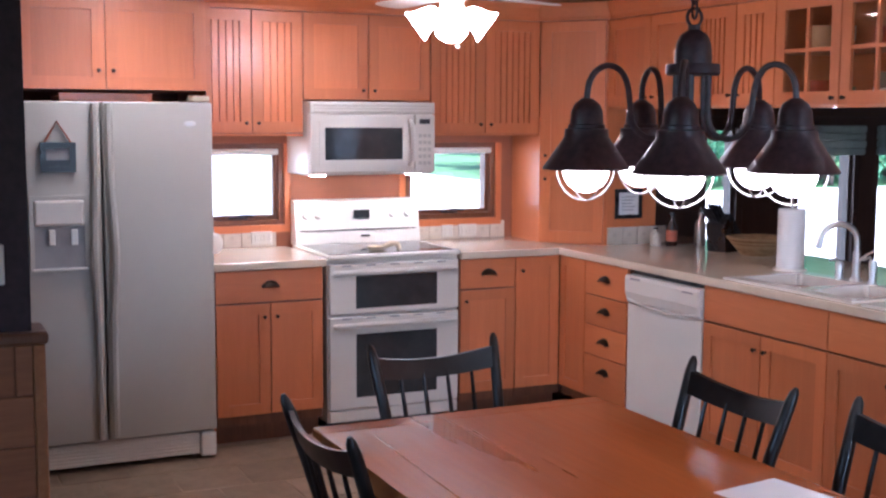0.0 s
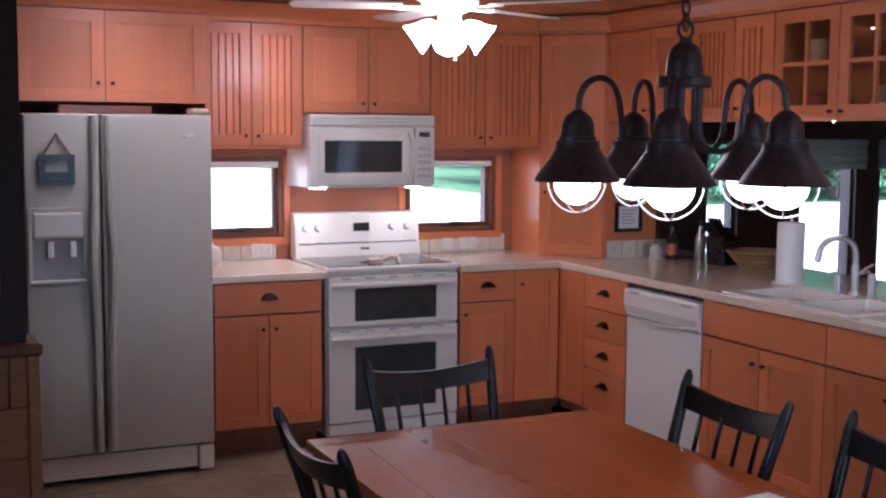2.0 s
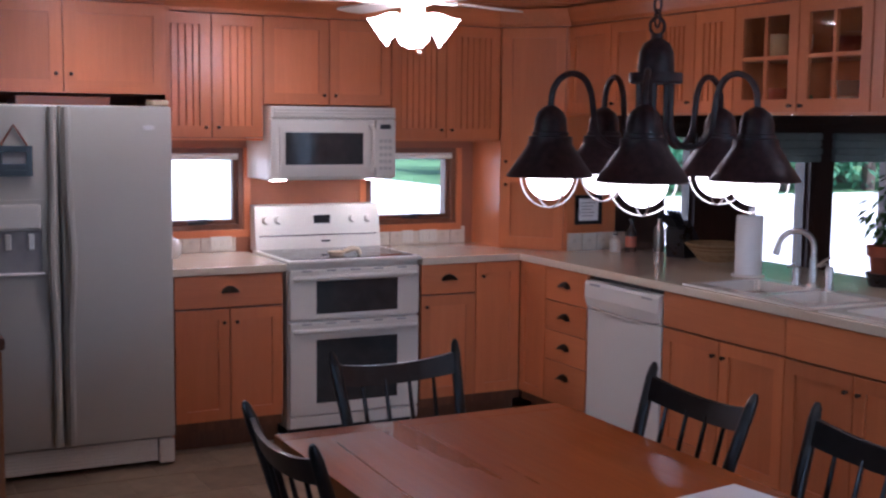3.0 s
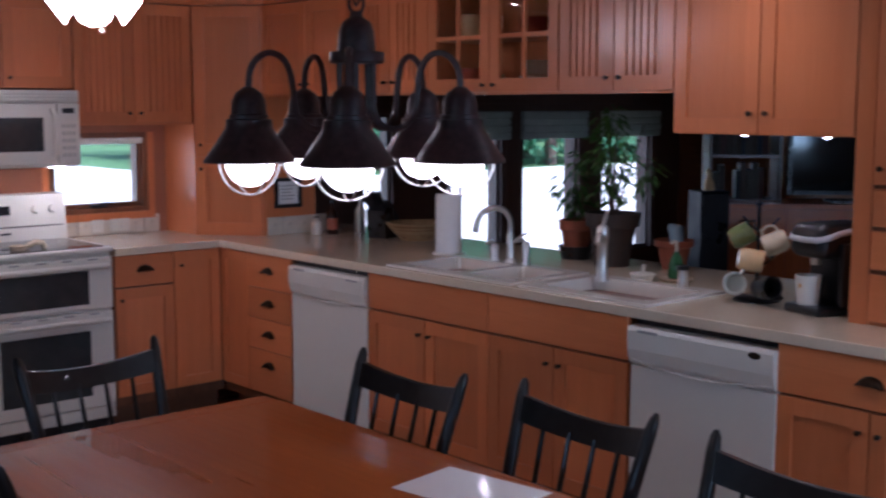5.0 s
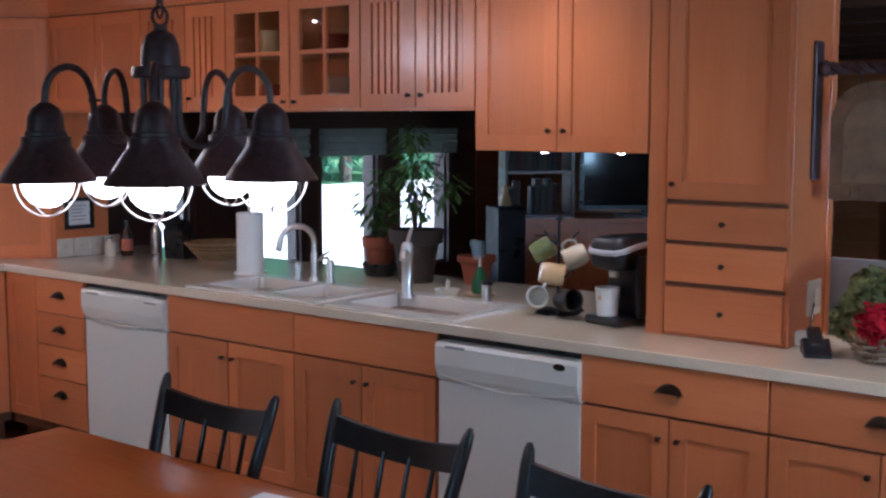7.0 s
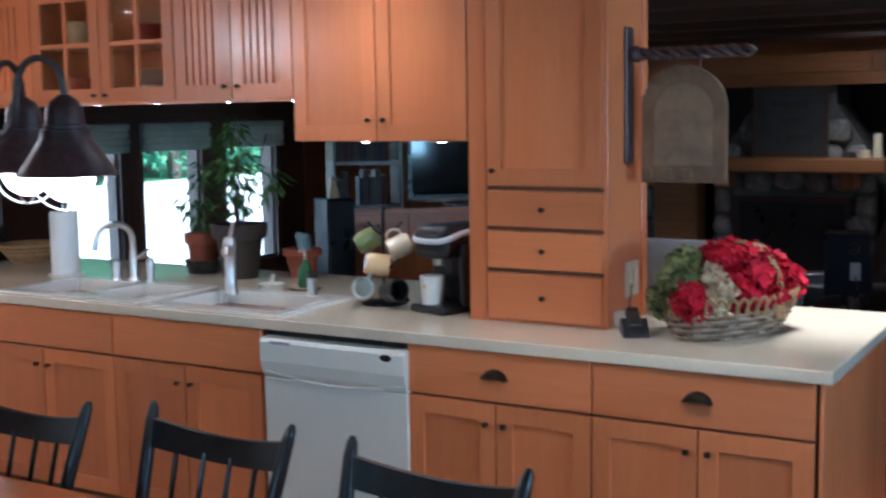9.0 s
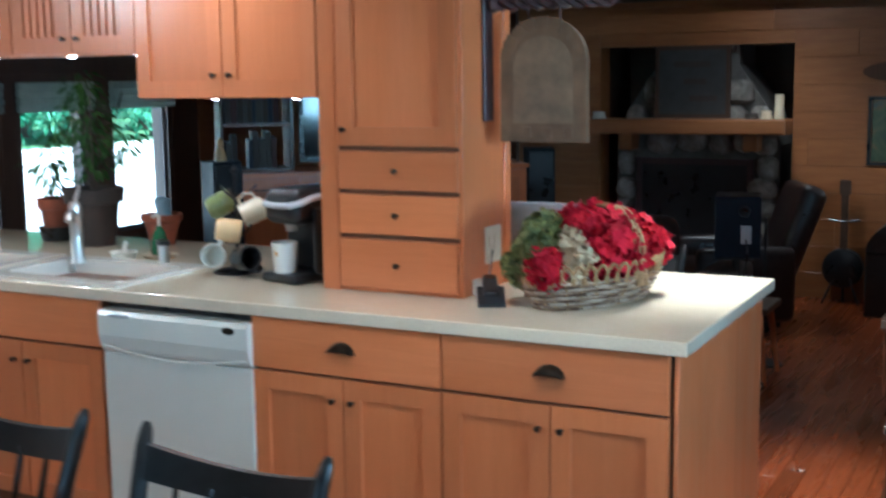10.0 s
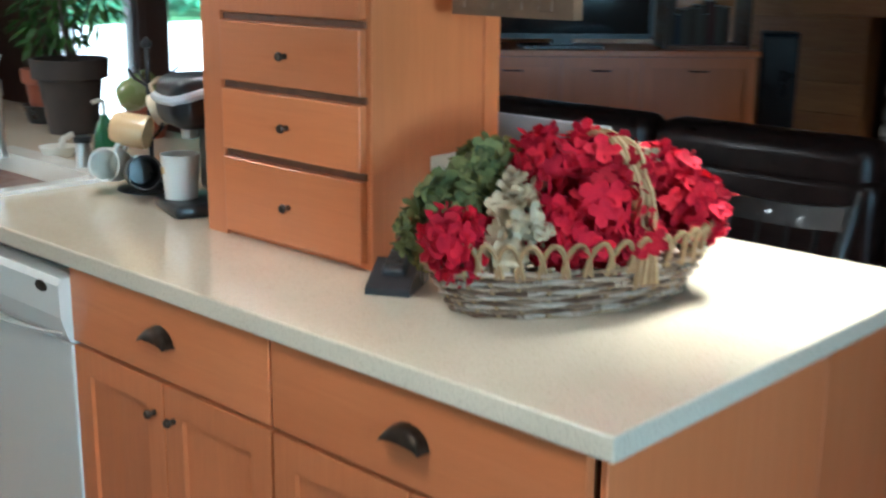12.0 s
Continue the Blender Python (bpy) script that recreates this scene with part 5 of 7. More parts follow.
mt = thing("mug_tree", pose(4.27, 2.68, CZ), "black metal mug tree on the counter", "mug tree")
part("base", lathe(bmesh.new(), [(0.0, 0.012), (0.075, 0.010), (0.085, 0.004), (0.085, 0.0), (0.0, 0.0)], 24), M_black, mt, "", True)
part("post", rod(bmesh.new(), (0, 0, 0.01), (0, 0, 0.345), 0.006), M_black, mt)
part("finial", lathe(bmesh.new(), [(0.0, 0.34), (0.012, 0.345), (0.014, 0.355), (0.0, 0.37)], 12), M_black, mt, "", True)
for k in range(6):
    a, z = radians(60 * k + 20), 0.12 + 0.13 * (k % 2)
    part("hook", tube(bmesh.new(), [(0, 0, z), (0.05 * math.cos(a), 0.05 * math.sin(a), z + 0.025), (0.075 * math.cos(a), 0.075 * math.sin(a), z + 0.05)], 0.004, 6), M_black, mt, "", True)
mug_at(Matrix.Translation((4.275, 2.80, 1.115)) @ pose(0, 0, 0, 62, 15, 25), M_green, "green glazed mug hanging on the tree")
mug_at(Matrix.Translation((4.32, 2.595, 1.135)) @ pose(0, 0, 0, 15, -115, -65), M_cream, "cream mug hanging on the tree")
mug_at(Matrix.Translation((4.185, 2.705, 1.065)) @ pose(0, 0, 0, 100, 25, 42), M_tan, "tan glazed mug hanging on the tree")
mug_at(Matrix.Translation((4.215, 2.735, 0.965)) @ pose(0, 0, 0, 70, -60, -40), M_white, "white mug hanging low on the tree")
mug_at(Matrix.Translation((4.20, 2.625, 0.965)) @ pose(0, 0, 0, 80, 40, -30), M_black, "black mug hanging low on the tree")


# potted plants
def leaf_cloud(bm, rng, centre, spread, n, size, droop=0.3):
    for _ in range(n):
        d = Vector((rng.gauss(0, 1), rng.gauss(0, 1), rng.gauss(0, 1))).normalized() * (rng.random() ** 0.5)
        p = Vector(centre) + Vector((d.x * spread[0], d.y * spread[1], d.z * spread[2]))
        out = Vector((d.x, d.y, d.z * 0.3 - droop)).normalized()
        side = out.cross(Vector((rng.gauss(0, 0.4), rng.gauss(0, 0.4), 1))).normalized()
        s = size * rng.uniform(0.6, 1.3)
        bend = Vector((0, 0, -0.18 * s))
        q = [p, p + out * s * 0.45 + side * s * 0.16, p + out * s + bend, p + out * s * 0.45 - side * s * 0.16]
        bm.faces.new([bm.verts.new(v) for v in q])


def pot(prof, m, mat, label, name="potted_plant", soil_r=0.1, soil_z=0.2):
    p = thing(name, m, label, "plant")
    part("pot", lathe(bmesh.new(), prof, 28), mat, p, "", True)
    part("soil", lathe(bmesh.new(), [(0.0, soil_z + 0.004), (soil_r, soil_z)], 20), M_soil, p)
    return p


rng = random.Random(4)
pp = pot([(0.0, 0.0), (0.075, 0.0), (0.10, 0.17), (0.118, 0.175), (0.124, 0.235), (0.112, 0.235), (0.105, 0.18), (0.0, 0.18)], pose(4.600, 3.645, CZ), M_clay, "bushy green houseplant in a grey clay pot", soil_r=0.108, soil_z=0.215)
bm = bmesh.new()
for k in range(9):
    a, r = rng.uniform(0, 6.28), rng.uniform(0.05, 0.16)
    tube(bm, [(0.01 * math.cos(a), 0.01 * math.sin(a), 0.2), (0.4 * r * math.cos(a), 0.4 * r * math.sin(a), 0.36), (r * math.cos(a), r * math.sin(a), rng.uniform(0.45, 0.66))], [0.006, 0.004, 0.002], 5)
part("stem", bm, M_bark, pp)
bm = bmesh.new()
for c, sp3, n in (((0, 0, 0.36), (0.11, 0.11, 0.10), 110), ((0.0, 0.02, 0.50), (0.11, 0.11, 0.12), 190), ((0.0, 0.03, 0.64), (0.07, 0.07, 0.10), 90), ((-0.03, 0.17, 0.44), (0.07, 0.06, 0.07), 55), ((0.02, -0.16, 0.42), (0.08, 0.08, 0.08), 70)):
    leaf_cloud(bm, rng, c, sp3, n, 0.048)
part("leaf_crown", bm, M_leaf, pp, "dense small dark green leaves")
p2 = pot([(0.0, 0.0), (0.055, 0.0), (0.068, 0.10), (0.080, 0.104), (0.082, 0.15), (0.072, 0.15), (0.0, 0.12)], pose(4.66, 3.915, CZ + 0.03), M_redclay, "small plant in a red clay pot", soil_r=0.072, soil_z=0.14)
bm = bmesh.new()
leaf_cloud(bm, rng, (0, 0, 0.22), (0.07, 0.07, 0.07), 60, 0.05)
leaf_cloud(bm, rng, (0.02, 0.06, 0.30), (0.07, 0.12, 0.09), 60, 0.06)
part("leaf_crown", bm, M_leaf, p2)
sau = thing("plant_saucer", pose(4.66, 3.915, CZ), "dark bowl under the red clay pot", "bowl")
part("bowl", lathe(bmesh.new(), [(0.0, 0.03), (0.06, 0.03), (0.078, 0.06), (0.084, 0.06), (0.065, 0.0), (0.0, 0.0)], 22), M_black, sau, "", True)
p3 = pot([(0.0, 0.0), (0.05, 0.0), (0.07, 0.09), (0.085, 0.10), (0.085, 0.125), (0.075, 0.125), (0.0, 0.10)], pose(4.72, 3.40, CZ), M_redclay, "red clay pot holding garden tools", "tool_pot", 0.072, 0.11)
M_bluetool = plain("blue_cloth", (0.20, 0.30, 0.36), 0.6)
part("trowel", tube(bmesh.new(), [(0.0, -0.02, 0.10), (0.01, 0.0, 0.17), (0.0, 0.03, 0.185)], [0.028, 0.034, 0.012], 10), M_bluetool, p3, "pale blue trowel blade", True)

# phone, outlets, sign and basket on the peninsula
ph = thing("cordless_phone", pose(4.085, 1.625, CZ, 0, 0, -62), "black cordless phone leaning in its cradle", "phone")
part("cradle", prism(bmesh.new(), [(-0.06, 0.0), (0.06, 0.0), (0.06, 0.035), (0.01, 0.05), (-0.06, 0.012)], -0.04, 0.04, Matrix(((0, 0, 1, 0), (1, 0, 0, 0), (0, 1, 0, 0), (0, 0, 0, 1)))), M_black, ph)
hs = part("handset", B(-0.023, 0.023, -0.014, 0.014, 0.0, 0.112, 0.010, 3), M_black, ph, "", True)
hs.matrix_basis = pose(0, -0.03, 0.026, -70, 0, 0)
part("screen", B(-0.017, 0.017, -0.0175, -0.0155, 0.080, 0.102), M_darkglass, hs)
for r in range(4):
    for c in range(3):
        part("key", B(-0.017 + 0.012 * c, -0.008 + 0.012 * c, -0.0175, -0.0155, 0.016 + 0.015 * r, 0.025 + 0.015 * r), M_clay, hs)
tub = bmesh.new()
tube(tub, [(4.12, 1.60, CZ + 0.005), (4.17, 1.66, CZ + 0.006), (4.26, 1.715, CZ + 0.03), (4.31, 1.722, 1.03)], 0.003, 6)
cord = tagged(part("phone_cord", tub, M_black), "thin black phone cord running to the wall outlet", "cord")


def outlet(m, n, label):
    o = thing("wall_outlet", m, label, "outlet", "outlets")
    w = 0.046 * n
    part("plate", B(-w / 2 - 0.012, w / 2 + 0.012, -0.006, -0.0005, -0.058, 0.058, 0.003), M_white, o)
    for k in range(n):
        x = -w / 2 + 0.046 * (k + 0.5)
        part("socket", B(x - 0.016, x + 0.016, -0.009, -0.006, -0.033, 0.033, 0.003), M_white, o)


outlet(pose(4.335, 1.736, 1.045), 2, "white double outlet on the side of the drawer tower")
outlet(pose(2.33, 6.288, 0.955) @ Matrix.Diagonal((1, 1, 0.62, 1)), 2, "white outlet set in the tiled backsplash")
outlet(pose(3.43, 6.288, 0.955) @ Matrix.Diagonal((1, 1, 0.62, 1)), 1, "white outlet set in the tiled backsplash")
outlet(pose(3.56, 6.288, 0.955) @ Matrix.Diagonal((1, 1, 0.62, 1)), 2, "white outlet set in the tiled backsplash")
ad = thing("plug_adapter", pose(4.20, 1.712, CZ), "white power adapter lying by the tower", "adapter")
part("adapter", B(-0.02, 0.02, -0.022, 0.022, 0.0, 0.05, 0.008, 2), M_white, ad)
br = thing("sign_bracket", pose(4.30, 1.736, 1.43), "black iron wall bracket with a twisted arm", "bracket")
part("back_plate", B(-0.032, 0.032, -0.012, -0.0005, 0.0, 0.44, 0.004), M_iron, br)
part("scroll", lathe(bmesh.new(), [(0.0, 0.0), (0.022, 0.004), (0.028, 0.02), (0.018, 0.035), (0.0, 0.04)], 14, Matrix.Translation((0, -0.012, 0.352)) @ pose(0, 0, 0, 90)), M_iron, br, "", True)
bm = bmesh.new()
for ph0 in (0, math.pi):
    tube(bm, [(0.010 * math.cos(ph0 + 0.9 * i), -0.03 - 0.012 * i, 0.352 + 0.011 * math.sin(ph0 + 0.9 * i)) for i in range(33)], 0.012, 6)
part("twisted_arm", bm, M_iron, br, "", True)
sg = thing("hanging_sign", pose(4.28, 1.535, 1.371), "arched tan plaque with a carved border hanging from the bracket", "sign")
w2, h2 = 0.137, 0.375


def arched(w, z0, spring, n=12):
    return [(-w, z0), (w, z0)] + [(w * math.cos(radians(a)), spring + w * 0.92 * math.sin(radians(a))) for a in [180 * i / n for i in range(n + 1)]]


YZ = Matrix(((0, 0, 1, 0), (-1, 0, 0, 0), (0, 1, 0, 0), (0, 0, 0, 1)))
M_plaque = plain("plaque_tan", (0.19, 0.108, 0.058), 0.6, vary=0.3, scale=12, relief=0.4)
M_plaquelight = plain("plaque_pale", (0.25, 0.16, 0.095), 0.6, vary=0.3, scale=14, relief=0.4)
part("board", prism(bmesh.new(), arched(w2, 0.0, 0.24), -0.012, 0.012, YZ), M_plaque, sg)
part("field", prism(bmesh.new(), arched(w2 - 0.042, 0.055, 0.225), -0.014, -0.0125, YZ), M_plaquelight, sg, "pale carved field")
for k in range(9):
    a = radians(10 + 20 * k)
    part("border_stone", prism(bmesh.new(), [(-0.016, -0.019), (0.016, -0.019), (0.018, 0.019), (-0.018, 0.019)], -0.018, -0.0125, YZ @ pose(0.117 * math.cos(a), 0.24 + 0.110 * math.sin(a), 0, 0, 0, math.degrees(a) - 90)), M_plaque, sg)
for k in range(4):
    part("border_stone", B(-0.018, -0.0125, -0.095 + 0.066 * k - 0.0005, -0.095 + 0.066 * k + 0.058 - 0.03, 0.012, 0.045, 0.002), M_plaque, sg)
for s in (-1, 1):
    part("hanger", tube(bmesh.new(), [(0.0, s * 0.05, 0.345), (0.0, s * 0.05, 0.405)], 0.003, 6), M_iron, sg)
lp = thing("laptop", pose(4.575, 1.68, CZ, 0, 0, -90), "open silver laptop turned away on the peninsula", "laptop")
part("base", B(-0.19, 0.19, 0.0, 0.25, 0.0, 0.02, 0.005), M_chrome, lp)
lid = part("lid", B(-0.19, 0.19, -0.006, 0.004, 0.0, 0.245, 0.004, 2), M_greyplastic, lp, "grey lid back")
lid.matrix_basis = pose(0, 0.0, 0.018, 14, 0, 0)

bk = thing("flower_basket", pose(4.253, 1.378, CZ, 0, 0, -22), "oval wicker basket of red, green and cream silk flowers", "basket")


def oval(a, b, z, n=48, wav=0.0, ph=0):
    return [((a + wav * math.sin(n / 2 * 2 * math.pi * i / n + ph)) * math.cos(2 * math.pi * i / n), (b + wav * math.sin(n / 2 * 2 * math.pi * i / n + ph)) * math.sin(2 * math.pi * i / n), z) for i in range(n)]


M_wickerstrand = [plain("willow_%d" % i, c, 0.55, vary=0.3, scale=50) for i, c in enumerate(((0.10, 0.05, 0.026), (0.20, 0.12, 0.07), (0.32, 0.23, 0.16), (0.42, 0.33, 0.25)))]
for k in range(12):
    u = k / 11
    for q in range(14):
        pts = []
        for i in range(9):
            a = 2 * math.pi * (q + (i - 0.6) / 7.0 + 0.37 * k) / 14
            o = 0.0065 * math.cos(14 * a + math.pi * k)
            pts.append(((0.215 + 0.045 * u + o) * math.cos(a), (0.110 + 0.040 * u + o) * math.sin(a), 0.006 + 0.080 * u + 0.0015 * math.sin(3 * a + k)))
        part("strand", tube(bmesh.new(), pts, 0.0042, 6), M_wickerstrand[(3 * q + 5 * k) % 4], bk, "", True)
for i in range(28):
    a = 2 * math.pi * i / 28
    part("stake", tube(bmesh.new(), [(0.213 * math.cos(a), 0.108 * math.sin(a), 0.002), (0.262 * math.cos(a), 0.152 * math.sin(a), 0.092)], 0.004, 5), M_wicker, bk, "", True)
part("bottom", prism(bmesh.new(), [(p[0], p[1]) for p in oval(0.212, 0.108, 0, 32)], 0.0, 0.01), M_wicker, bk)
n = 42
for i in range(n):
    a0, a1 = 2 * math.pi * i / n, 2 * math.pi * (i + 1.3) / n
    pts = []
    for k in range(9):
        u = k / 8
        a = a0 + (a1 - a0) * u
        o = 0.014 * math.sin(math.pi * u)
        pts.append(((0.262 + o) * math.cos(a), (0.152 + o) * math.sin(a), 0.078 + 0.056 * math.sin(math.pi * u) ** 0.6))
    part("rim_loop", tube(bmesh.new(), pts, 0.0048, 6), M_wicker, bk, "", True)
bm = bmesh.new()
for off in (-0.015, -0.005, 0.005, 0.015):
    tube(bm, [(0.055 + off + 0.004 * math.sin(1.9 * k + 90 * off), -0.152 * math.copysign(abs(math.cos(math.pi * k / 18)) ** 0.6, 9 - k), 0.055 + 0.225 * math.sin(math.pi * k / 18)) for k in range(19)], 0.0062, 6)
part("handle", bm, M_wicker, bk, "tall plaited wicker handle", True)


def flower_head(centre, r, n, mat, label, seed, size=0.03):
    rg2, bm = random.Random(seed), bmesh.new()
    for k in range(int(n * 2.3)):
        d = Vector((rg2.gauss(0, 1), rg2.gauss(0, 1), rg2.gauss(0.15, 1))).normalized()
        c = Vector(centre) + d * r * rg2.uniform(0.62, 1.10)
        d = (d + 0.45 * Vector((rg2.gauss(0, 1), rg2.gauss(0, 1), rg2.gauss(0, 1)))).normalized()
        t1 = d.orthogonal().normalized()
        t1.rotate(Matrix.Rotation(rg2.uniform(0, 6.28), 3, d))
        t2 = d.cross(t1)
        s = 0.80 * size * rg2.uniform(0.75, 1.25)
        hub = bm.verts.new(c)
        for j in range(4):
            a = math.pi / 2 * j + rg2.uniform(-0.15, 0.15)
            u, v = math.cos(a) * t1 + math.sin(a) * t2, math.cos(a) * t2 - math.sin(a) * t1
            up = rg2.uniform(0.05, 0.55)
            rim = [bm.verts.new(c + s * (x * u + y * v + h * up * d)) for x, y, h in ((0.35, -0.38, 0.25), (0.80, -0.42, 0.7), (1.08, 0.0, 0.8), (0.80, 0.42, 0.7), (0.35, 0.38, 0.25))]
            mid_v = bm.verts.new(c + s * (0.6 * u + 0.2 * up * d))
            bm.faces.new((hub, rim[0], mid_v))
            bm.faces.new((hub, mid_v, rim[4]))
            for g in range(4):
                bm.faces.new((mid_v, rim[g], rim[g + 1]))
    part("flower_head", bm, mat, bk, label)


for i, (c, r, n, mat, lab, size) in enumerate([
    ((-0.02, -0.085, 0.165), 0.075, 70, M_redpetal, "red silk hydrangea", 0.030), ((0.045, -0.05, 0.203), 0.070, 70, M_redpetal, "red silk hydrangea", 0.030),
    ((-0.05, 0.0, 0.213), 0.065, 60, M_redpetal, "red silk hydrangea", 0.030), ((0.04, -0.10, 0.125), 0.06, 50, M_redpetal, "red silk hydrangea", 0.028),
    ((0.05, 0.03, 0.212), 0.065, 60, M_redpetal, "red silk hydrangea", 0.030), ((0.185, 0.0, 0.19), 0.055, 50, M_redpetal, "red silk hydrangea", 0.028),
    ((0.205, -0.055, 0.15), 0.058, 50, M_redpetal, "red silk hydrangea", 0.028), ((-0.235, -0.04, 0.125), 0.045, 36, M_redpetal, "red silk flower", 0.034), ((-0.07, -0.100, 0.130), 0.05, 36, M_redpetal, "red silk hydrangea", 0.03), ((0.03, -0.105, 0.130), 0.045, 34, M_redpetal, "red silk hydrangea", 0.03),
    ((-0.21, 0.02, 0.165), 0.060, 80, M_greenpetal, "green silk hydrangea", 0.025), ((-0.13, 0.06, 0.213), 0.055, 80, M_greenpetal, "green silk hydrangea", 0.025),
    ((-0.24, 0.05, 0.12), 0.05, 60, M_greenpetal, "green silk hydrangea", 0.019), ((-0.140, -0.070, 0.150), 0.050, 34, M_creampetal, "cream silk flower", 0.025),
    ((-0.170, -0.085, 0.110), 0.032, 18, M_creampetal, "cream silk flower", 0.022), ((-0.11, -0.03, 0.20), 0.03, 16, M_creampetal, "cream silk flower", 0.022),
    ((0.13, 0.01, 0.222), 0.03, 16, M_creampetal, "cream silk flower", 0.022), ((0.14, 0.07, 0.17), 0.055, 45, M_redpetal, "red silk hydrangea", 0.028), ((0.0, 0.09, 0.17), 0.06, 50, M_greenpetal, "green silk hydrangea", 0.02)]):
    flower_head(c, r, n, mat, lab, 20 + i, size)

# crockery in the glazed cabinet
M_redbowl = plain("red_bowl", (0.35, 0.05, 0.03), 0.25)
for dx, dz, r, h, mat, lab in ((0.12, 0.02, 0.05, 0.09, M_redbowl, "red bowl"), (0.27, 0.02, 0.05, 0.06, M_green, "green bowl"), (0.53, 0.02, 0.065, 0.05, M_white, "white bowl"), (0.68, 0.02, 0.05, 0.08, M_cream, "cream bowl"),
                              (0.13, 0.225, 0.055, 0.12, M_tan, "tan pitcher"), (0.28, 0.225, 0.035, 0.11, M_white, "white pitcher"), (0.52, 0.225, 0.06, 0.09, M_redbowl, "red bowl"), (0.69, 0.225, 0.055, 0.06, M_white, "white bowl")):
    b = thing("bowl", pose(UX + 0.13, 4.323 - dx, UZ + dz), lab + " standing in the glazed cabinet", "bowl", "crockery in the cabinet")
    part("bowl", lathe(bmesh.new(), [(0.0, 0.004), (r * 0.55, 0.004), (r * 0.9, h * 0.5), (r * 0.94, h), (r, h), (r * 0.97, h * 0.5), (r * 0.6, 0.0), (0.0, 0.0)], 20), mat, b, "", True)
for k in range(5):
    pl = thing("plate", pose(UX + 0.14, 4.323 - 0.54, UZ + 0.075 + 0.012 * k), "stacked white plate in the glazed cabinet", "plate", "crockery in the cabinet")
    part("plate", lathe(bmesh.new(), [(0.0, 0.002), (0.05, 0.002), (0.072, 0.010), (0.074, 0.010), (0.052, 0.0), (0.0, 0.0)], 22), M_white, pl, "", True)
# ---- the living room ----
fp = thing("fireplace", pose(EAST, 2.50, 0), "field-stone fireplace with a dark firebox and a tapering chimney", "fireplace")
part("chimney_core", prism(bmesh.new(), [(-0.60, 0.0), (0.60, 0.0), (0.60, 1.05), (0.52, 1.3), (0.30, 1.62), (0.28, CEIL - 0.01), (-0.28, CEIL - 0.01), (-0.30, 1.62), (-0.52, 1.3), (-0.60, 1.05)], 0.10, 0.60, Matrix(((0, 0, 1, 0), (1, 0, 0, 0), (0, 1, 0, 0), (0, 0, 0, 1)))), M_mortar, fp)
# Solid black slab in place of a hollow firebox.
part("firebox", B(0.04, 0.098, -0.42, 0.42, 0.10, 0.93), M_black, fp, "solid black slab filling the firebox opening")
part("fire_frame", ring(-0.43, 0.43, 0.08, 0.955, 0.045, 0, 0.03, 0.003), M_iron, fp).matrix_basis = pose(0.03, 0, 0, 0, 0, -90)
part("hearth", B(-0.42, 0.09, -0.72, 0.72, 0.0, 0.07, 0.015, 2), M_stone, fp, "stone hearth slab")
rng = random.Random(11)


def stone(parent, y, z, w, h, d=0.09, x=0.09):
    bm = bmesh.new()
    bmesh.ops.create_icosphere(bm, subdivisions=2, radius=1.0)
    s = rng.uniform(0, 50)
    for v in bm.verts:
        n = v.co.normalized()
        k = 1 + 0.22 * noise.noise(n * 1.3 + Vector((s, 0, 0)))
        v.co = Vector((n.x * d * k, math.copysign(abs(n.y) ** 0.75, n.y) * w / 2 * k, math.copysign(abs(n.z) ** 0.75, n.z) * h / 2 * k))
    bmesh.ops.translate(bm, verts=bm.verts[:], vec=(x, y, z))
    return part("stone", bm, M_stone, parent, "", True)


def half_width(z):
    return 0.60 if z < 1.05 else (0.60 - 0.08 * (z - 1.05) / 0.25 if z < 1.3 else (0.52 - 0.22 * (z - 1.3) / 0.32 if z < 1.62 else 0.29))


z = 0.10
while z < CEIL - 0.05:
    h = rng.uniform(0.13, 0.20)
    zc = z + h / 2
    hw, y = half_width(zc), -half_width(zc)
    while y < hw - 0.04:
        w = min(rng.uniform(0.13, 0.24), hw - y)
        yc = y + w / 2
        if not (abs(yc) < 0.43 and zc < 0.93) and not (1.28 < zc < 1.72 and abs(yc) < 0.27):
            stone(fp, yc, zc + rng.uniform(-0.015, 0.015), w * 0.97, h * 0.97)
        y += w
    z += h * 0.96
mantel = thing("mantel", pose(EAST, 2.68, 1.14), "thick rough wooden mantel beam", "mantel")
part("beam", B(-0.24, 0.06, -0.88, 0.89, 0.0, 0.105, 0.012, 2), M_pine, mantel)
for y in (-0.62, 0.28):
    part("corbel", B(-0.16, 0.05, y - 0.05, y + 0.05, -0.12, 0.0, 0.01), M_pine, mantel)
sl = thing("slate_sign", pose(EAST + 0.0, 2.50, 1.247), "dark slate board with faint lettering on the mantel", "sign")
M_slate = plain("dark_slate", (0.045, 0.045, 0.045), 0.6, vary=0.3, scale=12)
part("board", B(-0.04, -0.015, -0.25, 0.25, 0.02, 0.49, 0.004), M_slate, sl)
part("frame", ring(-0.27, 0.27, 0.0, 0.51, 0.028, -0.02, 0.012, 0.003), M_beam, sl).matrix_basis = pose(-0.028, 0, 0, 0, 0, -90)
for k, (a, b) in enumerate(((-0.13, 0.13), (-0.10, 0.06), (-0.18, 0.02))):
    part("text_line", B(-0.0425, -0.040, a, b, 0.36 - 0.12 * k, 0.40 - 0.12 * k), M_clay, sl)


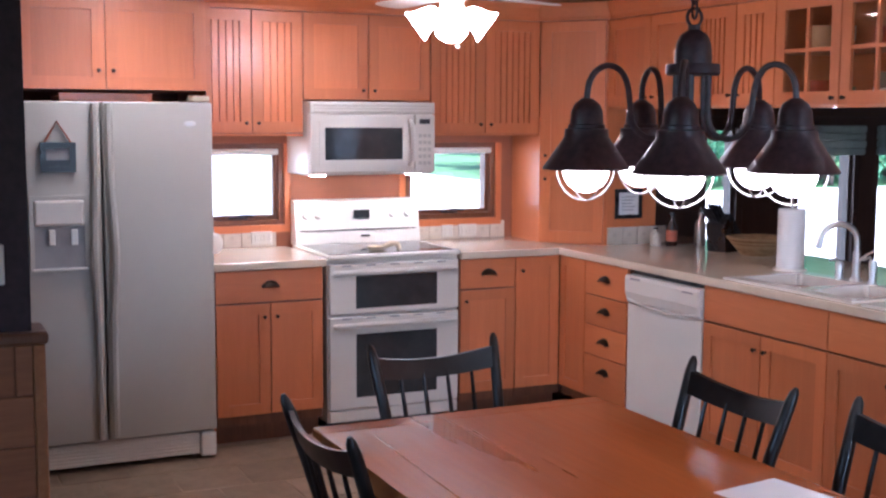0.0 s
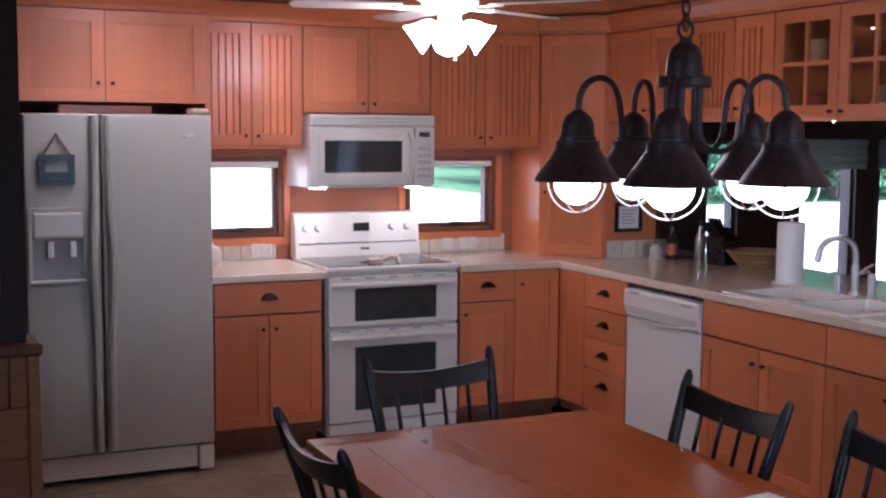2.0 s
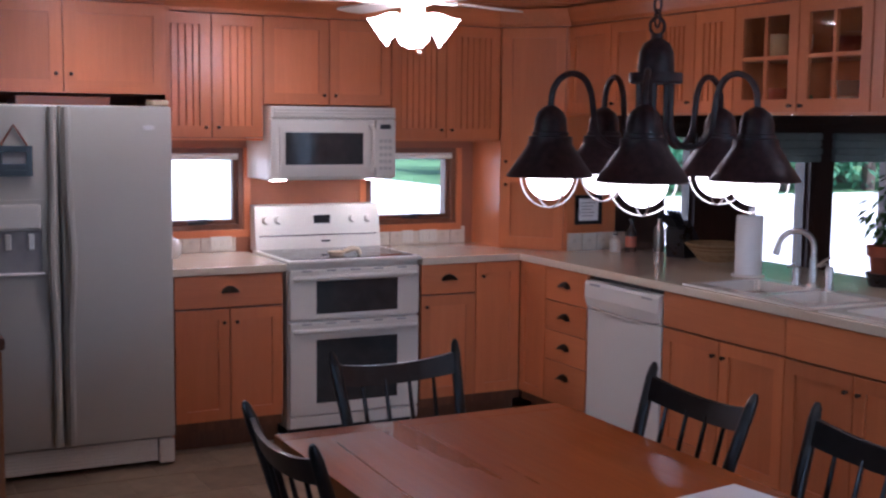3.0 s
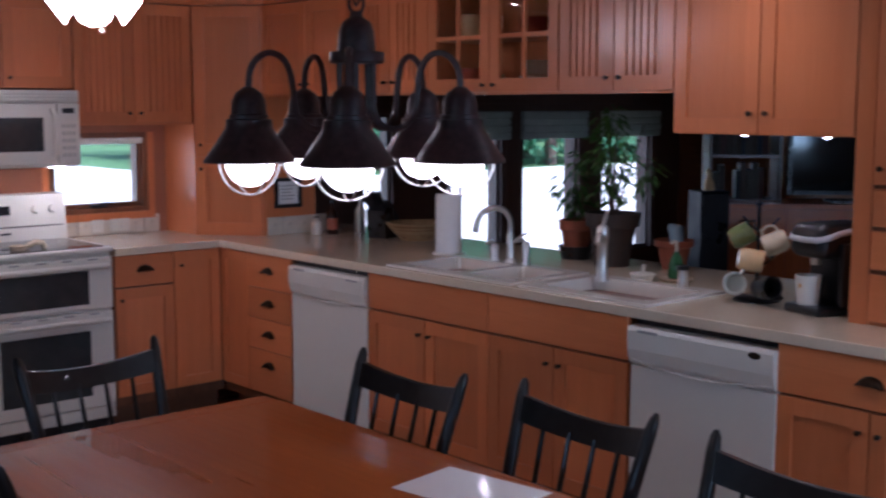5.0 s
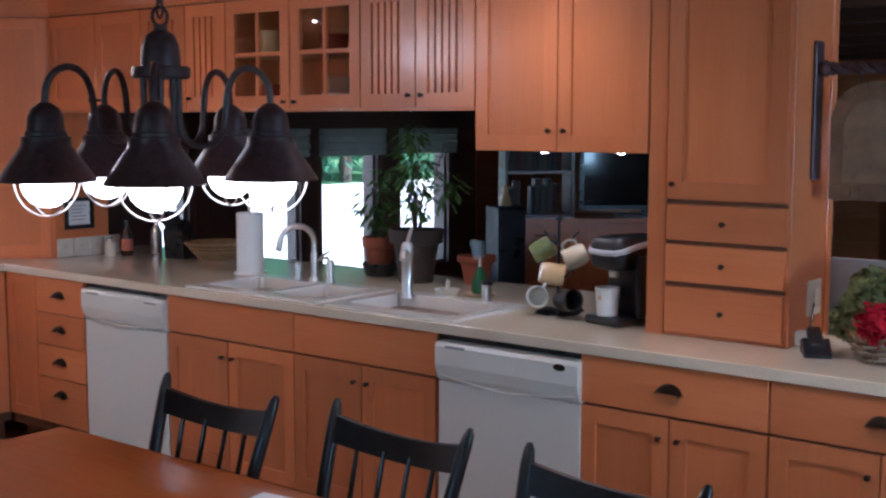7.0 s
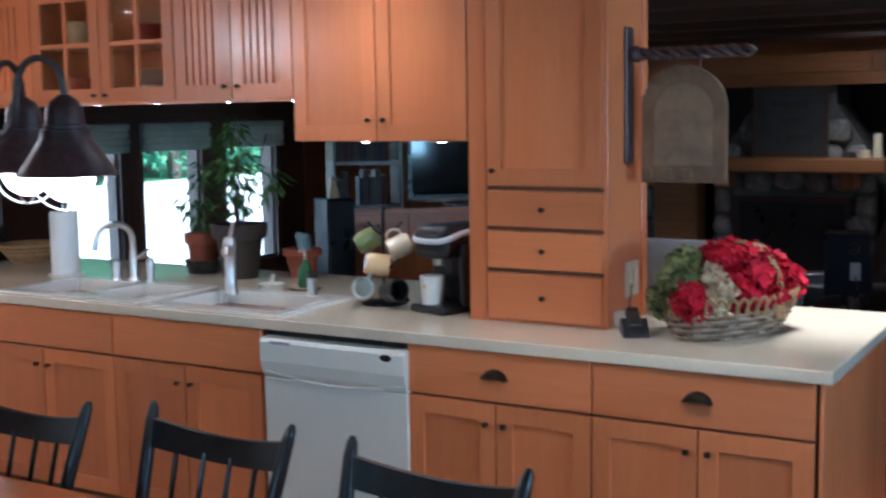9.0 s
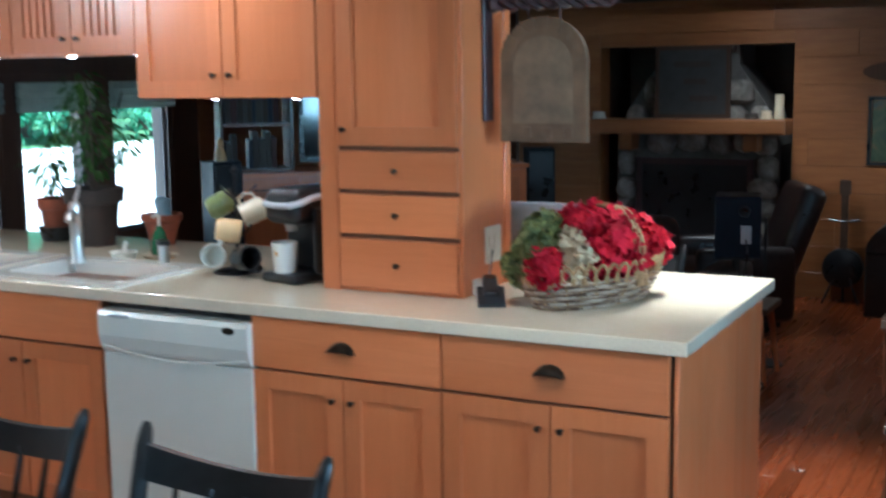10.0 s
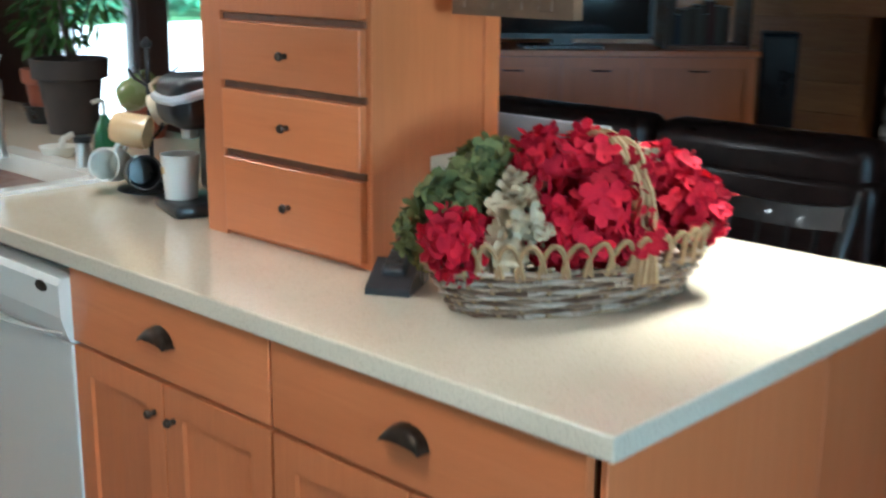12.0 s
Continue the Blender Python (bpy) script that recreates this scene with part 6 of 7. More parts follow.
def trinket(x, y, z, h, r, mat, label, name="candle"):
    t = thing(name, pose(x, y, z), label, "ornament", "mantel ornaments")
    part("body", lathe(bmesh.new(), [(0.0, 0.0), (r, 0.0), (r * 1.05, h * 0.1), (r * 0.85, h * 0.55), (r * 0.9, h * 0.95), (r * 0.5, h), (0.0, h)], 14), mat, t, "", True)


trinket(EAST - 0.12, 1.87, 1.247, 0.17, 0.035, M_cream, "cream pillar candle on the mantel")
trinket(EAST - 0.14, 1.95, 1.247, 0.06, 0.04, M_cream, "small pale shell on the mantel", "shell")
trinket(EAST - 0.12, 2.06, 1.247, 0.04, 0.05, M_clay, "small stone on the mantel", "pebble")
trinket(EAST - 0.14, 3.16, 1.247, 0.05, 0.05, M_white, "small white dish on the mantel", "dish")
for (y, h) in ((3.36, 0.34), (3.47, 0.10)):
    t = thing("wooden_tree", pose(EAST - 0.10, y, 1.247), "white painted wooden tree ornament on the mantel", "ornament", "mantel ornaments")
    for k in range(3):
        part("tier", prism(bmesh.new(), [(-0.07 + 0.014 * k, h * 0.12 + h * 0.27 * k), (0.07 - 0.014 * k, h * 0.12 + h * 0.27 * k), (0.0, h * 0.5 + h * 0.25 * k)], -0.015 - 0.001 * k, 0.015 + 0.001 * k, Matrix(((0, 0, 1, 0), (1, 0, 0, 0), (0, 1, 0, 0), (0, 0, 0, 1)))), M_paper, t)
    part("trunk", B(-0.012, 0.012, -0.015, 0.015, 0, h * 0.14), M_paper, t)

# corner media unit
tvm = pose(7.85, 4.20, 0, 0, 0, -45)
un = thing("media_cabinet", tvm, "long maple media cabinet set across the corner", "cabinet")
part("body", B(-1.05, 1.05, 0.0, 0.50, 0.06, 0.93), M_wood, un)
part("plinth", B(-1.02, 1.02, 0.03, 0.48, 0.0, 0.06), M_wooddark, un)
part("top", B(-1.07, 1.07, -0.02, 0.51, 0.93, 0.96, 0.004), M_woodh, un)
for a, b, lo in ((-1.05, -0.55, 0.08), (-0.55, -0.02, 0.47), (-0.02, 0.42, 0.47), (0.42, 1.05, 0.08)):
    d = shaker(un, a, b, lo, 0.925)
    part("pull", tube(bmesh.new(), [((a + b) / 2 - 0.05, -0.019, 0.85), ((a + b) / 2 - 0.045, -0.035, 0.85), ((a + b) / 2 + 0.045, -0.035, 0.85), ((a + b) / 2 + 0.05, -0.019, 0.85)], 0.005, 6), M_bronze, d)
# Black sheets on the closed front stand in for the bays' inner shade.
for a, b in ((-0.53, -0.04), (0.0, 0.40)):
    part("open_bay", B(a, b, -0.004, -0.001, 0.12, 0.45), M_black, un, "black sheet standing in for the shade in an open bay")
tv = thing("television", tvm @ pose(0.0, 0.16, 0.96), "flat black television reflecting the windows", "television")
part("screen", B(-0.485, 0.485, -0.008, 0.0, 0.075, 0.61), M_screen, tv, "dark glossy screen")
part("bezel", ring(-0.51, 0.51, 0.05, 0.635, 0.026, -0.016, 0.03, 0.003), M_black, tv)
part("back", B(-0.48, 0.48, 0.0, 0.06, 0.08, 0.60, 0.01), M_black, tv)
part("stand", prism(bmesh.new(), [(-0.22, -0.10), (0.22, -0.10), (0.24, 0.10), (-0.24, 0.10)], 0.0, 0.016), M_black, tv)
part("neck", B(-0.06, 0.06, 0.0, 0.04, 0.016, 0.08), M_black, tv)
hut = thing("shelf_unit", tvm @ pose(0.80, 0.10, 0.96), "open wooden shelves with books and glassware beside the television", "shelves")
for x in (-0.24, 0.22):
    part("side", B(x, x + 0.02, 0.0, 0.30, 0.0, 1.05), M_beam, hut)
for z in (0.0, 0.30, 0.60, 1.03):
    part("shelf", B(-0.22, 0.22, 0.0, 0.30, z, z + 0.02), M_wooddark, hut)
hut2 = copy_thing(hut, tvm @ pose(-0.80, 0.10, 0.96))
tagged(hut2, "open wooden shelves with books beside the television", "shelves")
M_books = [plain("book_%d" % k, c, 0.6) for k, c in enumerate(((0.05, 0.03, 0.02), (0.015, 0.02, 0.035), (0.06, 0.015, 0.01), (0.07, 0.06, 0.045)))]
for ux in (0.80, -0.80):
    for z in (0.02, 0.32, 0.62):
        x = ux - 0.20
        while x < ux + 0.12:
            w, h = rng.uniform(0.02, 0.045), rng.uniform(0.16, 0.25)
            b = thing("book", tvm @ pose(x, 0.16, 0.96 + z), "upright book on the wooden shelf", "book", "books on the shelves")
            part("cover", B(0, w, 0, 0.14, 0, h, 0.002), rng.choice(M_books), b)
            part("page_block", B(0.003, w - 0.003, 0.004, 0.136, h, h + 0.001), M_paper, b)
            x += w + 0.002
            if rng.random() < 0.2:
                x += 0.07
M_bluespk = plain("blue_black_gloss", (0.007, 0.011, 0.018), 0.45, vary=0.2, relief=0.0)
M_bluespk.node_tree.nodes["Principled BSDF"].inputs["Specular IOR Level"].default_value = 0.15


def tower_speaker(m, label):
    t = thing("floor_speaker", m, label, "speaker", "floor speakers")
    part("cabinet", B(-0.10, 0.10, 0.0, 0.22, 0.03, 1.05, 0.006), M_bluespk, t)
    part("grille", B(-0.09, 0.09, -0.015, -0.001, 0.06, 1.03, 0.004), M_black, t, "black cloth grille")
    part("base", B(-0.15, 0.15, -0.03, 0.32, 0.0, 0.03, 0.006), M_black, t)


tower_speaker(pose(7.05, 4.85, 0, 0, 0, -30), "tall dark floor speaker beside the media cabinet")
tower_speaker(pose(8.78, 3.42, 0, 0, 0, -60), "tall dark floor speaker near the fireplace")
fig = thing("figurine", pose(7.08, 4.93, 1.051), "small pale figurine standing on the speaker", "ornament")
part("figurine_body", lathe(bmesh.new(), [(0.0, 0.0), (0.04, 0.0), (0.035, 0.05), (0.018, 0.09), (0.024, 0.12), (0.0, 0.15)], 12), M_tan, fig, "", True)

so = thing("sofa", pose(6.75, 2.60, 0, 0, 0, 90), "dark brown leather sofa seen from behind", "sofa")
for k in range(2):
    x = -0.87 + 0.87 * k
    part("back_cushion", B(x + 0.01, x + 0.86, 0.25, 0.47, 0.42, 0.90, 0.07, 4), M_leather, so, "", True)
    part("seat_cushion", B(x + 0.01, x + 0.86, -0.40, 0.25, 0.28, 0.46, 0.05, 3), M_leather, so, "", True)
part("back_frame", B(-0.88, 0.88, 0.36, 0.48, 0.06, 0.78, 0.04, 3), M_leather, so, "", True)
part("base", B(-0.88, 0.88, -0.38, 0.40, 0.06, 0.29, 0.03, 2), M_leather, so, "", True)
for s in (-1, 1):
    part("arm", B(s * 0.88, s * 1.06, -0.42, 0.44, 0.06, 0.62, 0.06, 4), M_leather, so, "", True)
rc = thing("recliner", pose(8.40, 1.97, 0, 0, 0, 28) @ Matrix.Diagonal((0.80, 0.80, 0.86, 1)), "dark brown leather recliner near the fireplace", "armchair")
bm = B(-0.30, 0.30, 0.0, 0.20, 0.0, 0.72, 0.07, 4)
bk2 = part("backrest", bm, M_leather, rc, "tufted tall backrest", True)
bk2.matrix_basis = pose(0, -0.42, 0.30, 22, 0, 0)
part("seat", B(-0.30, 0.30, -0.35, 0.35, 0.22, 0.46, 0.06, 3), M_leather, rc, "", True)
for s in (-1, 1):
    part("arm", B(s * 0.30, s * 0.44, -0.40, 0.36, 0.06, 0.60, 0.06, 3), M_leather, rc, "", True)
part("base", B(-0.28, 0.28, -0.33, 0.33, 0.0, 0.22), M_black, rc)
st = thing("wooden_stool", pose(7.05, 1.56, 0), "small light wooden stool beside the sofa", "stool")
part("seat", B(-0.17, 0.17, -0.15, 0.15, 0.36, 0.395, 0.008, 2), M_oldwood, st)
for sx in (-1, 1):
    for sy in (-1, 1):
        part("leg", tube(bmesh.new(), [(sx * 0.12, sy * 0.10, 0.36), (sx * 0.16, sy * 0.14, 0.0)], [0.018, 0.013], 8), M_wood, st, "pale turned leg", True)
    part("stretcher", tube(bmesh.new(), [(sx * 0.145, -0.125, 0.14), (sx * 0.145, 0.125, 0.14)], 0.009, 8), M_wood, st)
ss = thing("speaker_stand", pose(6.83, 1.56, 0), "black metal speaker stand", "stand")
part("base_plate", B(-0.15, 0.15, -0.14, 0.14, 0.0, 0.02, 0.004), M_black, ss)
part("pole", rod(bmesh.new(), (0, 0, 0.02), (0, 0, 0.655), 0.022), M_black, ss)
part("top_plate", B(-0.09, 0.09, -0.09, 0.09, 0.655, 0.668), M_black, ss)
bs = thing("bookshelf_speaker", pose(6.86, 1.56, 0.668, 0, 0, 12), "dark blue-black speaker on a stand, seen from behind", "speaker")
part("cabinet", B(-0.13, 0.13, -0.11, 0.11, 0.0, 0.30, 0.006), M_bluespk, bs)
part("port", lathe(bmesh.new(), [(0.0, 0.002), (0.02, 0.002), (0.027, 0.006), (0.029, 0.0)], 16, Matrix.Translation((-0.13, -0.03, 0.23)) @ pose(0, 0, 0, 0, -90, 0)), M_black, bs)
part("terminal_plate", B(-0.136, -0.13, -0.065, -0.015, 0.07, 0.16, 0.002), M_greyplastic, bs, "grey terminal plate")
part("cable", tube(bmesh.new(), [(-0.136, -0.04, 0.09), (-0.17, -0.05, 0.04), (-0.14, -0.04, -0.05), (-0.10, -0.02, -0.14), (-0.13, 0.0, -0.10)], 0.004, 6), M_black, bs)
mg = thing("tin_mug", pose(6.98, 1.66, 0.396), "striped metal mug standing on the stool", "mug")
part("cup", lathe(bmesh.new(), [(0.0, 0.003), (0.042, 0.003), (0.045, 0.11), (0.048, 0.11), (0.044, 0.0), (0.0, 0.0)], 18), M_tan, mg, "", True)
part("handle", tube(bmesh.new(), [(-0.045, 0, 0.09), (-0.07, 0, 0.08), (-0.07, 0, 0.04), (-0.045, 0, 0.03)], 0.005, 6), M_tan, mg, "", True)
pp2 = thing("music_stand", pose(7.35, 1.53, 0), "slim black stand holding a white folded sheet", "stand")
part("pole", rod(bmesh.new(), (0, 0, 0.01), (0, 0, 0.80), 0.008), M_black, pp2)
part("foot_plate", lathe(bmesh.new(), [(0.0, 0.012), (0.10, 0.010), (0.11, 0.0), (0.0, 0.0)], 18), M_black, pp2)
part("sheet", prism(bmesh.new(), [(0.0, 0.0), (0.0, 0.11), (-0.08, 0.0)], -0.006, 0.006, pose(-0.01, 0.05, 0.76, 90, 0, -70)), M_paper, pp2, "white folded sheet")

# things along the pine wall
bj = thing("banjo", pose(EAST - 0.10, 1.42, 0.10), "dark banjo leaning on a stand by the wall", "banjo")
part("drum", lathe(bmesh.new(), [(0.0, -0.03), (0.125, -0.03), (0.135, -0.02), (0.135, 0.035), (0.12, 0.045), (0.0, 0.045)], 24, Matrix.Translation((0, 0, 0.14)) @ pose(0, 0, 0, 0, -90, 0)), M_black, bj, "", True)
part("neck", B(-0.03, 0.01, -0.022, 0.022, 0.26, 0.64, 0.004), M_beam, bj)
part("peghead", B(-0.03, 0.008, -0.035, 0.035, 0.64, 0.74, 0.006), M_beam, bj)
for s in (-1, 1):
    part("stand_leg", tube(bmesh.new(), [(-0.02, s * 0.03, 0.12), (-0.10, s * 0.12, -0.10)], 0.009, 6), M_black, bj)
part("stand_yoke", tube(bmesh.new(), [(-0.02, -0.10, 0.47), (-0.03, 0.0, 0.46), (-0.02, 0.10, 0.47)], 0.008, 6), M_black, bj)
part("stand_post", tube(bmesh.new(), [(0.02, 0.0, -0.10), (0.01, 0.0, 0.47)], 0.010, 6), M_black, bj)
bst = thing("storage_trunk", pose(EAST - 0.30, 0.86, 0), "round-topped black trunk against the pine wall", "trunk")
part("chest", B(-0.26, 0.26, -0.36, 0.36, 0.0, 0.42, 0.01), M_chair, bst)
part("lid", prism(bmesh.new(), [(0.36 * math.cos(radians(a)), 0.42 + 0.24 * math.sin(radians(a))) for a in range(0, 181, 15)], -0.262, 0.262, Matrix(((0, 0, 1, 0), (1, 0, 0, 0), (0, 1, 0, 0), (0, 0, 0, 1)))), M_chair, bst, "", True)
part("latch", B(-0.275, -0.262, -0.04, 0.04, 0.36, 0.46, 0.003), M_bronze, bst)


def map_mat():
    m, n, l, b = shader("painted_map", 0.15)
    v = coords(n, l, (1, 1, 1))
    c = ramp(n, l, tex(n, l, v, 3.2, 5, 0.6, 1.5), [(0.35, (0.06, 0.085, 0.085)), (0.46, (0.075, 0.10, 0.065)), (0.55, (0.10, 0.125, 0.075)), (0.62, (0.16, 0.125, 0.075)), (0.72, (0.085, 0.12, 0.115))]).outputs[0]
    l.new(c, b.inputs["Base Color"])
    return m


mp2 = thing("framed_map", pose(EAST - 0.002, 0.935, 0.935), "large framed green map behind glass on the pine wall", "picture")
part("frame", ring(-0.37, 0.37, 0.0, 0.46, 0.022, -0.022, 0.0, 0.003), M_black, mp2).matrix_basis = pose(0, 0, 0, 0, 0, -90)
part("map_print", B(-0.012, -0.001, -0.345, 0.345, 0.024, 0.436), map_mat(), mp2, "green and blue map print")
pc2 = thing("framed_photo", pose(EAST - 0.06, 0.91, 0.662), "small framed landscape leaning on the trunk", "picture")
part("frame", ring(-0.15, 0.15, 0.0, 0.23, 0.022, -0.016, 0.0, 0.002), M_black, pc2).matrix_basis = pose(0, 0, 0, 0, 0, -90)
part("mat_board", B(-0.010, -0.001, -0.13, 0.13, 0.022, 0.208), M_paper, pc2)
part("photo", B(-0.012, -0.010, -0.085, 0.085, 0.055, 0.165), M_bluespk, pc2, "dark landscape photo")
outlet(pose(EAST, 1.39, 1.0, 0, 0, -90), 2, "white double switch plate on the pine wall")
orn = thing("wall_plaque", pose(EAST - 0.001, 1.13, 1.56), "oval wooden plaque on the pine wall", "ornament")
part("board", prism(bmesh.new(), [(0.22 * math.cos(radians(a)), 0.065 * math.sin(radians(a))) for a in range(0, 360, 20)], -0.02, 0.0, Matrix(((0, 0, 1, 0), (1, 0, 0, 0), (0, 1, 0, 0), (0, 0, 0, 1)))), M_windsor, orn)
part("emblem", B(-0.026, -0.02, -0.02, 0.02, -0.045, 0.045, 0.006), M_iron, orn)

# second dining table with windsor chairs
TZ = 0.69
ot = thing("long_table", pose(5.36, 0.695, 0), "long old dark wooden dining table", "table")
for k in range(6):
    part("top_board", B(0.0, 2.15, -0.99 + 0.165 * k + 0.0008, -0.99 + 0.165 * (k + 1) - 0.0008, TZ - 0.03, TZ, 0.001), M_oldwood, ot)
part("apron", B(0.08, 2.07, -0.08, -0.055, TZ - 0.13, TZ - 0.032), M_oldwood, ot)
part("apron", B(0.06, 0.08, -0.92, -0.055, TZ - 0.13, TZ - 0.032), M_oldwood, ot)
for x in (0.55, 2.03):
    for y in (-0.22, -0.85):
        part("leg", B(x - 0.04, x + 0.04, y - 0.04, y + 0.04, 0, TZ - 0.032, 0.004), M_oldwood, ot)
bx = thing("low_bench", pose(5.95, 0.60, 0), "low old wooden bench pushed under the long table", "bench")
part("plank", B(-0.35, 1.0, -0.12, 0.10, 0.20, 0.235, 0.006), M_oldwood, bx)
for x in (-0.25, 0.88):
    part("leg", B(x - 0.02, x + 0.02, -0.10, 0.08, 0, 0.20), M_oldwood, bx)


def windsor(m, label):
    c = thing("windsor_chair", m, label, "chair", "windsor chairs")
    S, T = 0.395, 0.800
    part("seat", lathe(bmesh.new(), [(0.0, S - 0.006), (0.14, S), (0.19, S - 0.004), (0.195, S - 0.018), (0.15, S - 0.035), (0.0, S - 0.035)], 24), M_windsor, c, "", True)
    arcp = [(-0.19, 0.12, S - 0.01)] + [(0.185 * math.cos(radians(a)), 0.15 + 0.09 * ((T - 0.13 + 0.13 * math.sin(radians(a)) - S) / (T - S)), T - 0.15 + 0.15 * math.sin(radians(a))) for a in range(180, -1, -15)] + [(0.19, 0.12, S - 0.01)]
    part("hoop", tube(bmesh.new(), arcp, 0.0115, 8), M_windsor, c, "bent hoop back", True)
    for k in range(7):
        u = -0.75 + 0.25 * k
        zt = T - 0.15 + 0.15 * math.sqrt(max(0, 1 - u * u))
        part("spindle", tube(bmesh.new(), [(u * 0.15, 0.145, S - 0.005), (u * 0.185, 0.15 + 0.09 * (zt - S) / (T - S), zt)], [0.0065, 0.0055], 6), M_windsor, c, "", True)
    for sx in (-1, 1):
        for sy in (-1, 1):
            pts = [(sx * (0.11 + 0.065 * u), sy * (0.10 + 0.075 * u), (S - 0.02) * (1 - u)) for u in (0, 0.15, 0.25, 0.3, 0.36, 0.55, 0.62, 0.68, 0.85, 1.0)]
            part("leg", tube(bmesh.new(), pts, [0.011, 0.013, 0.019, 0.012, 0.02, 0.021, 0.012, 0.018, 0.014, 0.010], 10), M_windsor, c, "turned leg", True)
        part("stretcher", tube(bmesh.new(), [(sx * 0.145, -0.14, 0.13), (sx * 0.145, 0.0, 0.13), (sx * 0.145, 0.14, 0.13)], [0.007, 0.011, 0.007], 8), M_windsor, c, "", True)
    part("stretcher", tube(bmesh.new(), [(-0.145, 0, 0.13), (0, 0, 0.13), (0.145, 0, 0.13)], [0.007, 0.011, 0.007], 8), M_windsor, c, "", True)
    return c


wch = windsor(pose(5.62, 0.495, 0, 0, 0, 90), "brown hoop-back windsor chair at the long table")
w2c = copy_thing(wch, pose(7.10, 0.46, 0.0, 0, 0, -90))
w2c.scale = (1.18, 1.18, 1.18)
rng = random.Random(9)
vase = thing("vase", pose(6.55, 0.20, TZ), "glass vase with pale flowers on the long table", "vase")
part("jar", lathe(bmesh.new(), [(0.0, 0.0), (0.05, 0.0), (0.06, 0.08), (0.04, 0.16), (0.05, 0.19), (0.0, 0.18)], 18), M_darkglass, vase, "", True)
bm = bmesh.new()
leaf_cloud(bm, rng, (0, 0, 0.30), (0.10, 0.10, 0.12), 140, 0.05, 0.0)
part("bouquet", bm, M_creampetal, vase, "pale yellow flowers")
for k in range(3):
    b = thing("book", pose(6.0, 0.15, TZ + 0.032 * k, 0, 0, 6 * k), "thick book lying in a pile on the long table", "book", "books on the long table")
    part("cover", B(-0.10, 0.10, -0.13, 0.13, 0.0, 0.031, 0.003), M_books[k], b)
    part("page_block", B(-0.101, -0.10, -0.125, 0.125, 0.004, 0.027), M_paper, b)
bl = thing("black_bin", pose(6.9, -0.2, 0), "dark box standing under the long table", "box")
part("bin", B(-0.3, 0.3, -0.25, 0.25, 0, 0.45, 0.01), M_black, bl)
part("lid", B(-0.31, 0.31, -0.26, 0.26, 0.45, 0.47, 0.005), M_black, bl)
pl2 = thing("pendant_lamp", pose(8.6, 0.45, 0), "black pendant lamp with a bright bulb over the far table", "lamp")
part("cord", rod(bmesh.new(), (0, 0, 1.50), (0, 0, CEIL), 0.005), M_iron, pl2)
part("shade", lathe(bmesh.new(), [(0.0, 1.52), (0.03, 1.51), (0.05, 1.46), (0.13, 1.38), (0.125, 1.38), (0.045, 1.45), (0.0, 1.47)], 22), M_iron, pl2, "", True)
bm = bmesh.new()
bmesh.ops.create_uvsphere(bm, u_segments=14, v_segments=8, radius=0.045, matrix=Matrix.Translation((0, 0, 1.395)))
part("bulb", bm, M_puck, pl2, "lit bulb", True)

# ---- outdoors ----
struct("ground", B(-250, 250, -250, 400, -0.6, -0.35), M_grass, "lawn running out to the trees")
struct("ground_driveway", B(-70, 60, 8.5, 26.0, -0.35, -0.33), M_gravel, "pale gravel driveway")
struct("ground_driveway_west", B(-70, 17.0, 26.0, 75.0, -0.35, -0.332), M_gravel, "pale gravel yard")


def tree(x, y, h, seed, label="leafy green tree beyond the driveway"):
    rg3 = random.Random(seed)
    t = thing("tree", pose(x, y, -0.36), label, "tree", "trees beyond the drive")
    bm = tube(bmesh.new(), [(0, 0, 0), (0.1, 0, h * 0.3), (0.0, 0.1, h * 0.6), (0.1, 0.0, h * 0.9)], [h * 0.028, h * 0.022, h * 0.014, h * 0.005], 8)
    part("trunk", bm, M_bark, t, "", True)
    bm = bmesh.new()
    for k in range(7):
        a, z0 = rg3.uniform(0, 6.28), h * rg3.uniform(0.25, 0.7)
        tube(bm, [(0.03, 0.03, z0), (h * 0.14 * math.cos(a), h * 0.14 * math.sin(a), z0 + h * 0.10), (h * 0.27 * math.cos(a), h * 0.27 * math.sin(a), z0 + h * 0.16)], [h * 0.010, h * 0.007, h * 0.003], 6)
    part("limb", bm, M_bark, t, "", True)
    bm = bmesh.new()
    for k in range(38):
        a, r, z = rg3.uniform(0, 6.28), h * 0.30 * rg3.random() ** 0.5, h * rg3.uniform(0.12, 0.98)
        r *= 1.1 - 0.6 * abs(z / h - 0.5)
        leaf_cloud(bm, rg3, (r * math.cos(a), r * math.sin(a), z), (h * 0.10, h * 0.10, h * 0.07), 60, h * 0.045, 0.1)
    part("crown", bm, M_treeleaf, t, "uneven leafy crown")


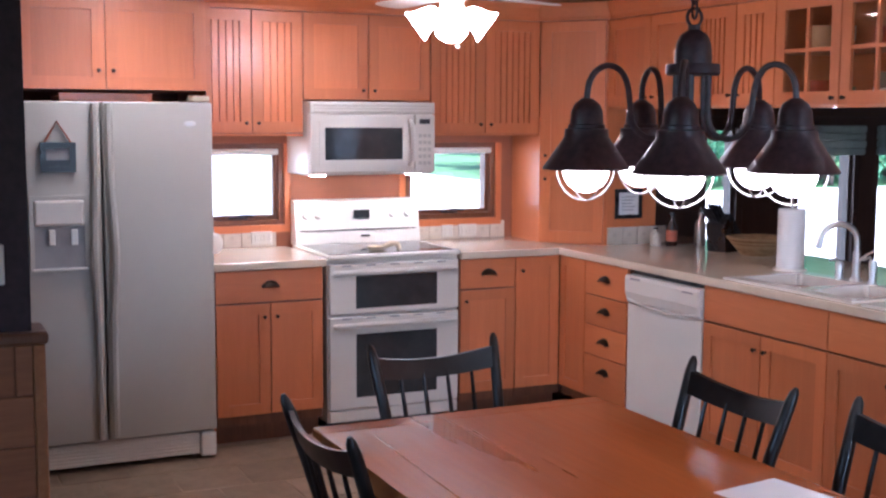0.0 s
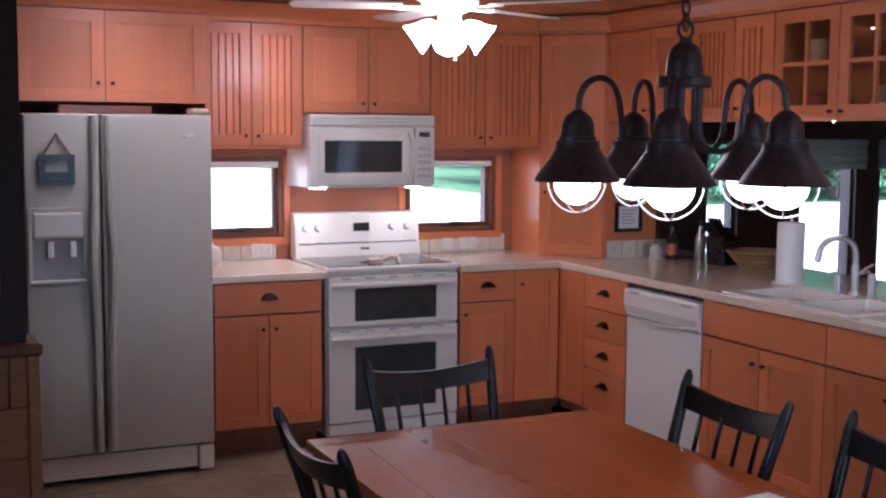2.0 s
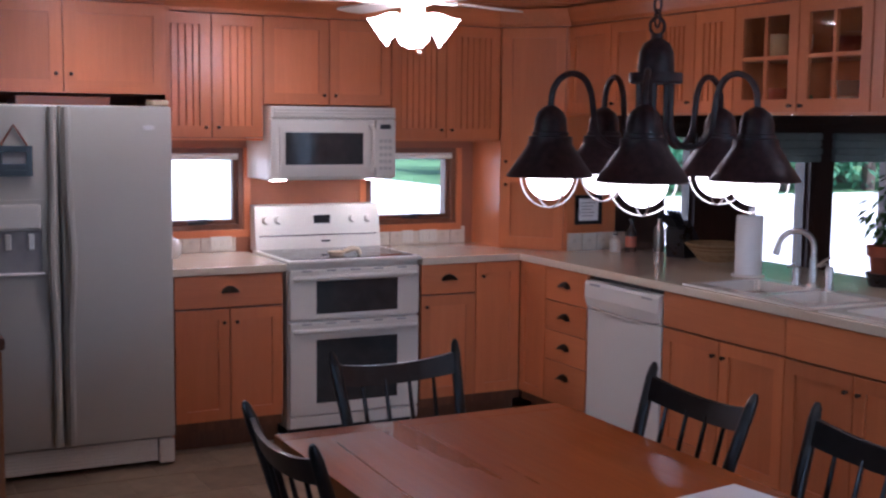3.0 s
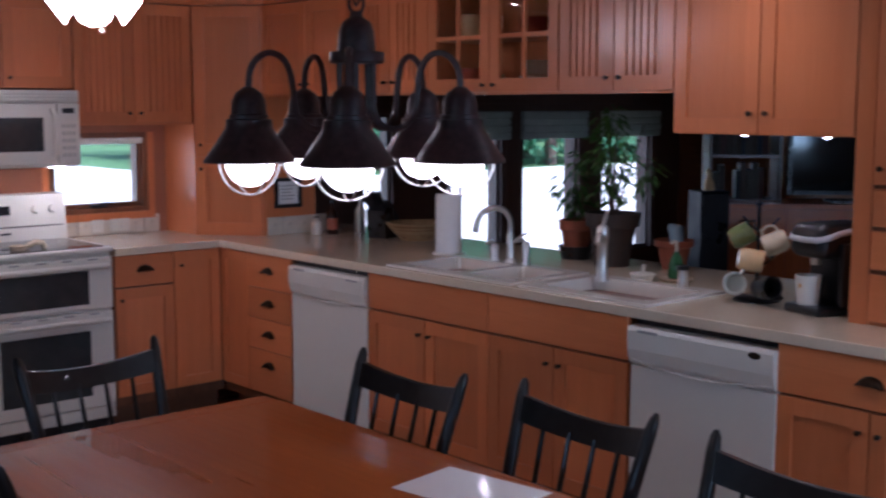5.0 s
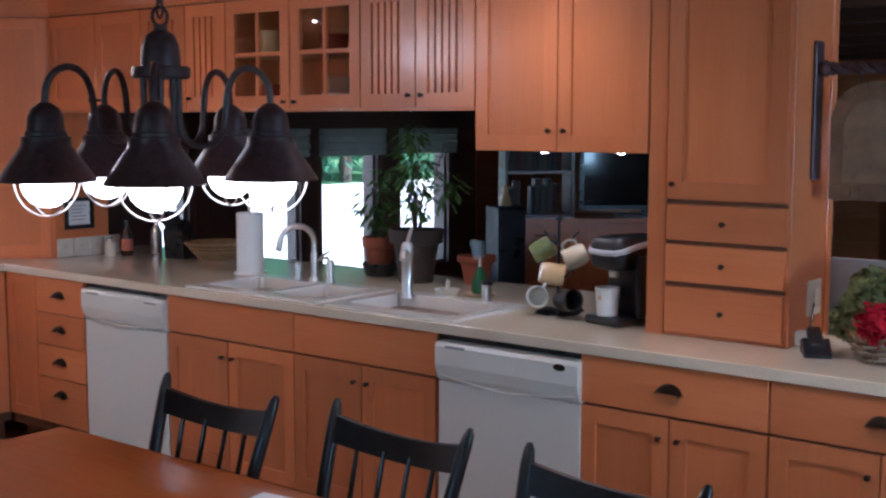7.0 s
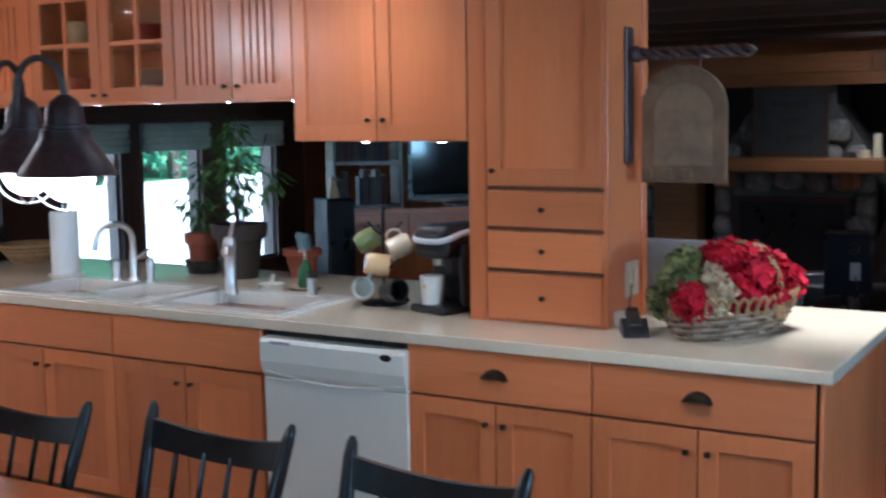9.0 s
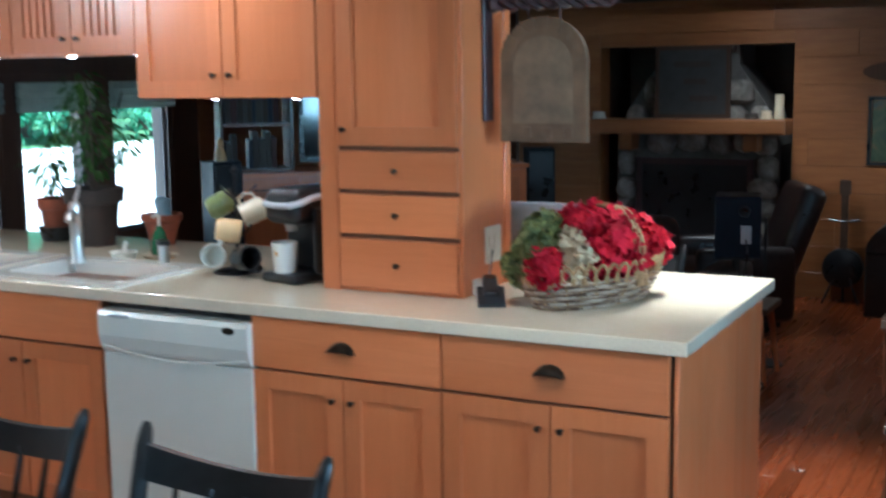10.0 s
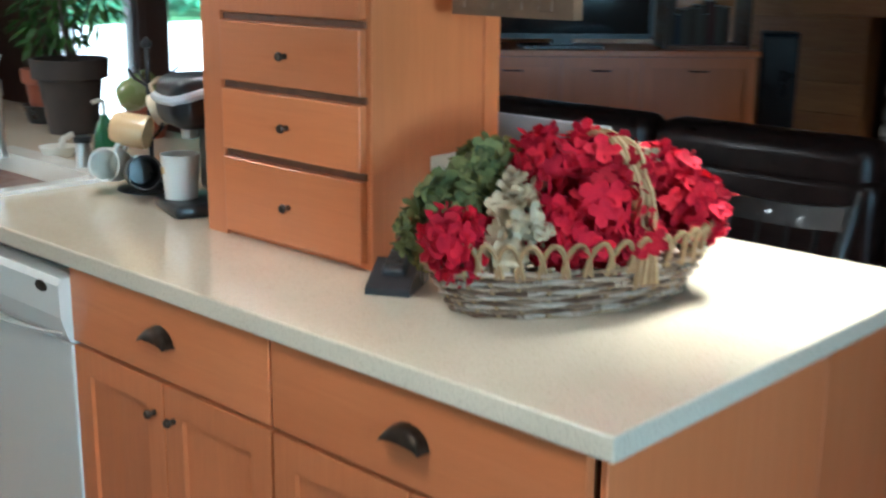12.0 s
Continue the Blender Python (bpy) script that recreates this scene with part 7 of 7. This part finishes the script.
for k, (x, y, h) in enumerate(((27, 36, 7), (28, 30, 8), (29, 27, 7), (31, 32, 9), (30, 28, 8), (34, 33, 9), (40, 30, 8), (46, 34, 9), (60, 36, 9), (33, 38, 10), (29, 40, 11), (37, 42, 11), (50, 42, 11), (8, 80, 10), (-6, 84, 11), (22, 82, 12), (54, 32, 8), (35, 25.5, 4), (42, 25.8, 4), (36, 50, 15), (43, 52, 16), (50, 54, 15), (57, 50, 16), (64, 48, 15), (30, 56, 15), (46, 47, 14), (70, 52, 16), (39, 46, 14), (20, 28, 6), (23, 28.5, 6), (26, 27.5, 6), (33, 28, 6), (38, 28, 6), (21, 33, 7), (24.5, 31.5, 8), (32, 31, 8), (37, 32, 8), (42, 33, 8), (22, 36, 9), (23, 39, 10))):
    tree(x, y, h, 60 + k)
hedge = bmesh.new()
rng = random.Random(2)
for k in range(110):
    leaf_cloud(hedge, rng, (17.5 + 0.3 * k + rng.uniform(-0.4, 0.4), 26.4 + rng.uniform(0, 1.5), 0.25 + rng.uniform(0, 0.8)), (0.7, 0.6, 0.6), 22, 0.3, 0.1)
tagged(part("hedge", hedge, M_treeleaf), "low leafy hedge along the driveway", "hedge", "", "stuff")

# ---- the many pieces ----
def pieces(name, parent, mesh, places):
    for x, y, z in places:
        o = new(name, mesh)
        o.parent = parent
        o.location = (x - parent.location.x, y - parent.location.y, z - parent.location.z)


def mesh_of(name, bm, material):
    me = bpy.data.meshes.new(name)
    bm.to_mesh(me)
    bm.free()
    me.materials.append(material)
    return me


T = 0.305
tile_me = mesh_of("tile", B(-T / 2 + 0.003, T / 2 - 0.003, -T / 2 + 0.003, T / 2 - 0.003, -0.006, 0.0, 0.0025), M_tile)
near, far = [], []
ys = [NORTH - T / 2 - T * k for k in range(29)]
for r, y in enumerate(ys):
    x = 3.6 - T / 2 + (0.5 * T if r % 2 else 0)
    while x > WEST:
        if x + T / 2 <= 3.6:
            (near if (y > 2.6 and x > 0.2) or (y > -0.7 and x > 0.5 and len(near) < 290) else far).append((x, y))
        x -= T
pieces("tile", floor_kitchen, tile_me, [(x, y, 0.0) for x, y in near[:300]])
bm = bmesh.new()
for x, y in far + near[300:]:
    box(bm, x - T / 2 + 0.003, x + T / 2 - 0.003, y - T / 2 + 0.003, y + T / 2 - 0.003, -0.006, 0.0)
rest = part("tile_field", bm, M_tile, floor_kitchen, "clay-coloured floor tiles")
rest["kind"] = "stuff"
PW, rng = 0.083, random.Random(5)
plank_me = {}
rest_bm, count = bmesh.new(), 0
for r in range(int((NORTH - SOUTH) / PW)):
    y, x = SOUTH + PW * (r + 0.5), 3.6 - rng.uniform(0, 0.9)
    while x < EAST:
        L = rng.choice((0.7, 1.0, 1.3, 1.6))
        a, b = max(x, 3.6), min(x + L, EAST)
        if b - a > 0.05:
            if -0.5 < y < 2.0 and count < 300 and abs(b - a - L) < 1e-6:
                if L not in plank_me:
                    plank_me[L] = mesh_of("plank", B(-L / 2 + 0.0008, L / 2 - 0.0008, -PW / 2 + 0.0008, PW / 2 - 0.0008, -0.012, 0.0, 0.0012), M_plank)
                pieces("plank", floor_living, plank_me[L], [((a + b) / 2, y, 0.0)])
                count += 1
            else:
                box(rest_bm, a + 0.0008, b - 0.0008, y - PW / 2 + 0.0008, y + PW / 2 - 0.0008, -0.012, 0.0)
        x += L
rest = part("plank_field", rest_bm, M_plank, floor_living, "red-brown hardwood planks")
rest["kind"] = "stuff"
# pine boards on the far wall
z = 0.0
while z < CEIL - 0.02:
    h = min(0.185, CEIL - z)
    for y0, y1 in ((SOUTH, FP0), (FP1, NORTH)) if z < FPTOP - 0.02 else ((SOUTH, NORTH),):
        y = y0
        while y < y1 - 0.01:
            e = min(y + rng.uniform(1.6, 2.6), y1)
            me = mesh_of("board", B(-0.012, -0.0005, -(e - y) / 2 + 0.001, (e - y) / 2 - 0.001, -h / 2 + 0.0015, h / 2 - 0.0015, 0.0025), M_pine)
            pieces("board", wall_east, me, [(EAST, (y + e) / 2, z + h / 2)])
            y = e
    z += 0.185
# wainscot planks on the partition
wains = bpy.data.objects["wainscot_partition"]
for k in range(6):
    z0, x = 0.155 * k, -0.6
    while x < 0.90:
        e = min(0.90, x + rng.uniform(0.4, 0.8))
        pieces("board", wains, mesh_of("board", B(-(e - x) / 2 + 0.0015, (e - x) / 2 - 0.0015, -0.010, -0.0005, -0.076, 0.076, 0.003), M_pinex), [((x + e) / 2, 3.79, z0 + 0.0775)])
        x = e
# backsplash tiles
bs2 = thing("backsplash", pose(0, NORTH, CZ), "row of cream square backsplash tiles", "backsplash", "", "structure")
sq = mesh_of("tile", B(-0.0475, 0.0475, -0.010, -0.0005, 0.001, 0.098, 0.0025), M_splash)
for x0, x1 in ((1.925, 2.48), (3.22, 3.85)):
    x = x0 + 0.05
    while x < x1 - 0.04:
        pieces("tile", bs2, sq, [(x, NORTH, CZ)])
        x += 0.0975
bs3 = thing("backsplash", pose(0, 5.670, CZ), "cream backsplash tiles beside the pantry", "backsplash", "", "structure")
for k in range(4):
    pieces("tile", bs3, sq, [(4.165 + 0.0975 * k, 5.670, CZ)])
